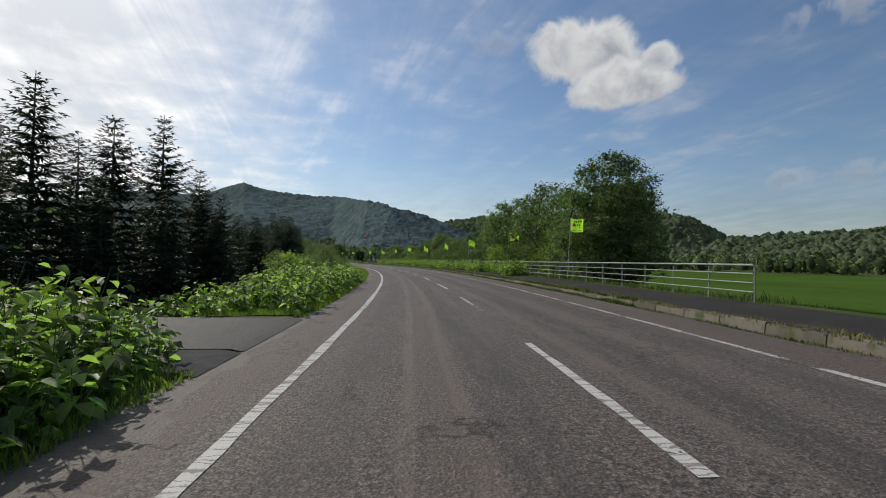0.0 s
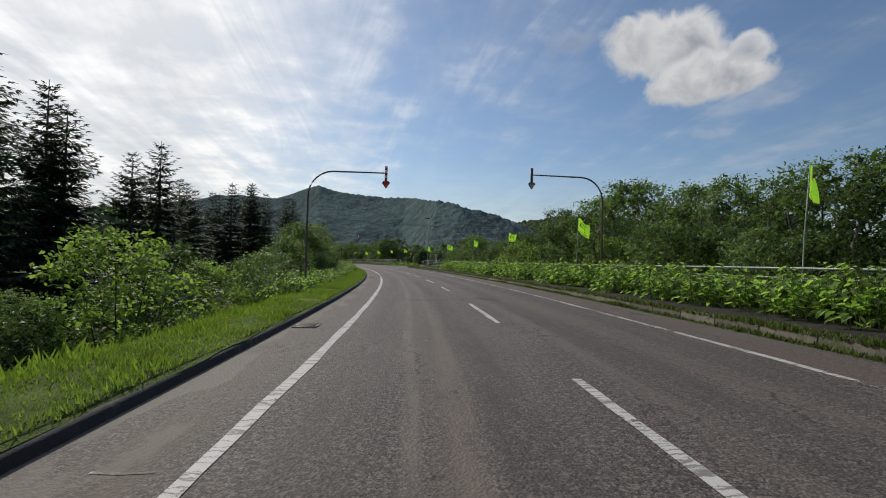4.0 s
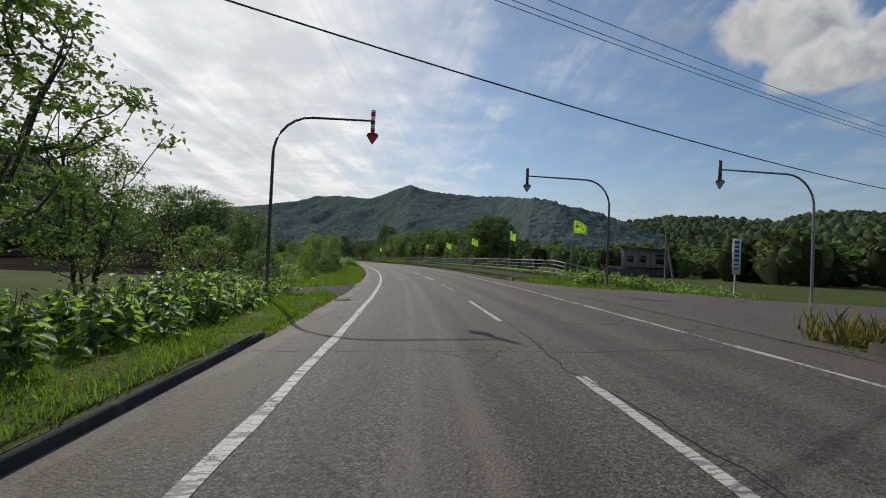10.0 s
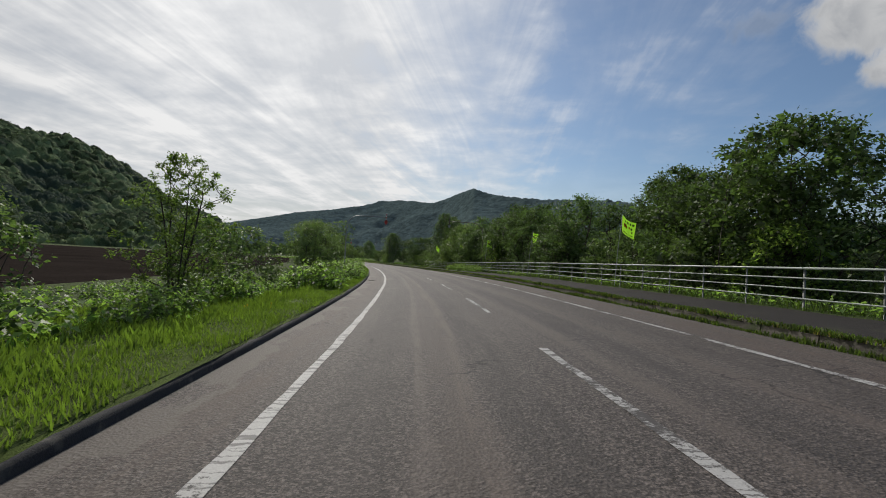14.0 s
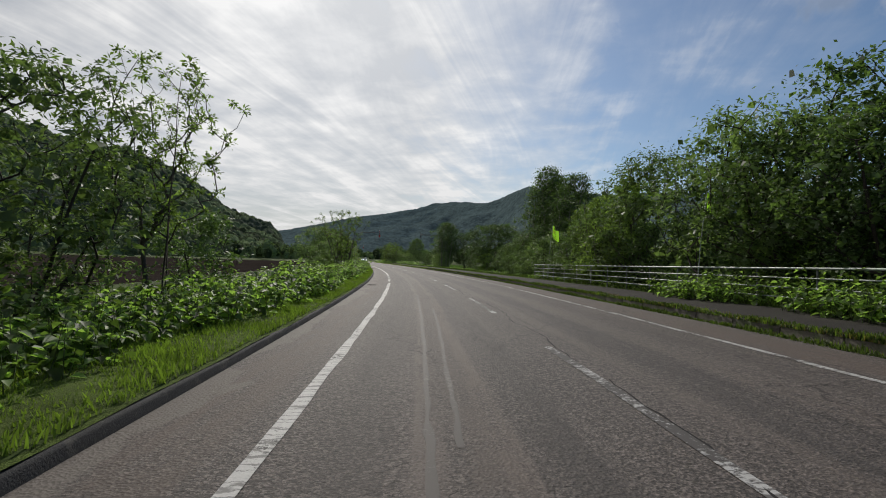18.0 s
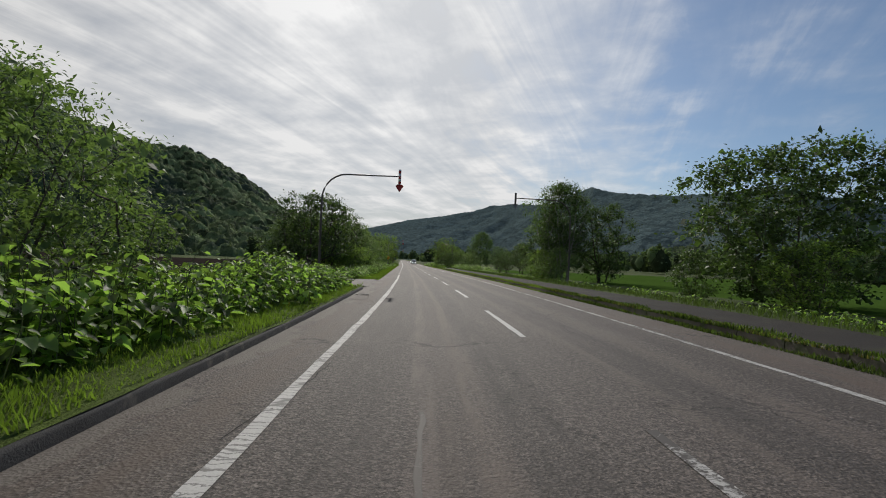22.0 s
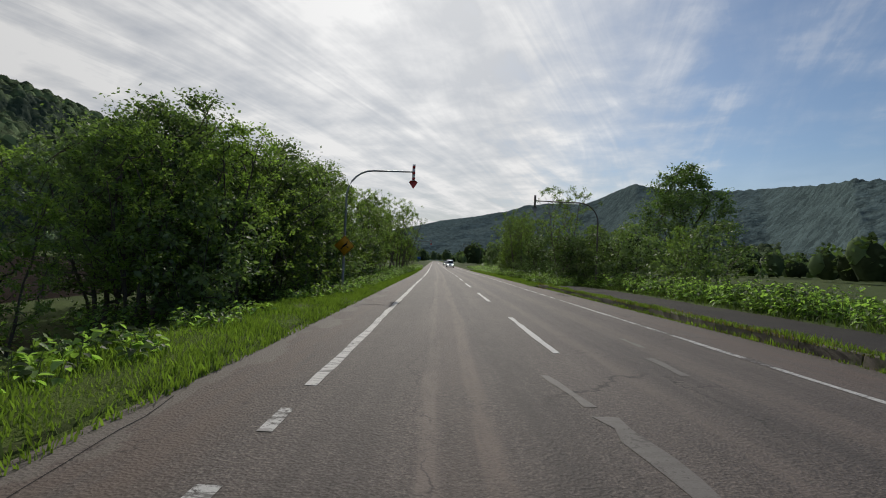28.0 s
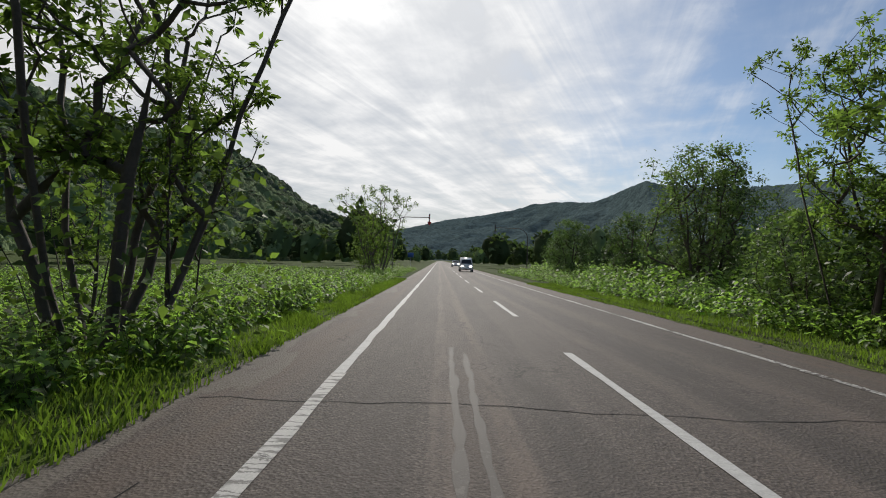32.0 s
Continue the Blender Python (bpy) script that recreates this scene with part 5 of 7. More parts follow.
ROADSIDE = "roadside trees"
KINDS = {
    "full": [[tree_kind("broadleaf_tree", grown("full", 200 + k, 7.0, 2.7, 3, 150, 70, 0.142, TREE_LEAF, 0.14, clump=0.46, wind=0.08, low_fill=350, core=8), "leafy green broadleaf tree with several stems at the roadside"), False] for k in range(4)],
    "tall": [[tree_kind("broadleaf_tree", grown("tall", 220 + k, 9.5, 3.3, 1, 330, 58, 0.165, TREE_LEAF, 0.14, "tall", clump=0.46, core=5, wind=0.15, thick=0.018, top=0.9), "tall dark green broadleaf tree swaying beside the road"), False] for k in range(2)],
    "young": [[tree_kind("young_tree", grown("young", 230 + k, 7.0, 2.3, 4, 190, 40, 0.13, ASH_LEAF, 0.2, "tall", clump=0.25, core=2, aspect=0.5, tuft=True, shell=0.6, thick=0.0085, low_fill=260), "fresh green young tree with several thin stems at the roadside"), False] for k in range(3)],
    "open": [[tree_kind("ash_tree", grown("open", 240 + k, 7.5, 2.7, 3, 135, 30, 0.135, ASH_LEAF, 0.34, "vase", clump=0.22, aspect=0.42, tuft=True, shell=0.6, thick=0.009, lean=0.55, top=0.85), "slender multi-stemmed tree with sparse fresh leaves"), False] for k in range(3)],
    "poplar": [[tree_kind("poplar_tree", grown("poplar", 340 + k, 12.8, 3.1, 2, 430, 56, 0.18, TREE_LEAF, 0.07, "tall", clump=0.54, core=5, wind=0.06, thick=0.015, top=0.9, lean=0.3), "tall dense poplar with glossy dark leaves and pale trunks"), False] for k in range(2)],
    "round": [[tree_kind("broadleaf_tree", grown("round", 350 + k, 8.0, 4.5, 2, 330, 62, 0.185, TREE_LEAF, 0.08, clump=0.6, core=6, flat=0.42, thick=0.016, lean=0.45), "broad round-crowned tree with layered dark green foliage"), False] for k in range(2)],
    "layered": [[tree_kind("broadleaf_tree", grown("layered", 380 + k, 7.0, 3.7, 3, 190, 56, 0.165, TREE_LEAF, 0.27, clump=0.55, flat=0.28, thick=0.014, lean=0.5, core=3), "spreading tree with flat layered sprays of leaves on several stems"), False] for k in range(2)],
    "birch": [[tree_kind("birch_tree", grown("birch", 360 + k, 8.6, 2.3, 2, 190, 50, 0.145, TREE_LEAF, 0.30, "tall", clump=0.42, core=3, thick=0.012, lean=0.55, top=0.9), "slender tree with pale leaning trunks and an open crown"), False] for k in range(2)],
    "sapling": [[tree_kind("sapling", grown("sapling", 370, 4.5, 0.85, 1, 46, 22, 0.15, ASH_LEAF, 0.2, "tall", clump=0.26, tuft=True, thick=0.009, top=0.95), "thin young sapling with bright leaf tufts"), False]],
    "fan": [[tree_kind("fan_tree", grown("fan", 258, 7.0, 3.4, 8, 260, 26, 0.14, ASH_LEAF, 0.30, "vase", clump=0.22, aspect=0.42, tuft=True, shell=0.5, thick=0.010, lean=0.5, top=0.7, low_fill=900), "fan-shaped tree with bare radiating limbs and leaf tufts"), False]],
    "willow": [[tree_kind("willow_tree", grown("willow", 260 + k, 5.2, 2.4, 5, 135, 72, 0.135, WILLOW_LEAF, 0.12, clump=0.38, core=5, aspect=0.36, wind=0.12, droop=0.3, thick=0.012, low_fill=400), "grey-green willow with fine leaves beside the field"), False] for k in range(2)],
    "airy": [[tree_kind("roadside_tree", grown("airy", 300 + k, 8.0, 3.1, 4, 190, 46, 0.15, WILLOW_LEAF, 0.2, clump=0.40, core=4, thick=0.013, lean=0.6), "open-crowned grey-green tree with several thin stems"), False] for k in range(2)],
    "shrub": [[tree_kind("shrub", grown("shrub", 280 + k, 2.6, 1.35, 5, 66, 42, 0.125, (ASH_LEAF, TREE_LEAF, WILLOW_LEAF)[k], 0.10, clump=0.24, thick=0.010, lean=0.6, low_fill=150, core=4), "leafy green shrub on the verge", "shrub"), False] for k in range(3)],
}
def trees(kind, spots):
    """Trees of one kind at rows of s, u and scale."""
    kinds = KINDS[kind]
    for s, u, scale in spots:
        fresh = [i for i, (_, used) in enumerate(kinds) if not used]
        put_tree(kinds, fresh[0] if fresh else rng.randint(0, len(kinds)), s, u, scale * rng.uniform(0.96, 1.04), rng.uniform(0, 360) if kind not in ("tall", "poplar", "willow") else rng.uniform(-35, 35), 0.0, ROADSIDE)


# left side, 0 to 90 m
trees("shrub", [(34, -7.5, 1.3), (37, -8.2, 1.5), (48, -8.4, 1.35), (54, -8.2, 1.35), (60, -8.2, 1.25), (64, -8.0, 1.2), (69, -7.8, 1.1), (75, -6.6, 1.1), (79, -7.6, 1.25), (84, -8.2, 1.2), (87, -7.2, 1.1)])
trees("willow", [(54, -8.6, 0.62), (57.6, -7.0, 0.8), (59.6, -8.3, 0.8), (61.4, -6.9, 0.7), (65.5, -6.8, 0.55), (70, -8.4, 0.5), (74, -8.2, 0.48), (78.5, -8.6, 0.5)])
trees("full", [(51, -8.8, 0.62), (57, -9.0, 0.6)])
# left side, 90 to 166 m
trees("willow", [(90, -8.2, 0.6), (95.5, -8.4, 0.62), (99.5, -7.8, 0.62)])
trees("shrub", [(93, -8.0, 1.3), (97, -7.5, 1.5), (105.5, -6.2, 1.0), (110, -6.1, 1.1), (117, -7.5, 1.6), (163.6, -8, 0.95)])
trees("full", [(106, -9.0, 0.75), (110, -8.5, 0.85), (112.5, -7.4, 0.68), (114, -9.2, 0.9), (121, -9.5, 0.78)])
trees("airy", [(146.4, -9.4, 0.98), (154, -9.4, 1.0), (159.5, -9.8, 0.62)])
trees("young", [(103, -7.4, 0.55), (108, -7.2, 0.62), (116, -7.6, 0.58), (120, -7.0, 0.5), (124.5, -7.6, 0.62)])
# left side, 166 to 226 m
trees("airy", [(196.3, -13.7, 0.78), (198.5, -15, 0.7), (208, -15, 0.62)])
trees("layered", [(202.6, -22.4, 1.3), (206.5, -19.8, 1.18), (210, -24, 1.1)])
trees("full", [(222, -30, 0.9)])
trees("willow", [(212, -18, 0.95)])
trees("shrub", [(167.3, -6.6, 0.66), (171, -6.6, 0.62), (173, -8.4, 0.7), (177.8, -6.2, 0.62), (182.4, -5.6, 0.55), (184.4, -5.2, 0.68), (188.8, -5.6, 0.75), (190.4, -6.6, 0.8), (191, -7.6, 0.8), (192.2, -5.9, 0.72), (193.8, -6.3, 0.85), (200, -7, 0.9), (209, -7, 1.1), (213.5, -7, 1.1)])
trees("sapling", [(193, -5.6, 0.9), (196.5, -8, 1.02)])
trees("young", [(205.4, -6.2, 0.62)])
# left side, 226 to 284 m
trees("willow", [(245.6, -8.4, 1.1), (248.8, -9.2, 1.1), (252.5, -8.0, 1.14)])
trees("open", [(254.2, -6.0, 0.78)])
trees("shrub", [(258.5, -7.0, 1.1)])
trees("full", [(230, -40, 0.95)])
# left side, 284 to 330 m
trees("shrub", [(296.5, -8.2, 0.8), (299.5, -8.4, 1.0), (302, -8.5, 1.4), (311, -8.5, 1.3)])
trees("willow", [(298.5, -5.9, 0.74), (305, -7.2, 0.86), (307.4, -9.4, 1.08)])
trees("fan", [(294.3, -5.7, 0.9)])
# left side, 330 to 378 m
trees("young", [(345.4, -8.2, 0.9), (346.5, -11, 0.95), (352, -11.5, 1.0), (357.5, -11, 0.95), (363, -11.5, 0.95), (369, -10.5, 0.85)])
trees("open", [(348, -7.4, 0.87), (355, -8.4, 0.9), (359, -7.0, 0.85), (365, -8.2, 0.81), (374, -8.5, 0.57)])
trees("shrub", [(345, -6.0, 1.1), (346, -6.6, 1.2), (350, -5.9, 1.1), (356, -5.8, 1.15), (361.5, -5.8, 1.1), (372, -6.4, 1.2)])
trees("willow", [(344, -11.5, 1.1), (352, -6.8, 1.1), (368, -6.6, 1.0)])
trees("open", [(362, -6.4, 0.8)])
trees("layered", [(341.5, -9, 1.08), (348.5, -8.4, 0.95), (357.5, -8.6, 0.9)])
# left side, 378 to 416 m
trees("young", [(380, -9, 0.8), (386.5, -9.6, 0.6), (388, -8.2, 0.58), (390.4, -7.2, 0.68), (393, -5.9, 0.78), (396.5, -7.4, 0.82), (399.5, -5.8, 0.84), (401.5, -8.4, 0.9), (404.4, -6.2, 0.9), (411, -6.4, 0.95), (414.5, -7.4, 0.99)])
trees("airy", [(391.6, -8.6, 0.72), (393.2, -7.6, 0.8), (395.2, -9.4, 0.86), (397.6, -6.6, 0.78), (400.6, -7.2, 0.82), (402.8, -8.8, 0.9), (406.4, -7.6, 0.9), (410, -8.8, 0.94), (412.4, -9.8, 0.95)])
trees("tall", [(394.4, -8.8, 0.74), (399.4, -10.6, 0.78), (405.6, -10.4, 0.8)])
trees("shrub", [(391, -5.9, 1.2), (396, -5.8, 1.3), (403.5, -5.9, 1.3), (409, -5.8, 1.2), (414, -5.7, 1.2)])
trees("willow", [(408, -7.8, 1.2)])
# left side, 416 to 520 m
trees("young", [(417, -5.4, 0.92), (418, -10, 0.95), (420, -6.2, 0.95), (421.5, -9.5, 1.0), (422, -8.6, 0.8), (423, -5.8, 0.9), (426, -9.6, 0.9), (431, -10, 0.9), (433, -8.2, 0.8), (483, -7.2, 0.9), (490, -8, 0.85), (500, -8, 0.9)])
trees("open", [(424.5, -5.6, 0.82), (428, -6.0, 0.86), (429.4, -7.2, 1.2), (431, -5.4, 0.88), (432.5, -11.5, 0.9), (434.5, -6.4, 0.86), (436.4, -4.8, 1.12), (439.5, -9.2, 0.85), (441.4, -3.9, 0.55), (445, -7.8, 0.6)])
trees("fan", [(441.0, -4.8, 1.12), (477.9, -5.6, 1.2)])
trees("layered", [(415.5, -9.5, 0.8)])
# right side, 0 to 90 m
trees("full", [(31, 12.4, 0.95), (33, 15, 1.05), (34.5, 12.6, 0.8), (37, 13.0, 1.0), (41, 13.2, 1.18), (46, 13.6, 1.12), (51, 12.6, 1.16), (56, 13.4, 1.18), (61, 13.4, 0.85), (66, 14.2, 0.86), (71, 13.6, 0.82), (74.5, 14.8, 0.86), (77.5, 15.2, 0.88), (78.8, 13.6, 0.8), (81.5, 15.4, 0.86), (83.4, 14.4, 0.86), (86, 14, 0.88), (88.6, 13.8, 0.8)])
trees("tall", [(30.6, 13.4, 0.94), (32, 15.2, 0.84)])
trees("shrub", [(36.0, 11.6, 1.15), (42.1, 12.1, 1.35), (48.2, 10.9, 1.1), (54.3, 12.0, 0.96), (60.4, 11.8, 1.25), (66.5, 11.0, 1.31), (72.6, 12.3, 1.01), (78.7, 11.3, 1.03), (84.8, 11.3, 1.32)])
# right side, 90 to 166 m
trees("full", [(91, 13.4, 0.99), (96, 14, 0.99), (98.5, 13.6, 0.79), (101, 13, 0.85), (104, 14.2, 0.75), (106, 14, 0.75), (110, 13.8, 0.75), (111, 14.2, 0.7), (115, 15.8, 0.78), (116, 14.4, 0.75), (119, 15, 0.78), (122.5, 16, 0.78), (126, 15, 0.74), (129.5, 16, 0.74), (133, 14, 0.82), (136.5, 15, 0.9), (140, 14.6, 0.88), (143.5, 15.6, 0.85), (147, 17.5, 0.8), (148.6, 17.6, 0.85)])
trees("airy", [(150.2, 18.8, 0.7)])
trees("shrub", [(90.9, 12.3, 1.23), (97.0, 11.0, 0.96), (103.1, 11.7, 1.12), (109.2, 12.0, 1.35), (115.3, 10.9, 1.13), (121.4, 12.1, 0.96), (127.5, 11.6, 1.22), (133.6, 11.1, 1.33)])
# right side, 166 to 226 m
trees("full", [(212, 15.5, 0.85), (214.5, 17, 1.0), (217, 14.5, 0.95), (219, 17.5, 1.1), (223, 17.5, 1.1), (225, 15.0, 0.9)])
trees("shrub", [(206, 15, 1.1), (210, 14, 1.3), (213, 12.8, 1.3), (216.0, 12.2, 1.25), (221.8, 12.9, 1.49)])
trees("tall", [(221, 16.5, 0.88)])
trees("round", [(211.5, 15.8, 1.0)])
# right side, 226 to 284 m
trees("full", [(228.5, 11.9, 0.58), (229, 13.8, 1.04), (232, 12.2, 0.66), (236, 11.9, 0.73), (237, 17.2, 1.04), (237.5, 13.2, 1.04), (242, 14.4, 1.04), (245, 11.9, 0.85), (246.5, 13.2, 1.04), (254, 11.9, 0.85), (255.5, 13.0, 1.04), (258, 12.2, 0.85), (263, 13.4, 1.04), (274, 13.4, 0.81), (277.5, 13.2, 0.77)])
trees("airy", [(240, 15.6, 0.9)])
trees("willow", [(259, 12.0, 1.35), (267, 12.2, 1.4)])
trees("young", [(267.5, 11.6, 0.82), (269.5, 12.4, 0.9), (271.5, 11.8, 0.85), (273, 11.8, 0.8)])
trees("shrub", [(227.6, 11.5, 1.38), (233.4, 12.2, 1.08), (239.2, 12.9, 1.03), (245.0, 11.5, 1.3), (250.8, 12.2, 1.5), (256.6, 12.9, 1.33), (262.4, 11.5, 1.04), (265.5, 11.0, 1.3), (268.2, 12.2, 1.06), (268.6, 10.9, 1.3), (270.5, 10.8, 1.2), (273, 11, 1.3), (274.0, 12.9, 1.36), (279.8, 11.5, 1.5), (281, 11.6, 1.3)])
trees("full", [(243.6, 13.6, 1.12), (240.3, 12.6, 1.0), (249.5, 14.2, 1.08)])
# right side, 284 to 330 m
trees("willow", [(299.4, 13.8, 0.75)])
trees("shrub", [(284, 12.6, 1.3), (287, 12.4, 1.2), (290.5, 12.8, 1.2), (302, 15, 1.2), (308, 15, 1.0), (314, 14.5, 1.1), (321, 14.2, 1.0)])
trees("poplar", [(285.7, 15.6, 0.82), (291.4, 15.2, 0.96), (297.5, 18.5, 0.95)])
trees("full", [(288.5, 13.2, 0.72), (294, 13.6, 0.7)])
trees("round", [(318.3, 17.1, 0.93)])
# right side, 330 to 378 m
trees("airy", [(366.5, 16, 0.6), (374.5, 15.6, 0.46)])
trees("shrub", [(339.5, 12.6, 1.2), (343.5, 12.4, 1.1), (347, 12.6, 1.0), (354.5, 16.2, 0.9)])
trees("birch", [(341.3, 14, 1.06), (344.6, 14, 1.1)])
trees("full", [(343, 18.2, 1.15), (347.9, 14.6, 0.98)])
# right side, 378 to 416 m
trees("full", [(381, 15.6, 0.62)])
trees("young", [(406, 13.5, 0.55), (412, 12.2, 0.6), (415, 11.6, 0.66)])
trees("shrub", [(403, 13.4, 1.5), (409, 12, 1.5), (413, 10.9, 1.5)])
trees("tall", [(414, 17.4, 0.98)])
# right side, 416 to 520 m
trees("young", [(418.5, 12.6, 0.72), (441.6, 9.6, 1.08), (446, 11.0, 1.1)])
trees("shrub", [(416, 10.3, 1.4), (418, 10.6, 1.5), (423, 10, 1.6), (428.5, 10.4, 1.7), (433, 10.6, 1.6), (437, 11, 1.5), (441, 9.6, 1.2), (443, 9.9, 1.3), (444, 10.5, 1.5), (447, 9.6, 1.2)])
trees("open", [(416.7, 9.6, 1.05), (421, 10.5, 0.8), (426, 9.2, 0.8), (431, 10.0, 0.85), (434.5, 9.2, 0.9), (435.4, 9.2, 1.1), (444.9, 9.0, 0.9)])
trees("full", [(449, 11, 0.5), (470, 14, 0.8), (480, 12, 0.8)])
trees("airy", [(459, 13.0, 0.98), (460, 14.2, 0.9)])

for kinds in KINDS.values():
    for root, used in kinds:
        if not used:
            for ob in (*root.children_recursive, root):
                bpy.data.objects.remove(ob)

# ---- broad-leaved weeds along the verges ----
WEEDS, WEED_ARRAYS = [], []
for k, (hgt, cnt) in enumerate(((1.25, 78), (1.12, 74), (1.38, 82), (0.72, 56))):
    root = thing("knotweed_clump", pose(0, 0, 0), "dense clump of broad heart-shaped green leaves on the verge", "weeds")
    st, lv = knotweed(300 + k, 3.6, 1.8, hgt, cnt)
    tagged(part("stalk", st, STEM, root), kind="stuff")
    tagged(part("foliage", lv, KNOT_LEAF, root), kind="stuff")
    WEEDS.append([root, False])
    _, lv = knotweed(320 + k, 3.6, 1.8, hgt, cnt // 3 + 2, 0.23, plain=True)
    co, qd = np.empty(len(lv.vertices) * 3, np.float32), np.empty(len(lv.loops), np.int32)
    lv.vertices.foreach_get("co", co)
    lv.loops.foreach_get("vertex_index", qd)
    WEED_ARRAYS.append((co.reshape(-1, 3), qd.reshape(-1, 4)))
THICKET = Pile()


def weeds(s0, s1, u0, u1, step, scale, low=False, seed=0, back=False):
    """A run of clumps; back rows, half hidden, are joined into one thicket."""
    r = np.random.RandomState(seed)
    s = s0
    while s < s1:
        u = r.uniform(u0, u1)
        k, sc, turn = 3 if low else r.randint(0, 3), scale * r.uniform(0.86, 1.12), r.choice([0, 180]) + r.uniform(-12, 12)
        if back or u < -5.6 or u > 10.9 or s > 447:
            m = np.array(place(s, u, float(ground_z(s, u)) - 0.05, turn) @ Matrix.Scale(sc, 4))
            v, q = WEED_ARRAYS[k]
            THICKET.put(v @ m[:3, :3].T + m[:3, 3], q)
        else:
            put_tree(WEEDS, k, s, u, sc, turn, 0.0, "weeds along the verge")
        s += step * 1.4 * r.uniform(0.8, 1.2)


weeds(1.2, 5.6, -3.75, -3.5, 0.45, 0.9, seed=1)
weeds(1.0, 5.8, -4.5, -4.2, 0.5, 1.05, seed=103)
weeds(2.4, 5.4, -4.6, -4.3, 0.8, 1.0, seed=101)
weeds(1.0, 5.4, -5.8, -5.4, 0.9, 1.05, seed=2)
weeds(2.0, 5.0, -8.2, -7.2, 1.4, 1.05, seed=102)
weeds(14.4, 33, -3.9, -3.5, 1.5, 1.0, seed=3)
weeds(14.2, 33, -5.2, -4.8, 1.7, 1.05, seed=104)
weeds(14.0, 24, -7.0, -6.4, 1.9, 1.05, seed=105)
weeds(14, 31, -6.5, -5.8, 2.4, 1.0, seed=4, back=True)
weeds(34, 58, -4.9, -4.4, 2.6, 0.8, True, seed=5)
weeds(84, 120, -5.2, -4.7, 2.2, 0.85, seed=6)
weeds(103, 128, -6.4, -5.8, 2.6, 1.0, seed=7, back=True)
weeds(121, 158, -5.0, -4.5, 1.9, 1.0, seed=8)
weeds(122, 160, -7.4, -6.6, 2.6, 0.85, seed=9, back=True)
weeds(130, 160, -9.6, -8.6, 3.0, 0.75, seed=10, back=True)
weeds(155, 160.2, -4.6, -4.2, 2.0, 0.7, True, seed=11)
weeds(158.8, 160.0, -5.3, -5.0, 1.0, 0.8, seed=111)
for s, u in ((224.6, -3.75), (226.8, -3.7)):
    put_tree(WEEDS, 0, s, u, 0.7, 90 * s, 0.0, "weeds along the verge")
put_tree(WEEDS, 1, 161.3, -5.4, 0.78, 60, 0.0, "weeds along the verge")
weeds(158.8, 160.4, -7.4, -7.0, 1.0, 0.8, seed=112, back=True)
weeds(200, 218, -6.0, -5.2, 2.3, 0.75, seed=12)
weeds(214, 316, -4.5, -4.1, 1.75, 0.98, seed=13)
weeds(218, 316, -6.0, -5.5, 1.9, 0.98, seed=14, back=True)
weeds(331, 384, -4.4, -4.0, 2.2, 0.8, seed=15)
weeds(384, 398, -4.2, -3.8, 4.0, 0.75, True, seed=114)
weeds(398, 440, -4.0, -3.6, 2.2, 0.75, True, seed=115)
weeds(334, 372, -6.2, -5.4, 2.8, 0.85, seed=16, back=True)
weeds(400, 440, -5.2, -4.4, 2.7, 0.85, True, seed=17)
weeds(416, 500, -3.9, -3.5, 1.7, 0.6, seed=18)
weeds(418, 500, -5.2, -4.7, 2.0, 0.75, seed=118)
weeds(424, 500, -6.4, -5.6, 2.3, 0.72, seed=19)
weeds(37.5, 41.5, 9.0, 9.2, 1.3, 1.05, seed=20)
weeds(48.5, 65, 9.0, 9.2, 1.6, 0.98, seed=21)
weeds(44, 66, 10.2, 10.5, 2.4, 0.95, seed=121, back=True)
weeds(66, 131, 8.75, 8.95, 1.35, 1.1, seed=22)
weeds(66, 132, 10.0, 10.3, 2.2, 0.95, seed=122, back=True)
weeds(64, 132, 11.2, 11.8, 2.6, 1.1, seed=23, back=True)
weeds(172.5, 182, 10.6, 11.2, 2.0, 0.8, seed=24)
for k, (s, u, turn) in enumerate(((171.2, 11.6, 20), (169.4, 11.4, 30), (168.6, 9.6, -20), (167.0, 10.2, 40), (166.0, 11.2, 60), (165.2, 12.6, 70), (164.6, 14.3, 75), (167.6, 12.2, 30), (166.6, 14.0, 50))):
    put_tree(WEEDS, k % 3, s, u, 0.74 + 0.05 * (k % 4), turn, 0.0, "weeds along the verge")
for k in range(6):
    weeds(173.6, 176.5, 12.4 + 1.6 * k, 12.8 + 1.6 * k, 2.4, 0.85, seed=240 + k)
weeds(183, 282, 10.2, 10.8, 2.6, 0.8, True, seed=25)
for k in range(4):
    weeds(178 + 4 * k, 284, 11.4 + 1.5 * k, 12.2 + 1.5 * k, 2.4, 0.75, k % 2 == 0, seed=180 + k, back=True)
for k in range(3):
    weeds(134, 151, 10.8 + 1.8 * k, 11.6 + 1.8 * k, 2.6, 0.6, True, seed=190 + k, back=True)
weeds(243.8, 252.4, 9.2, 9.5, 1.5, 0.74, seed=26)
weeds(252.6, 254.4, 9.2, 9.4, 1.2, 0.95, seed=126)
weeds(256.6, 259.4, 9.2, 9.5, 1.5, 0.8, seed=127)
weeds(288, 350, 10.6, 11.8, 3.6, 0.75, True, seed=27)
weeds(344, 374, 10.4, 11.2, 2.6, 0.7, True, seed=228, back=True)
weeds(374, 412, 10.2, 10.8, 2.0, 0.9, seed=28)
weeds(374, 412, 11.8, 12.4, 2.2, 0.95, seed=128, back=True)
weeds(376, 412, 12.5, 14, 2.8, 0.85, seed=29, back=True)
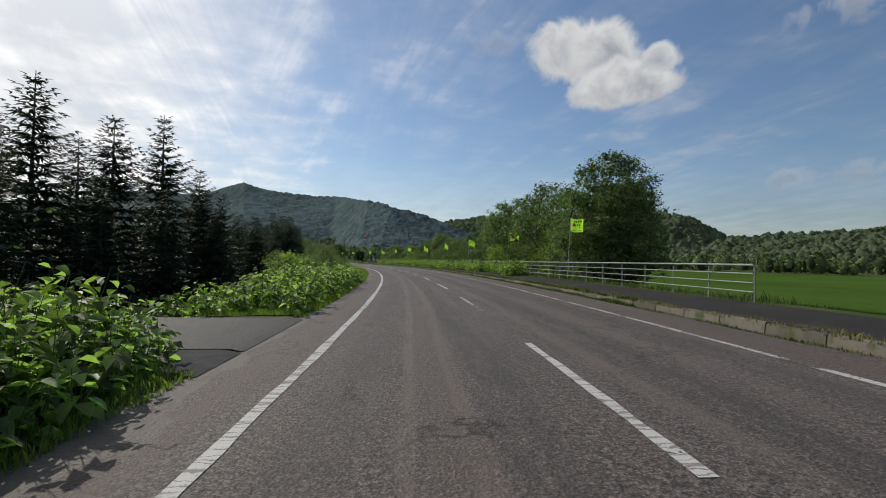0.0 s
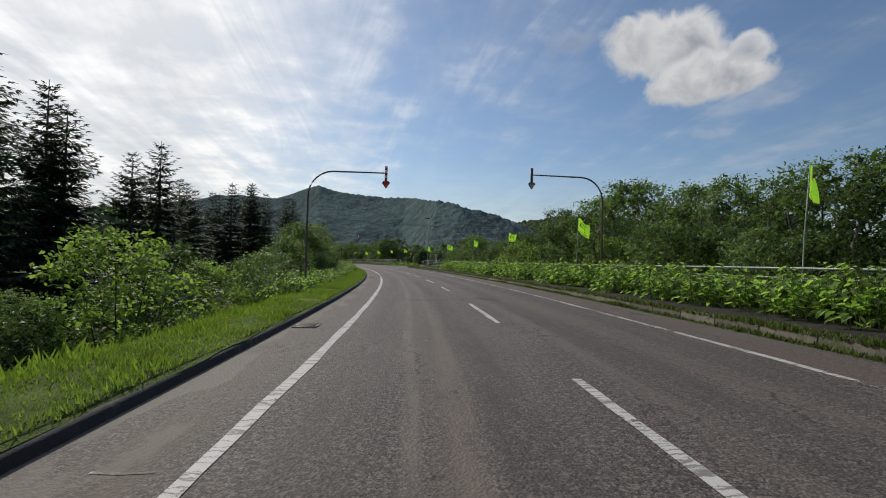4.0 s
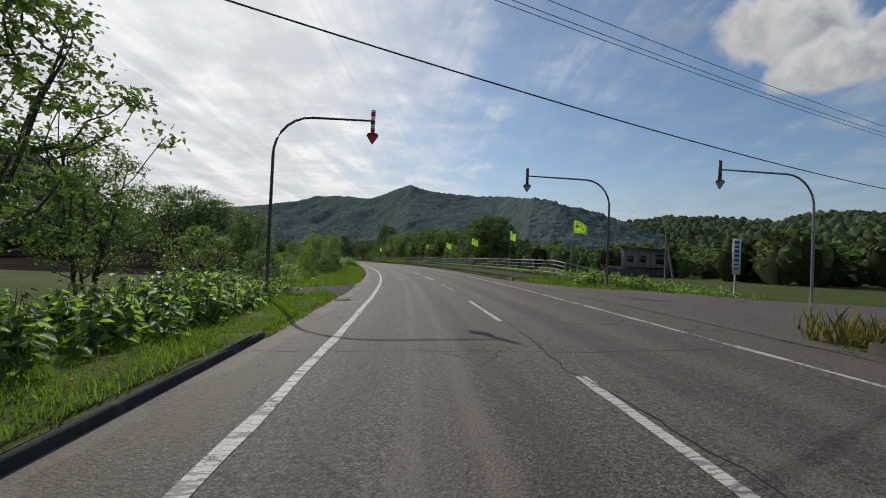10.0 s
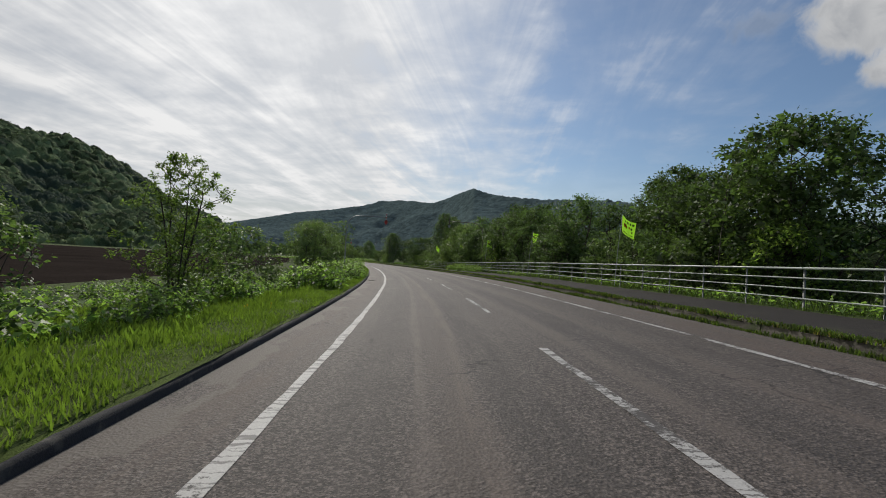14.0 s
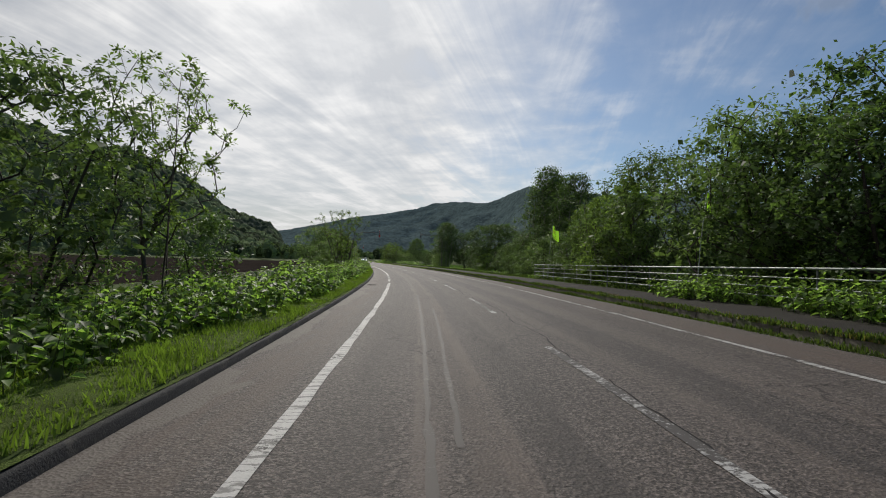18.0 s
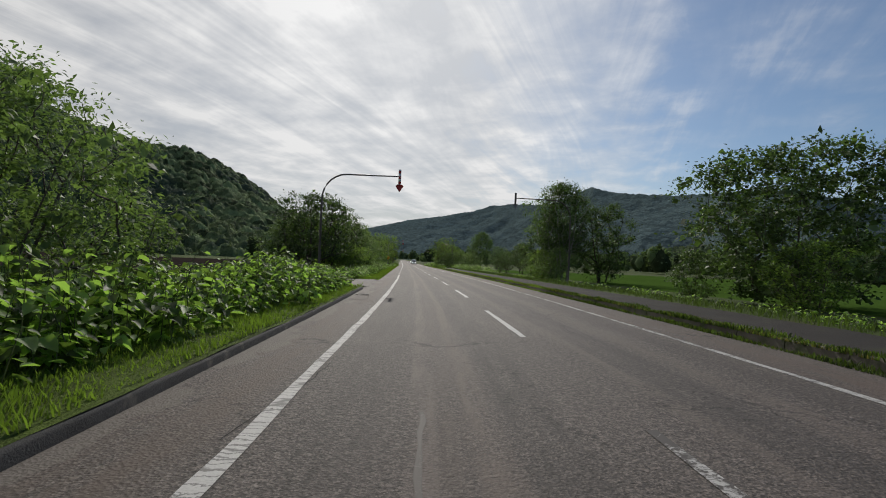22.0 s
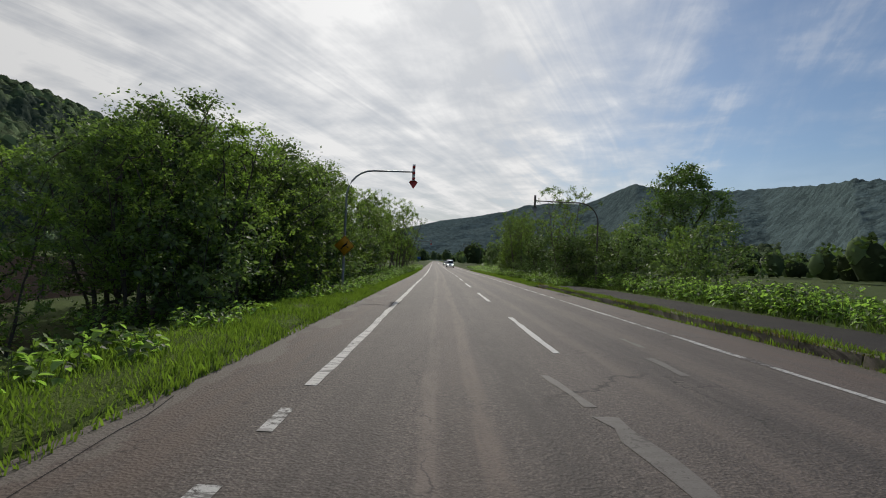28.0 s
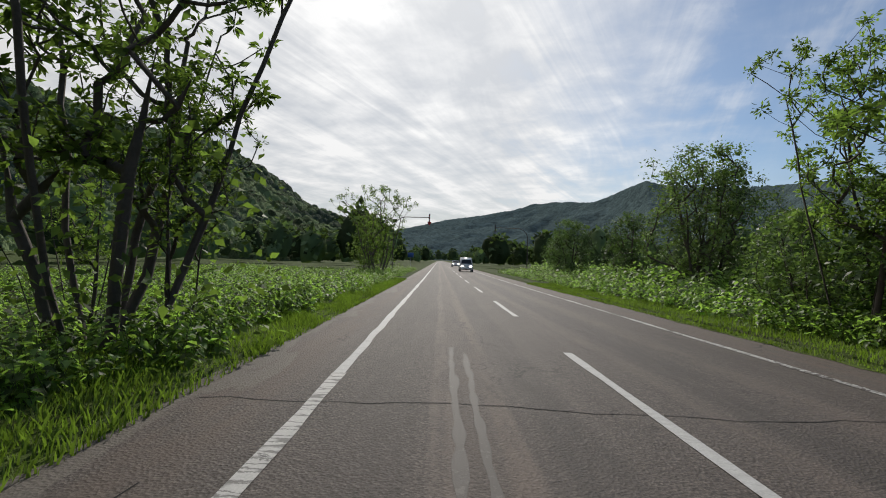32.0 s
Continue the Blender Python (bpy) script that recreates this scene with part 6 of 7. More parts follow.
weeds(412, 500, 8.3, 8.7, 1.9, 0.8, seed=30)
weeds(414, 500, 9.6, 10.0, 2.2, 1.0, seed=130, back=True)
for k, (u, sc) in enumerate(((10.6, 1.1), (12.2, 1.6), (13.8, 1.9), (15.6, 2.0))):
    weeds(440, 500, u - 0.4, u + 0.4, 2.2, sc, seed=31 + k, back=True)
for k in range(11):
    weeds(428 + k, 500, -8.5 - 1.7 * k, -7.8 - 1.7 * k, 2.3, 0.85, seed=140 + k, back=True)
for k in range(5):
    weeds(188 + 2.5 * k, 219, -6.8 - 1.6 * k, -6.2 - 1.6 * k, 2.2, 0.72, k % 2 == 0, seed=160 + k, back=True)
weeds(171, 190, -5.6, -5.0, 1.9, 0.62, True, seed=166, back=True)
weeds(171, 190, -7.6, -7.0, 1.9, 0.8, True, seed=167, back=True)
weeds(171, 190, -9.8, -9.0, 1.9, 0.9, True, seed=168, back=True)
weeds(190, 200, -4.9, -4.5, 1.8, 0.45, True, seed=169, back=True)
weeds(386, 440, -7.6, -6.4, 2.6, 0.8, seed=170, back=True)
weeds(386, 440, -10, -9, 2.8, 0.85, seed=171, back=True)
weeds(340, 386, -8.4, -7.4, 2.8, 0.85, seed=172, back=True)
for k in range(7):
    weeds(128, 162 + k, -18.3 - 2.4 * k, -17.2 - 2.4 * k, 2.6, 0.7, k % 2 == 1, seed=260 + k, back=True)
weeds(130, 160, -12, -11, 2.8, 0.8, seed=173, back=True)
weeds(130, 160, -14.5, -13.5, 2.8, 0.8, seed=174, back=True)
weeds(300, 316, -7.6, -7.0, 2.6, 0.85, seed=32, back=True)
for k, u in enumerate((-4.1, -5.3, -6.6, -8.0)):
    weeds(310.5 + k * 0.6, 320.2, u - 0.2, u + 0.2, 1.5, 1.05, seed=270 + k)
obj("weed_thicket", THICKET.mesh("weed_thicket"), KNOT_LEAF, label="broad-leaved weeds filling the ground behind the verge", category="weeds", kind="stuff")

# ---- grass on the verges ----
GREEN_LAWN = "strip of short bright green grass beside the road"
for k, (a, b) in enumerate(((-2, 5.9), (11.8, 58), (58.1, 152.2), (152.2, 161.2), (170.6, 180), (180, 318), (330, 470))):
    tufts("verge_grass", a, b, lambda s: (-4.5 + 0 * s, (-2.56 if 58 < a < 320 and a not in (152.2, 170.6) else -2.42) + 0 * s), 1150, 0.14 if a >= 330 else 0.115, BLADE, 1 + k, GREEN_LAWN, 0.0085)
tufts("verge_grass", 411, 470, lambda s: (6.25 + 0 * s, 8.6 + 0 * s), 700, 0.11, BLADE, 6, GREEN_LAWN, 0.012)
tufts("long_grass", 160.4, 161.9, lambda s: (-9.5 + 0 * s, -2.75 + 0 * s), 900, 0.2, BLADE, 27, "tufts of grass at the field entrance", 0.013)
tufts("long_grass", 164.6, 171.2, lambda s: (-9.5 + 0 * s, -np.interp(s, [164.2, 165.2, 166.4, 167.7, 168.2], [9, 6.3, 4.6, 3.2, 2.75])), 900, 0.2, BLADE, 28, "tufts of grass at the field entrance", 0.013)
tufts("long_grass", 319.6, 321.2, lambda s: (-9 + 0 * s, -2.7 + 0 * s), 700, 0.18, BLADE, 29, "tufts of grass at the field entrance", 0.013)
tufts("long_grass", 329.2, 330.6, lambda s: (-9 + 0 * s, -2.7 + 0 * s), 700, 0.18, BLADE, 30, "tufts of grass at the field entrance", 0.013)
tufts("long_grass", 170.6, 216, lambda s: (-9.5 + 0 * s, -3.6 + 0 * s), 700, 0.22, BLADE, 7, "long lush grass between the bushes", 0.014)
for a, b in ((12, 160), (171.5, 319)):
    tufts("long_grass", a, b, lambda s: (-5.2 + 0 * s, -4.2 + 0 * s), 60, 0.24, BLADE, 8, "long grass at the foot of the weeds", 0.012)
tufts("long_grass", 162, 172, lambda s: (np.interp(s, [160.5, 162, 163.7, 165.5, 168.5, 171], [24, 13.5, 10, 8.2, 7.2, 6.8]), np.interp(s, [162, 163.7, 165.5, 168.5, 172], [15.5, 12, 10.2, 9.2, 9.4])), 520, 0.26, BLADE, 33, "long grass at the foot of the roadside weeds", 0.013)
# shade behind the fence is put into the colour of these blades
for a, b in ((12, 151), (174, 411)):
    tufts("walkway_grass", a, b, lambda s: (9.15 + 0 * s, 11.4 + 0 * s), 130, 0.22, SHADED_MOSSY_BLADE, 4, "long grass behind the walkway")
for a, b in ((-2, 151), (173.2, 411)):
    tufts("kerb_weeds", a, b, lambda s: (6.56 + 0 * s, 6.95 + 0.25 * np.sin(s * 0.9)), 130, 0.085, DRY_BLADE, 5, "dry grass growing in the kerb joints")
for a, b in ((-2, 151), (173.2, 322)):
    tufts("kerb_weeds", a, b, lambda s: (6.42 + 0 * s, 6.62 + 0.12 * np.sin(s * 0.47) + 0.1 * np.sin(s * 1.3)), 90, 0.075, SHADED_MOSSY_BLADE, 19, "moss and grass along the foot of the kerb")
tufts("kerb_weeds", 174, 322, lambda s: (6.5 + 0 * s, 6.9 + 0.15 * np.sin(s * 0.6)), 150, 0.10, BLADE, 35, "green grass growing over the kerb stones")
tufts("kerb_weeds", 14, 150, lambda s: (6.44 + 0 * s, 6.80 + 0.12 * np.sin(s * 0.71) + 0.1 * np.sin(s * 1.9)), 260, 0.12, SHADED_MOSSY_BLADE, 37, "mossy overgrowth on the kerb stones", 0.018)
tufts("kerb_weeds", 174, 322, lambda s: (6.46 + 0 * s, 6.85 + 0.12 * np.sin(s * 0.83) + 0.1 * np.sin(s * 2.1)), 240, 0.12, SHADED_MOSSY_BLADE, 36, "mossy overgrowth on the kerb stones", 0.02)
tufts("kerb_weeds", 149, 152, lambda s: (6.6 + 0 * s, 8.6 + 0 * s), 330, 0.42, DRY_BLADE, 34, "dry yellow grass at the end of the kerb")
tufts("kerb_weeds", 322, 408, lambda s: (6.5 + 0 * s, 6.95 + 0.12 * np.sin(s * 0.7)), 240, 0.13, BLADE, 9, "grass growing over the kerb stones")

# ---- guard fence: four rails of white pipe on posts ----
FENCE_END = 277.6


def fence(s0, s1, u, label, end=False):
    base = place(s0, u, float(ground_z(s0, u)))
    root = thing("pipe_fence", base, label, "fence", "pipe fences along the walkway")
    inv = np.array(base.inverted())

    def local(p):
        return np.asarray(p) @ inv[:3, :3].T + inv[:3, 3]
    n = max(2, int(round((s1 - s0) / 2.0)) + 1)
    for s in np.linspace(s0, s1, n):
        p = Pile()
        z = float(ground_z(s, u))
        p.tube(local([at(s, u, z - 0.1), at(s, u, z + 1.0)]), 0.023, 6)
        part("post", p.mesh("post"), POST_STEEL, root)
    s = np.linspace(s0, s1, n)
    for h, r in ((1.02, 0.030), (0.78, 0.019), (0.53, 0.019), (0.28, 0.019)):
        p = Pile()
        z = ground_z(s, u + 0 * s) + h
        pts = local(at(s, u - 0.035, z))
        p.tube(pts, r, 6)
        part("rail", p.mesh("rail", True), WHITE_STEEL, root)


s = 12.8
while s < 151:
    fence(s, min(s + 18.0, 152.0), 9.35, "white steel pipe fence with four rails")
    s += 18.02
s = 171.5
while s < 278:
    fence(s, min(s + 16.0, FENCE_END), 9.35, "white steel pipe fence with four rails")
    s += 16.02

def fence_end():
    a, b = (171.5, 9.35), (169.9, 10.9)
    base = place(a[0], a[1], float(ground_z(*a)))
    root = thing("pipe_fence", base, "splayed end of the white pipe fence sloping down", "fence", "pipe fences along the walkway")
    inv = np.array(base.inverted())
    t = np.linspace(0, 1, 4)
    s, u = a[0] + (b[0] - a[0]) * t, a[1] + (b[1] - a[1]) * t
    z = ground_z(*a) - 0.42 * t
    pts = at(s, u, z) @ inv[:3, :3].T + inv[:3, 3]
    for p0 in pts[1:]:
        p = Pile()
        p.tube([p0 - (0, 0, 0.3), p0 + (0, 0, 1.0)], 0.026, 6)
        part("post", p.mesh("post"), WHITE_STEEL, root)
    for h, r in ((1.02, 0.030), (0.78, 0.019), (0.53, 0.019), (0.28, 0.019)):
        p = Pile()
        p.tube(pts + (0, 0, h), r, 6)
        part("rail", p.mesh("rail", True), WHITE_STEEL, root)


fence_end()

# ---- flags on thin poles ----
def flag(s, u, k):
    z = float(ground_z(s, u))
    r = np.random.RandomState(900 + k)
    root = thing("safety_flag", place(s, u, z), "yellow-green printed flag on a thin white pole behind the fence", "flag", "flags along the road")
    lean = r.uniform(0.05, 0.4)
    top = 4.1 - z
    p = Pile()
    p.tube([(0, 0, -0.2), (lean * 0.4, 0.02, top * 0.5), (lean, 0.05, top)], [0.019, 0.017, 0.012], 6)
    part("pole", p.mesh("pole", True), WHITE_STEEL, root)
    turn = r.uniform(-0.6, 1.1)
    d = np.array([math.cos(turn), math.sin(turn), 0])
    w = np.array([-d[1], d[0], 0])
    ii, jj = np.meshgrid(np.linspace(0, 1, 11), np.linspace(0, 1, 7), indexing="ij")

    def cloth(a, b):
        off = (0.11 * np.sin(a * 6.5 + b * 1.6 + k) + 0.05 * np.sin(a * 13 + k)) * a
        sag = (0.12 + 0.3 * ((k * 7) % 5) / 4) * a + 0.05 * np.sin(a * 5 + k)
        return (np.array([lean, 0.05, top - 0.04]) + a[..., None] * d * 0.78 + off[..., None] * w + np.array([0, 0, -1.0]) * (b * 0.78 * (1 - 0.35 * a * ((k * 3) % 4) / 3) + sag)[..., None])
    part("cloth", quad_mesh("cloth", cloth(ii, jj).reshape(-1, 3), grid_quads(11, 7), smooth=True), FLAG, root)
    for a0, a1, b0, b1, ink in ((0.14, 0.38, 0.40, 0.52, FLAG_RED), (0.18, 0.34, 0.32, 0.40, FLAG_RED), (0.17, 0.22, 0.52, 0.57, FLAG_RED), (0.30, 0.35, 0.52, 0.57, FLAG_RED), (0.22, 0.30, 0.12, 0.22, FLAG_INK), (0.36, 0.46, 0.10, 0.24, FLAG_INK), (0.54, 0.64, 0.12, 0.25, FLAG_INK), (0.70, 0.80, 0.13, 0.26, FLAG_INK), (0.46, 0.54, 0.36, 0.50, FLAG_RED), (0.60, 0.70, 0.40, 0.54, FLAG_INK), (0.64, 0.72, 0.62, 0.72, FLAG_INK), (0.12, 0.82, 0.87, 0.91, FLAG_INK)):
        a, b = np.meshgrid(np.linspace(a0, a1, 4), np.linspace(b0, b1, 3), indexing="ij")
        for sgn in (-1, 1):
            part("print", quad_mesh("print", (cloth(a, b) + w * 0.006 * sgn).reshape(-1, 3), grid_quads(4, 3), smooth=True), ink, root)


for k, s in enumerate((28.6, 43, 59.2, 75, 90.5, 105.5, 119.8, 134.6, 149.6, 171.9, 185.3, 200, 215, 229.6, 244.2, 259.1, 276)):
    flag(s, 9.75, k)

# ---- overhanging arrow posts ----
def arrow_post(s, u, reach, tip_z, label, side):
    z = float(ground_z(s, u))
    root = thing("arrow_post", place(s, u, z), label, "road marker", "arrow posts over the road edge")
    top = tip_z - z + 0.74
    p = Pile()
    pts = [(0, 0, -0.3), (0, 0, 1.5), (0, 0, top - 1.3)]
    for a in np.linspace(0.15, 1.57, 7):
        pts.append((side * 1.2 * (1 - math.cos(a)), 0, top - 1.25 + 1.25 * math.sin(a)))
    pts.append((side * (reach - 0.05), 0, top + 0.02))
    p.tube(pts, np.concatenate([[0.060, 0.058, 0.05], np.full(7, 0.042), [0.032]]), 8)
    part("post", p.mesh("post", True), STEEL if tip_z < 4.75 else DARK_STEEL, root)
    p = Pile()
    x = side * reach
    h = tip_z - z
    board = Pile()
    board.box(x - 0.065, -0.02, h + 0.28, x + 0.065, 0.02, h + 1.12)
    back = side < 0
    board = part("board", board.mesh("board"), DARK_STEEL if back else WHITE_SHEET, root, "grey back of the arrow board" if back else "red and white striped board with a down arrow")
    for i in range(0 if back else 3):
        p = Pile()
        p.box(x - 0.068, -0.026, h + 0.38 + i * 0.27, x + 0.068, 0.026, h + 0.51 + i * 0.27)
        part("stripe", p.mesh("stripe"), RED, board)
    p = Pile()
    outline = [(x - 0.20, h + 0.28), (x - 0.13, h + 0.36), (x + 0.13, h + 0.36), (x + 0.20, h + 0.28), (x + 0.02, h), (x - 0.02, h)]
    p.put([(a, y, b) for y in (-0.028, 0.028) for a, b in outline], [(i, (i + 1) % 6, 6 + (i + 1) % 6, 6 + i) for i in range(6)] + [(0, 1, 2, 3), (0, 3, 4, 5), (6, 7, 8, 9), (6, 9, 10, 11)])
    part("arrow_head", p.mesh("arrow_head"), STEEL if back else RED, board)


LEFT_ARROW = "curved steel post with a red and white down arrow"
for s, u, x, z in ((88.0, -4.9, -1.12, 4.95), (160.0, -4.6, -1.45, 5.05), (241.4, -4.95, -1.14, 4.72), (321.4, -4.9, -1.09, 4.81), (401.6, -4.35, -1.28, 4.72), (481.6, -4.6, -1.2, 4.8)):
    arrow_post(s, u, x - u, z, LEFT_ARROW, 1)
for s, u, x, z in ((88.6, 10.4, 6.5, 5.3), (166.6, 9.6, 5.5, 4.75), (247.5, 10.2, 6.23, 5.25), (330.1, 10.6, 6.70, 5.23), (410.3, 10.2, 6.1, 4.78), (491, 10.0, 6.2, 4.78), (162, 16, 12.0, 4.6), (156.4, 20.4, 16.9, 4.7)):
    arrow_post(s, u, u - x, z, "curved steel post with a grey-backed down arrow", -1)


# ---- street lamp, line poles, wires ----
def street_lamp(s, u, top):
    z = float(ground_z(s, u))
    root = thing("street_lamp", place(s, u, z), "tall grey steel street lamp at the side road", "street lamp")
    h = top - z
    p = Pile()
    p.tube([(0, 0, -0.3), (0, 0, 1.2), (0.03, 0, h * 0.5), (0.08, 0, h - 0.12)], [0.095, 0.085, 0.065, 0.042], 8)
    part("pole", p.mesh("pole", True), STEEL, root)
    p = Pile()
    p.tube([(0, 0, 0), (0, 0, 0.05)], 0.19, 8)
    part("base_plate", p.mesh("base_plate"), STEEL, root)
    p = Pile()
    p.tube([(0.16, 0, h - 0.05), (0.05, 0, h + 0.02), (-0.35, 0, h), (-0.62, 0, h - 0.04), (-0.70, 0, h - 0.06)], [0.05, 0.12, 0.14, 0.10, 0.04], 8)
    head = part("lamp_head", p.mesh("lamp_head", True), DARK_STEEL, root, "flat grey lamp head")
    p = Pile()
    p.box(-0.6, -0.09, h - 0.15, -0.12, 0.09, h - 0.10)
    part("diffuser", p.mesh("diffuser"), LAMP_GLASS, head)


street_lamp(153, 10.7, 9.36)


def line_pole(s, u, top, arms, strut, label):
    z = float(ground_z(s, u))
    root = thing("line_pole", place(s, u, z), label, "utility pole", "line poles")
    h = top - z
    p = Pile()
    p.tube([(0, 0, -0.4), (0, 0, h * 0.5), (0, 0, h)], [0.16, 0.135, 0.11], 8)
    part("pole", p.mesh("pole", True), WOOD_POLE, root)
    if strut:
        p = Pile()
        p.tube([(strut, 0.2, -0.4), (0.05, 0, h * 0.93)], [0.15, 0.11], 8)
        part("strut", p.mesh("strut", True), WOOD_POLE, root)
    for k in range(arms):
        p = Pile()
        p.box(-0.05, -0.75, h - 0.35 - 0.6 * k, 0.05, 0.75, h - 0.25 - 0.6 * k, bevel=0.01)
        arm = part("cross_arm", p.mesh("cross_arm"), DARK_STEEL, root)
        for y in (-0.65, 0.0, 0.65):
            q = Pile()
            q.tube([(0, y, h - 0.26 - 0.6 * k), (0, y, h - 0.18 - 0.6 * k), (0, y, h - 0.06 - 0.6 * k)], [0.03, 0.055, 0.025], 6)
            part("insulator", q.mesh("insulator", True), WHITE_SHEET, arm)
    p = Pile()
    p.tube([(0.30, 0.1, h - 1.7), (0.30, 0.1, h - 0.95)], 0.2, 8)
    if arms:
        part("transformer", p.mesh("transformer", True), STEEL, root)


line_pole(146.9, -16.6, 8.75, 2, 5.4, "weathered line pole with a raking strut beside the trees")
line_pole(170.1, 31.9, 9.7, 1, 2.6, "line pole with cross arm and transformer beyond the side road")
line_pole(206, 40, 6.2, 0, 1.6, "slim bare pole with a stay near the house")


def wire(a, b, sag, r=0.012):
    t = np.linspace(0, 1, 25)
    a, b = np.array(a), np.array(b)
    pts = a + (b - a) * t[:, None] - np.array([0, 0, 1.0]) * (4 * sag * t * (1 - t))[:, None]
    p = Pile()
    p.tube(pts, r, 4)
    root = obj("overhead_wire", p.mesh("overhead_wire", True), DARK_STEEL, label="thin black overhead wire crossing the road", category="wire", group="overhead wires")
    return root


pl, pr = at(146.7, -16.6), at(170.1, 31.9)
for dz, dy, sag in ((8.65, -0.6, 0.5), (8.6, 0.0, 0.55), (8.65, 0.6, 0.5), (7.0, 0.1, 0.75)):
    wire((pl[0], pl[1] + dy, dz), (pr[0], pr[1] + dy, dz + (0.8 if dz > 8 else -0.6)), sag, 0.012 if dz > 8 else 0.022)
pf = at(146.7, -80)
for dz, dy in ((8.65, -0.6), (8.6, 0.0), (8.65, 0.6), (7.0, 0.1)):
    wire((pf[0], pf[1] + dy, dz + 0.4), (pl[0], pl[1] + dy, dz), 0.8)
pe = at(190, 110)
for dz, dy in ((9.4, -0.6), (9.4, 0.0), (9.4, 0.6)):
    wire((pr[0], pr[1] + dy, dz), (pe[0], pe[1] + dy, dz - 0.5), 1.0)
lt = at(153, 10.7)
wire((lt[0] + 0.05, lt[1], 7.2), (pr[0], pr[1], 9.0), 0.3)

# ---- house beyond the second fence ----
def house():
    s, u = 229.6, 56.7
    z = float(ground_z(s, u)) - 0.3
    root = thing("house", place(s, u, z, -40), "pale two-storey house with a dark shed in front", "house")

    def boxed(name, b, mat, parent, label="", bevel=0.0):
        p = Pile()
        p.box(*b, bevel=bevel)
        return part(name, p.mesh(name), mat, parent, label)
    wall = boxed("wall", (-5.4, -4, 0, 3.2, 4, 5.6), WALL_PALE, root, "pale grey clad wall")
    p = Pile()
    p.put([(-6.0, -4.6, 6.25), (3.9, -4.6, 5.35), (3.9, 4.6, 5.35), (-6.0, 4.6, 6.25), (-6.0, -4.6, 6.45), (3.9, -4.6, 5.55), (3.9, 4.6, 5.55), (-6.0, 4.6, 6.45)],
          [(3, 2, 1, 0), (4, 5, 6, 7), (0, 1, 5, 4), (1, 2, 6, 5), (2, 3, 7, 6), (3, 0, 4, 7)])
    part("roof", p.mesh("roof"), ROOF, root, "dark single-pitch metal roof")
    p = Pile()
    p.put([(-5.4, -4, 5.6), (3.2, -4, 5.38), (3.2, 4, 5.38), (-5.4, 4, 5.6), (-5.4, -4, 6.2), (3.2, -4, 5.4), (3.2, 4, 5.4), (-5.4, 4, 6.2)],
          [(3, 2, 1, 0), (4, 5, 6, 7), (0, 1, 5, 4), (1, 2, 6, 5), (2, 3, 7, 6), (3, 0, 4, 7)])
    part("gable", p.mesh("gable"), WALL_PALE, root)
    for x, w, zz, hh in ((0.9, 1.7, 3.0, 1.7), (-4.3, 1.0, 3.2, 1.1), (-1.9, 1.0, 3.2, 1.2)):
        fr = boxed("window", (x - 0.06, -4.07, zz - 0.06, x + w + 0.06, -4.0, zz + hh + 0.06), WALL_DARK, root, "dark framed window")
        boxed("pane", (x, -4.09, zz, x + w / 2 - 0.03, -4.075, zz + hh), GLASS_DARK, fr)
        boxed("pane", (x + w / 2 + 0.03, -4.09, zz, x + w, -4.075, zz + hh), GLASS_DARK, fr)
    for k in range(8):
        boxed("wall_panel", (-5.35 + k * 1.08, -4.03, 0.05, -5.35 + k * 1.08 + 1.05, -4.004, 5.55), WALL_PALE, wall)
    shed = boxed("shed", (-8.2, -8.2, 0, 2.6, -4.2, 2.1), WALL_DARK, root, "dark blue-grey lean-to shed")
    boxed("shed_roof", (-8.6, -8.6, 2.12, 3.0, -4.15, 2.24), ROOF, shed)
    boxed("shed_door", (-7.5, -8.26, 0.1, -5.6, -8.21, 1.9), ROOF, shed)
    boxed("chimney", (-3.9, -1.0, 5.9, -3.3, -0.4, 7.0), WALL_DARK, root)


house()

# ---- signs ----
def sign_plate(root, x, y, z, w, h, mat, name="plate"):
    p = Pile()
    p.box(x - w / 2, y - 0.012, z - h / 2, x + w / 2, y + 0.012, z + h / 2)
    return part(name, p.mesh(name), mat, root)


def side_sign(s, u):
    z = float(ground_z(s, u))
    root = thing("direction_sign", place(s, u, z), "tall narrow white sign with blue lettering on a post", "road sign")
    p = Pile()
    p.tube([(0, 0, -0.2), (0, 0, 3.6)], 0.04, 8)
    part("post", p.mesh("post"), STEEL, root)
    plate = sign_plate(root, 0, -0.07, 2.7, 0.42, 1.7, WHITE_SHEET)
    for k, hh in enumerate((0.16, 0.14, 0.16, 0.14, 0.15, 0.06, 0.06)):
        b = Pile()
        zz = 3.38 - 0.21 * k
        b.box(-0.12, -0.09, zz - hh / 2, 0.12, -0.083, zz + hh / 2)
        part("lettering", b.mesh("lettering"), BLUE_PRINT, plate)


side_sign(165.8, 15.6)


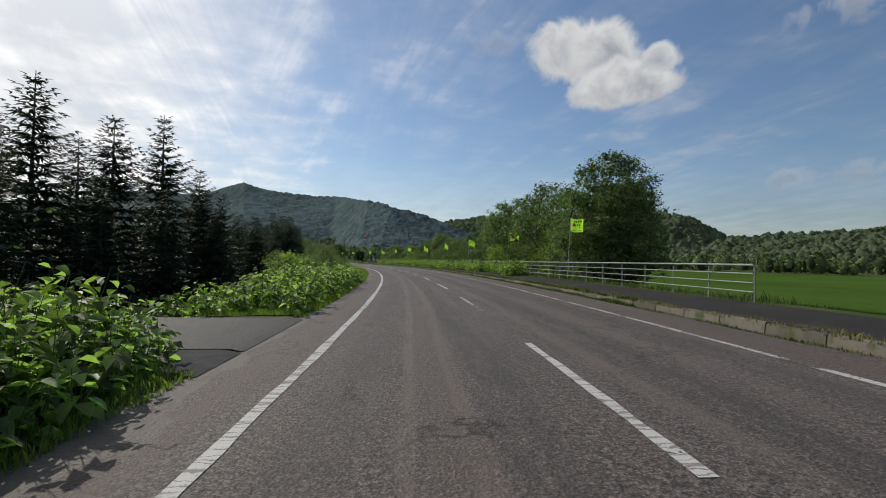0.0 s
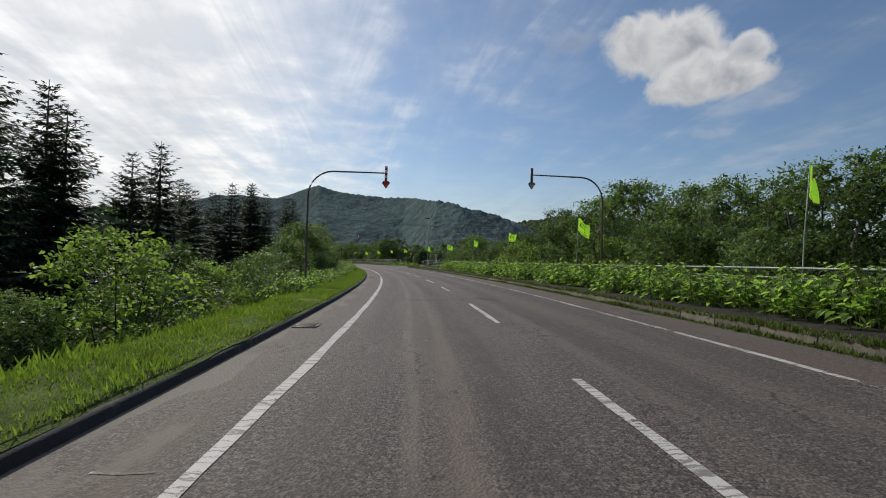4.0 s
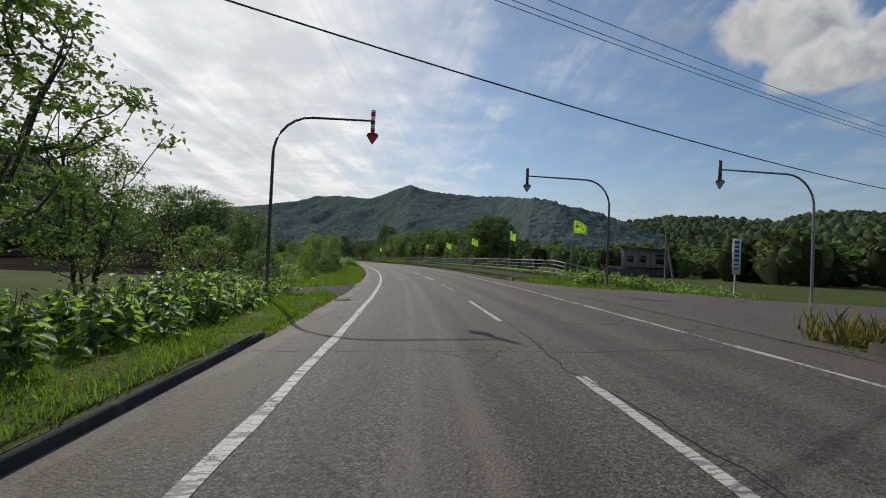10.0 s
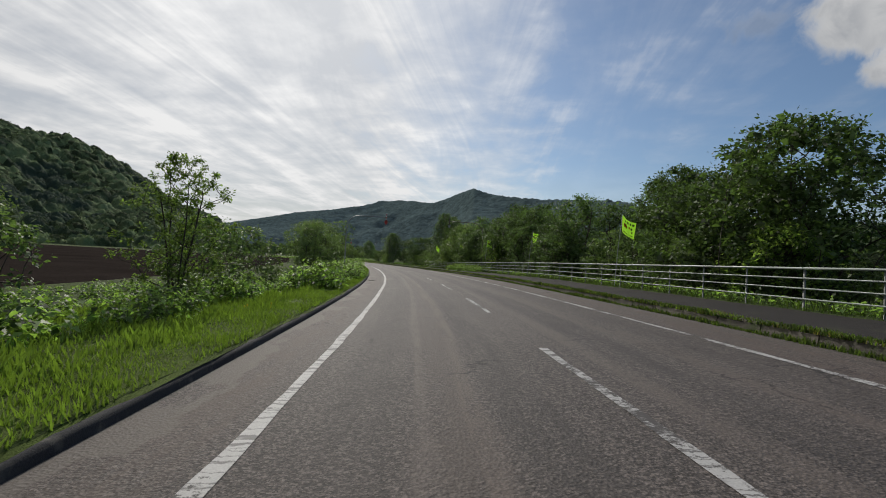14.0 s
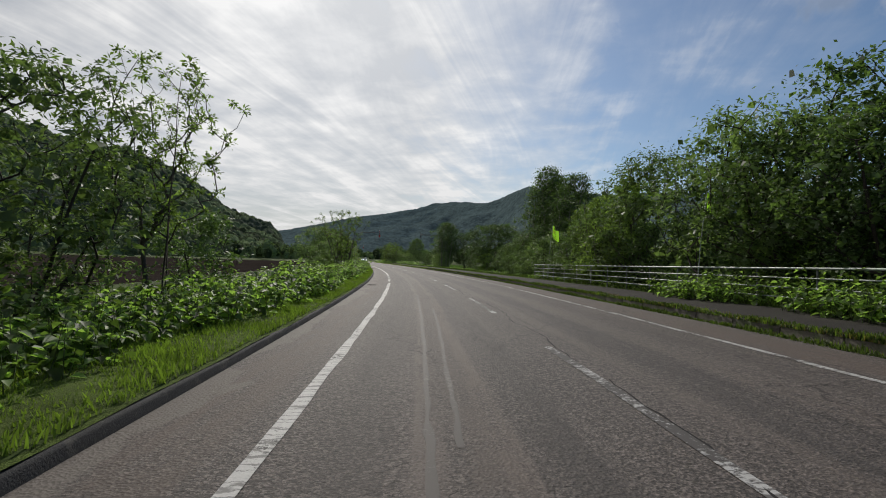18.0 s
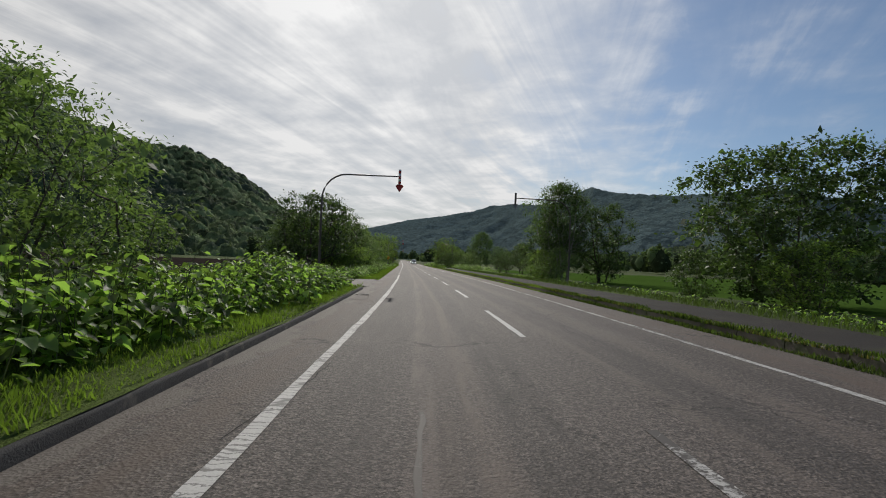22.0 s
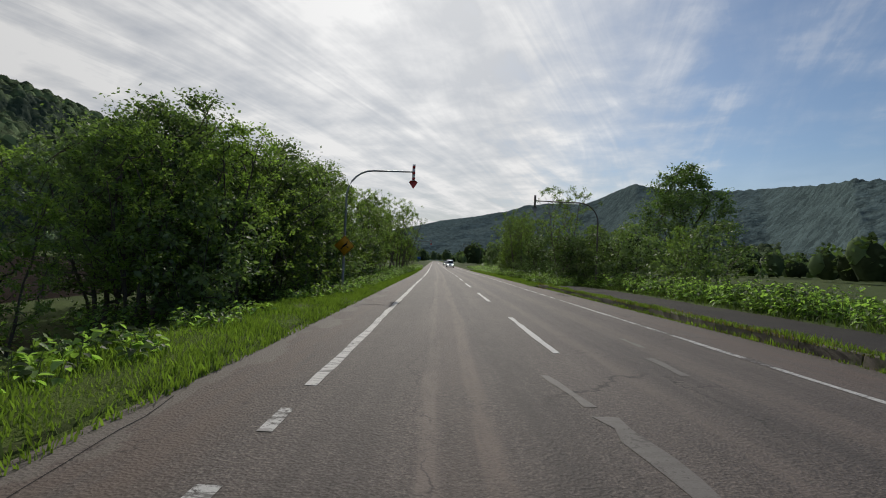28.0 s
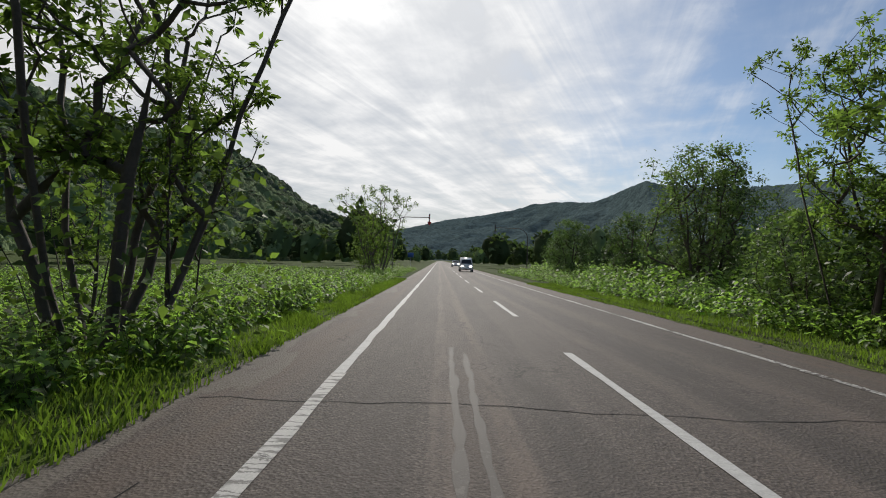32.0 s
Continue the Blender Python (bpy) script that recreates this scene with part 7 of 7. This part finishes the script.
def warning_sign(s, u):
    z = float(ground_z(s, u))
    root = thing("warning_sign", place(s, u, z), "yellow diamond warning sign fixed to the arrow post", "road sign")
    m = pose(0.02, -0.09, 1.92 - z, 0, 45, 0)
    for name, r, y, mat in (("rim", 0.335, 0.0, YELLOW), ("border", 0.318, -0.012, BLACK), ("plate", 0.302, -0.024, YELLOW)):
        p = Pile()
        p.box(-r, y - 0.01, -r, r, y + 0.01, r, m, bevel=0.0)
        plate = part(name, p.mesh(name), mat, root)
    for x0, z0, x1, z1, w in ((-0.16, -0.17, -0.02, 0.0, 0.035), (-0.05, -0.03, 0.12, 0.10, 0.06), (0.09, 0.08, 0.13, 0.22, 0.028), (0.10, -0.02, 0.19, -0.10, 0.028)):
        p = Pile()
        p.tube([(x0 + 0.02, -0.126, 1.92 - z + z0), (x1 + 0.02, -0.126, 1.92 - z + z1)], w * 0.75, 5)
        part("symbol", p.mesh("symbol"), BLACK, plate)


warning_sign(401.55, -4.33)


def info_sign(s, u):
    z = float(ground_z(s, u))
    root = thing("info_sign", place(s, u, z), "small blue sign on a grey post far ahead", "road sign")
    p = Pile()
    p.tube([(0, 0, -0.2), (0, 0, 2.6)], 0.035, 6)
    part("post", p.mesh("post"), STEEL, root)
    sign_plate(root, 0, -0.06, 2.2, 0.9, 0.7, BLUE_PRINT)


info_sign(508, -4.4)

# ---- drains and road patches ----
DRAIN = material("drain_iron", (0.15, 0.13, 0.115), 0.7, 0.3, vary=0.3, scale=6, fine=40, bump=0.3)
for s in (40.8, 73.6, 103.7, 159.9, 194.2, 224.7, 269, 315.5):
    root = thing("drain_grate", place(s, -2.12, float(road_z(s, -2.12)) + 0.004), "rusty slotted drain grate at the kerb", "drain", "drain grates")
    for x0, x1, y0, y1 in ((-0.24, 0.24, -0.33, -0.29), (-0.24, 0.24, 0.29, 0.33), (-0.24, -0.2, -0.29, 0.29), (0.2, 0.24, -0.29, 0.29)):
        p = Pile()
        p.box(x0, y0, 0, x1, y1, 0.016)
        part("frame", p.mesh("frame"), DRAIN, root)
    # a flat black sheet stands in for the darkness below the bars
    p = Pile()
    p.box(-0.2, -0.29, 0, 0.2, 0.29, 0.003)
    part("pit", p.mesh("pit"), BLACK, root)
    bar = Pile()
    bar.box(-0.2, -0.012, 0.004, 0.2, 0.012, 0.014)
    bar = bar.mesh("bar")
    for k in range(14):
        o = part("bar", bar, DRAIN, root)
        o.location = (0, -0.27 + k * 0.0415, 0)


# tar seams across and along the road
TAR = material("tar_seam", (0.016, 0.014, 0.013), 0.95, vary=0.3, scale=4, fine=40, bump=0.1)
PALE_PATCH = paint_material("pale_scuff", (0.17, 0.155, 0.14), (0.080, 0.069, 0.062), 0.62, 0.3)


def seam(s0, u0, s1, u1, w, seed, mat=TAR, lift=0.003, name="tar_seam", wander=0.55):
    n = max(3, int(math.hypot(s1 - s0, u1 - u0) / 0.25))
    t = np.linspace(0, 1, n)
    r = np.random.RandomState(seed)
    s, u = s0 + (s1 - s0) * t, u0 + (u1 - u0) * t
    across = abs(u1 - u0) > abs(s1 - s0)
    walk_on = np.cumsum(r.normal(0, 0.03, n))
    jig = (walk_on - np.linspace(0, walk_on[-1], n)) * (1.6 if across else wander) + r.normal(0, 0.008, n)
    ww = w * r.uniform(0.4, 1.1, n)
    if across:
        A, B = at(s + jig - ww / 2, u, road_z(s, u) + lift), at(s + jig + ww / 2, u, road_z(s, u) + lift)
        uv = np.stack([np.stack([u, s], -1), np.stack([u, s + w], -1)], 1)
    else:
        A, B = at(s, u + jig - ww / 2, road_z(s, u) + lift), at(s, u + jig + ww / 2, road_z(s, u) + lift)
        uv = np.stack([np.stack([u, s], -1), np.stack([u + w, s], -1)], 1)
    me = quad_mesh(name, np.stack([A, B], 1).reshape(-1, 3), grid_quads(n, 2), uv.reshape(-1, 2))
    part(name, me, mat, road)


for k, s in enumerate((22, 84, 118, 151, 163, 238, 270.6, 291, 326, 341.7, 359, 438.8)):
    seam(s, -2.3, s + 0.15, 6.3, 0.022, 400 + k)
for k, (a, b, u) in enumerate(((140, 160, 2.05), (229, 234.6, 1.96), (229, 234.6, 1.84), (235, 248, 2.0), (249, 261, 2.06), (262.4, 272, 2.0), (275, 279, 2.04), (286, 291, 2.0), (330, 334, 2.05), (347, 352, 2.12), (398, 402, 2.2), (262, 285, 5.4))):
    seam(a, u, b, u + 0.05, 0.026, 430 + k, wander=0.9)
DUST_LINE = paint_material("dust_line", (0.165, 0.146, 0.130), (0.080, 0.069, 0.062), 0.47, 0.3)
for k, (a, u, b, v, w) in enumerate(((222, -0.07, 236, 0.05, 0.12), (225, 0.46, 232, 0.53, 0.12), (238, -0.05, 262, 0.05, 0.11), (246, 0.2, 256, 0.36, 0.09), (266, -0.03, 287, 0.04, 0.10), (278.6, 0.45, 281.5, 0.43, 0.13), (286, 0.06, 294, 0.32, 0.09), (297, -0.05, 301, 0.0, 0.07),
                                     (423, -0.30, 428.5, -0.24, 0.10), (430, -0.25, 436, -0.05, 0.07), (436.5, 0.06, 442, 0.1, 0.14), (437, 0.26, 441.5, 0.30, 0.12), (174, 0.14, 186, 0.10, 0.30))):
    seam(a, u, b, v, w * 0.8, 470 + k, DUST_LINE, 0.0035, "dust_line", 0.12)
for k, (a, u, b, v, w) in enumerate(((381.0, 1.72, 383.2, 1.60, 0.26), (383.5, 1.55, 384.8, 1.38, 0.16), (385.1, 3.28, 386.3, 3.32, 0.14), (387.3, 3.63, 388.3, 3.64, 0.12))):
    seam(a, u, b, v, w, 450 + k, PALE_PATCH, 0.0045, "pale_scuff", 0.3)
# short cracks over the left shoulder and lane
rs = np.random.RandomState(77)
for k in range(22):
    a, u = rs.uniform(20, 436), rs.choice([rs.uniform(-2.3, -1.4), rs.uniform(-2.3, -1.4), rs.uniform(-1.0, 6.0)])
    b = a + rs.uniform(0.8, 3.0)
    seam(a, u, b, u + rs.uniform(-0.5, 0.5), 0.014, 600 + k)
# short white survey ticks beside the edge line
for k, s in enumerate((66.5, 103.8, 106.0, 136.2, 159.2, 160.4, 193.0, 223.6, 224.3)):
    seam(s, -1.95, s, -1.55, 0.05, 500 + k, PAINT_WORN, 0.004, "survey_tick")

# flakes of old paint on the lane, and dandelions in the verge
rs = np.random.RandomState(91)
flakes = Pile()
for k in range(13):
    s, u = rs.uniform(184.5, 188), rs.uniform(-1.1, -0.4)
    a, b = rs.uniform(0.02, 0.06), rs.uniform(0.015, 0.045)
    z = float(road_z(s, u)) + 0.007
    flakes.put([at(s - b, u - a, z), at(s - b * 0.4, u + a, z), at(s + b, u + a * 0.6, z), at(s + b * 0.5, u - a * 0.8, z)], [(0, 1, 2, 3)])
tagged(part("paint_flakes", flakes.mesh("paint_flakes"), PAINT_FRESH, road, "loose flakes of white road paint"), kind="stuff")
petals = Pile()
for k in range(90):
    s, u = rs.choice([rs.uniform(140, 160), rs.uniform(185, 320), rs.uniform(60, 140)]), rs.uniform(-4.3, -2.9)
    x, y, _ = at(s, u)
    z = float(ground_z(s, u))
    h = rs.uniform(0.10, 0.22)
    petals.tube([(x, y, z), (x + 0.02, y, z + h)], [0.004, 0.003], 3, False)
    petals.tube([(x + 0.02, y, z + h - 0.008), (x + 0.02, y, z + h), (x + 0.02, y, z + h + 0.012)], [0.004, 0.024, 0.016], 6)
obj("dandelions", petals.mesh("dandelions"), material("dandelion_yellow", (0.62, 0.42, 0.02), 0.7, vary=0.2, scale=4, fine=40, bump=0, coords="Position", translucent=0.3), label="small yellow dandelions scattered in the verge grass", category="flowers", kind="stuff")

# ---- oncoming vehicles, far along the road ----
def car_body(root, prof, half, mat, name="body"):
    """A body from a side outline (y along, z up), narrowed towards the roof."""
    pts = np.array(prof, float)
    n = len(pts)
    top = pts[:, 1].max()
    w = half * (1 - 0.16 * np.clip((pts[:, 1] - 0.9) / (top - 0.9 + 1e-6), 0, 1))
    L = np.stack([-w, pts[:, 0], pts[:, 1]], -1)
    R = np.stack([w, pts[:, 0], pts[:, 1]], -1)
    C = [(-w.max() * 0.98, pts[:, 0].mean(), 0.8), (w.max() * 0.98, pts[:, 0].mean(), 0.8)]
    v = np.concatenate([L, R, C])
    q = [(i, (i + 1) % n, n + (i + 1) % n, n + i) for i in range(n)]
    for i in range(0, n, 2):
        q += [(2 * n, (i + 2) % n, (i + 1) % n, i), (2 * n + 1, n + i, n + (i + 1) % n, n + (i + 2) % n)]
    return part(name, quad_mesh(name, v, q), mat, root)


def vehicle(s, u, label, category, tall, length, half, kind):
    root = thing(kind, place(s, u, float(road_z(s, u)) + max(0, s - 470) * 0.004, 180), label, category)
    L = length / 2
    if tall > 1.7:
        prof = [(-L, 0.35), (-L, 1.0), (-L + 0.12, tall - 0.12), (-L + 0.4, tall), (L - 1.3, tall), (L - 0.75, tall - 0.35), (L - 0.25, 1.05), (L, 0.9), (L, 0.4), (L - 0.2, 0.28)]
    else:
        prof = [(-L, 0.4), (-L, 0.95), (-L + 0.35, 1.0), (-L + 0.8, tall - 0.05), (0.3, tall), (L - 1.6, tall - 0.12), (L - 1.0, 0.98), (L, 0.82), (L, 0.4), (L - 0.2, 0.28)]
    body = car_body(root, prof, half, CAR_WHITE)
    p = Pile()
    y0, z0, y1, z1 = (L - 0.30, 1.10, L - 0.78, tall - 0.30) if tall > 1.7 else (L - 1.02, 1.0, L - 1.56, tall - 0.14)
    p.put([(-half * 0.86, y0 + 0.03, z0), (half * 0.86, y0 + 0.03, z0), (half * 0.76, y1 + 0.04, z1), (-half * 0.76, y1 + 0.04, z1)], [(0, 1, 2, 3)])
    part("windscreen", p.mesh("windscreen"), GLASS_DARK, root)
    for sx in (-1, 1):
        p = Pile()
        p.box(sx * half * 0.98 - 0.02, -L + 0.6, 1.08, sx * half * 0.98 + 0.02 - sx * 0.03, L - 1.2, tall - 0.35)
        part("side_window", p.mesh("side_window"), GLASS_DARK, root)
        p = Pile()
        p.box(sx * half * 0.70 - 0.16, L - 0.02, 0.66, sx * half * 0.70 + 0.16, L + 0.02, 0.84, bevel=0.015)
        part("headlight", p.mesh("headlight"), HEADLIGHT, root, "lit headlight")
        for y in (L - 0.8, -L + 0.8):
            p = Pile()
            p.tube([(sx * half - 0.12, y, 0.31), (sx * half + 0.06, y, 0.31)], 0.31, 8)
            tyre = part("wheel", p.mesh("wheel", True), RUBBER, root)
            p = Pile()
            p.tube([(sx * half + sx * 0.03 + 0.02, y, 0.31), (sx * half + sx * 0.03 + 0.05, y, 0.31)], 0.18, 8)
            part("rim", p.mesh("rim"), STEEL, tyre)
    p = Pile()
    p.box(-half * 0.9, L - 0.01, 0.36, half * 0.9, L + 0.05, 0.56, bevel=0.02)
    part("bumper", p.mesh("bumper"), CAR_WHITE, root)
    sign_plate(root, 0, L + 0.065, 0.46, 0.33, 0.16, WHITE_SHEET, "number_plate")


def lit_material():
    m = bpy.data.materials.new("lit_headlight")
    m.use_nodes = True
    add = nodes_of(m.node_tree)
    e = add("ShaderNodeEmission", {"Color": (1, 0.96, 0.88, 1), "Strength": 6.0})
    add("ShaderNodeOutputMaterial", {"Surface": e.outputs[0]})
    return m


HEADLIGHT = lit_material()
vehicle(503, 3.6, "white van coming the other way with its headlights on", "van", 1.95, 4.2, 0.84, "van")
vehicle(545, 3.6, "small white car following the van", "car", 1.5, 3.9, 0.8, "car")
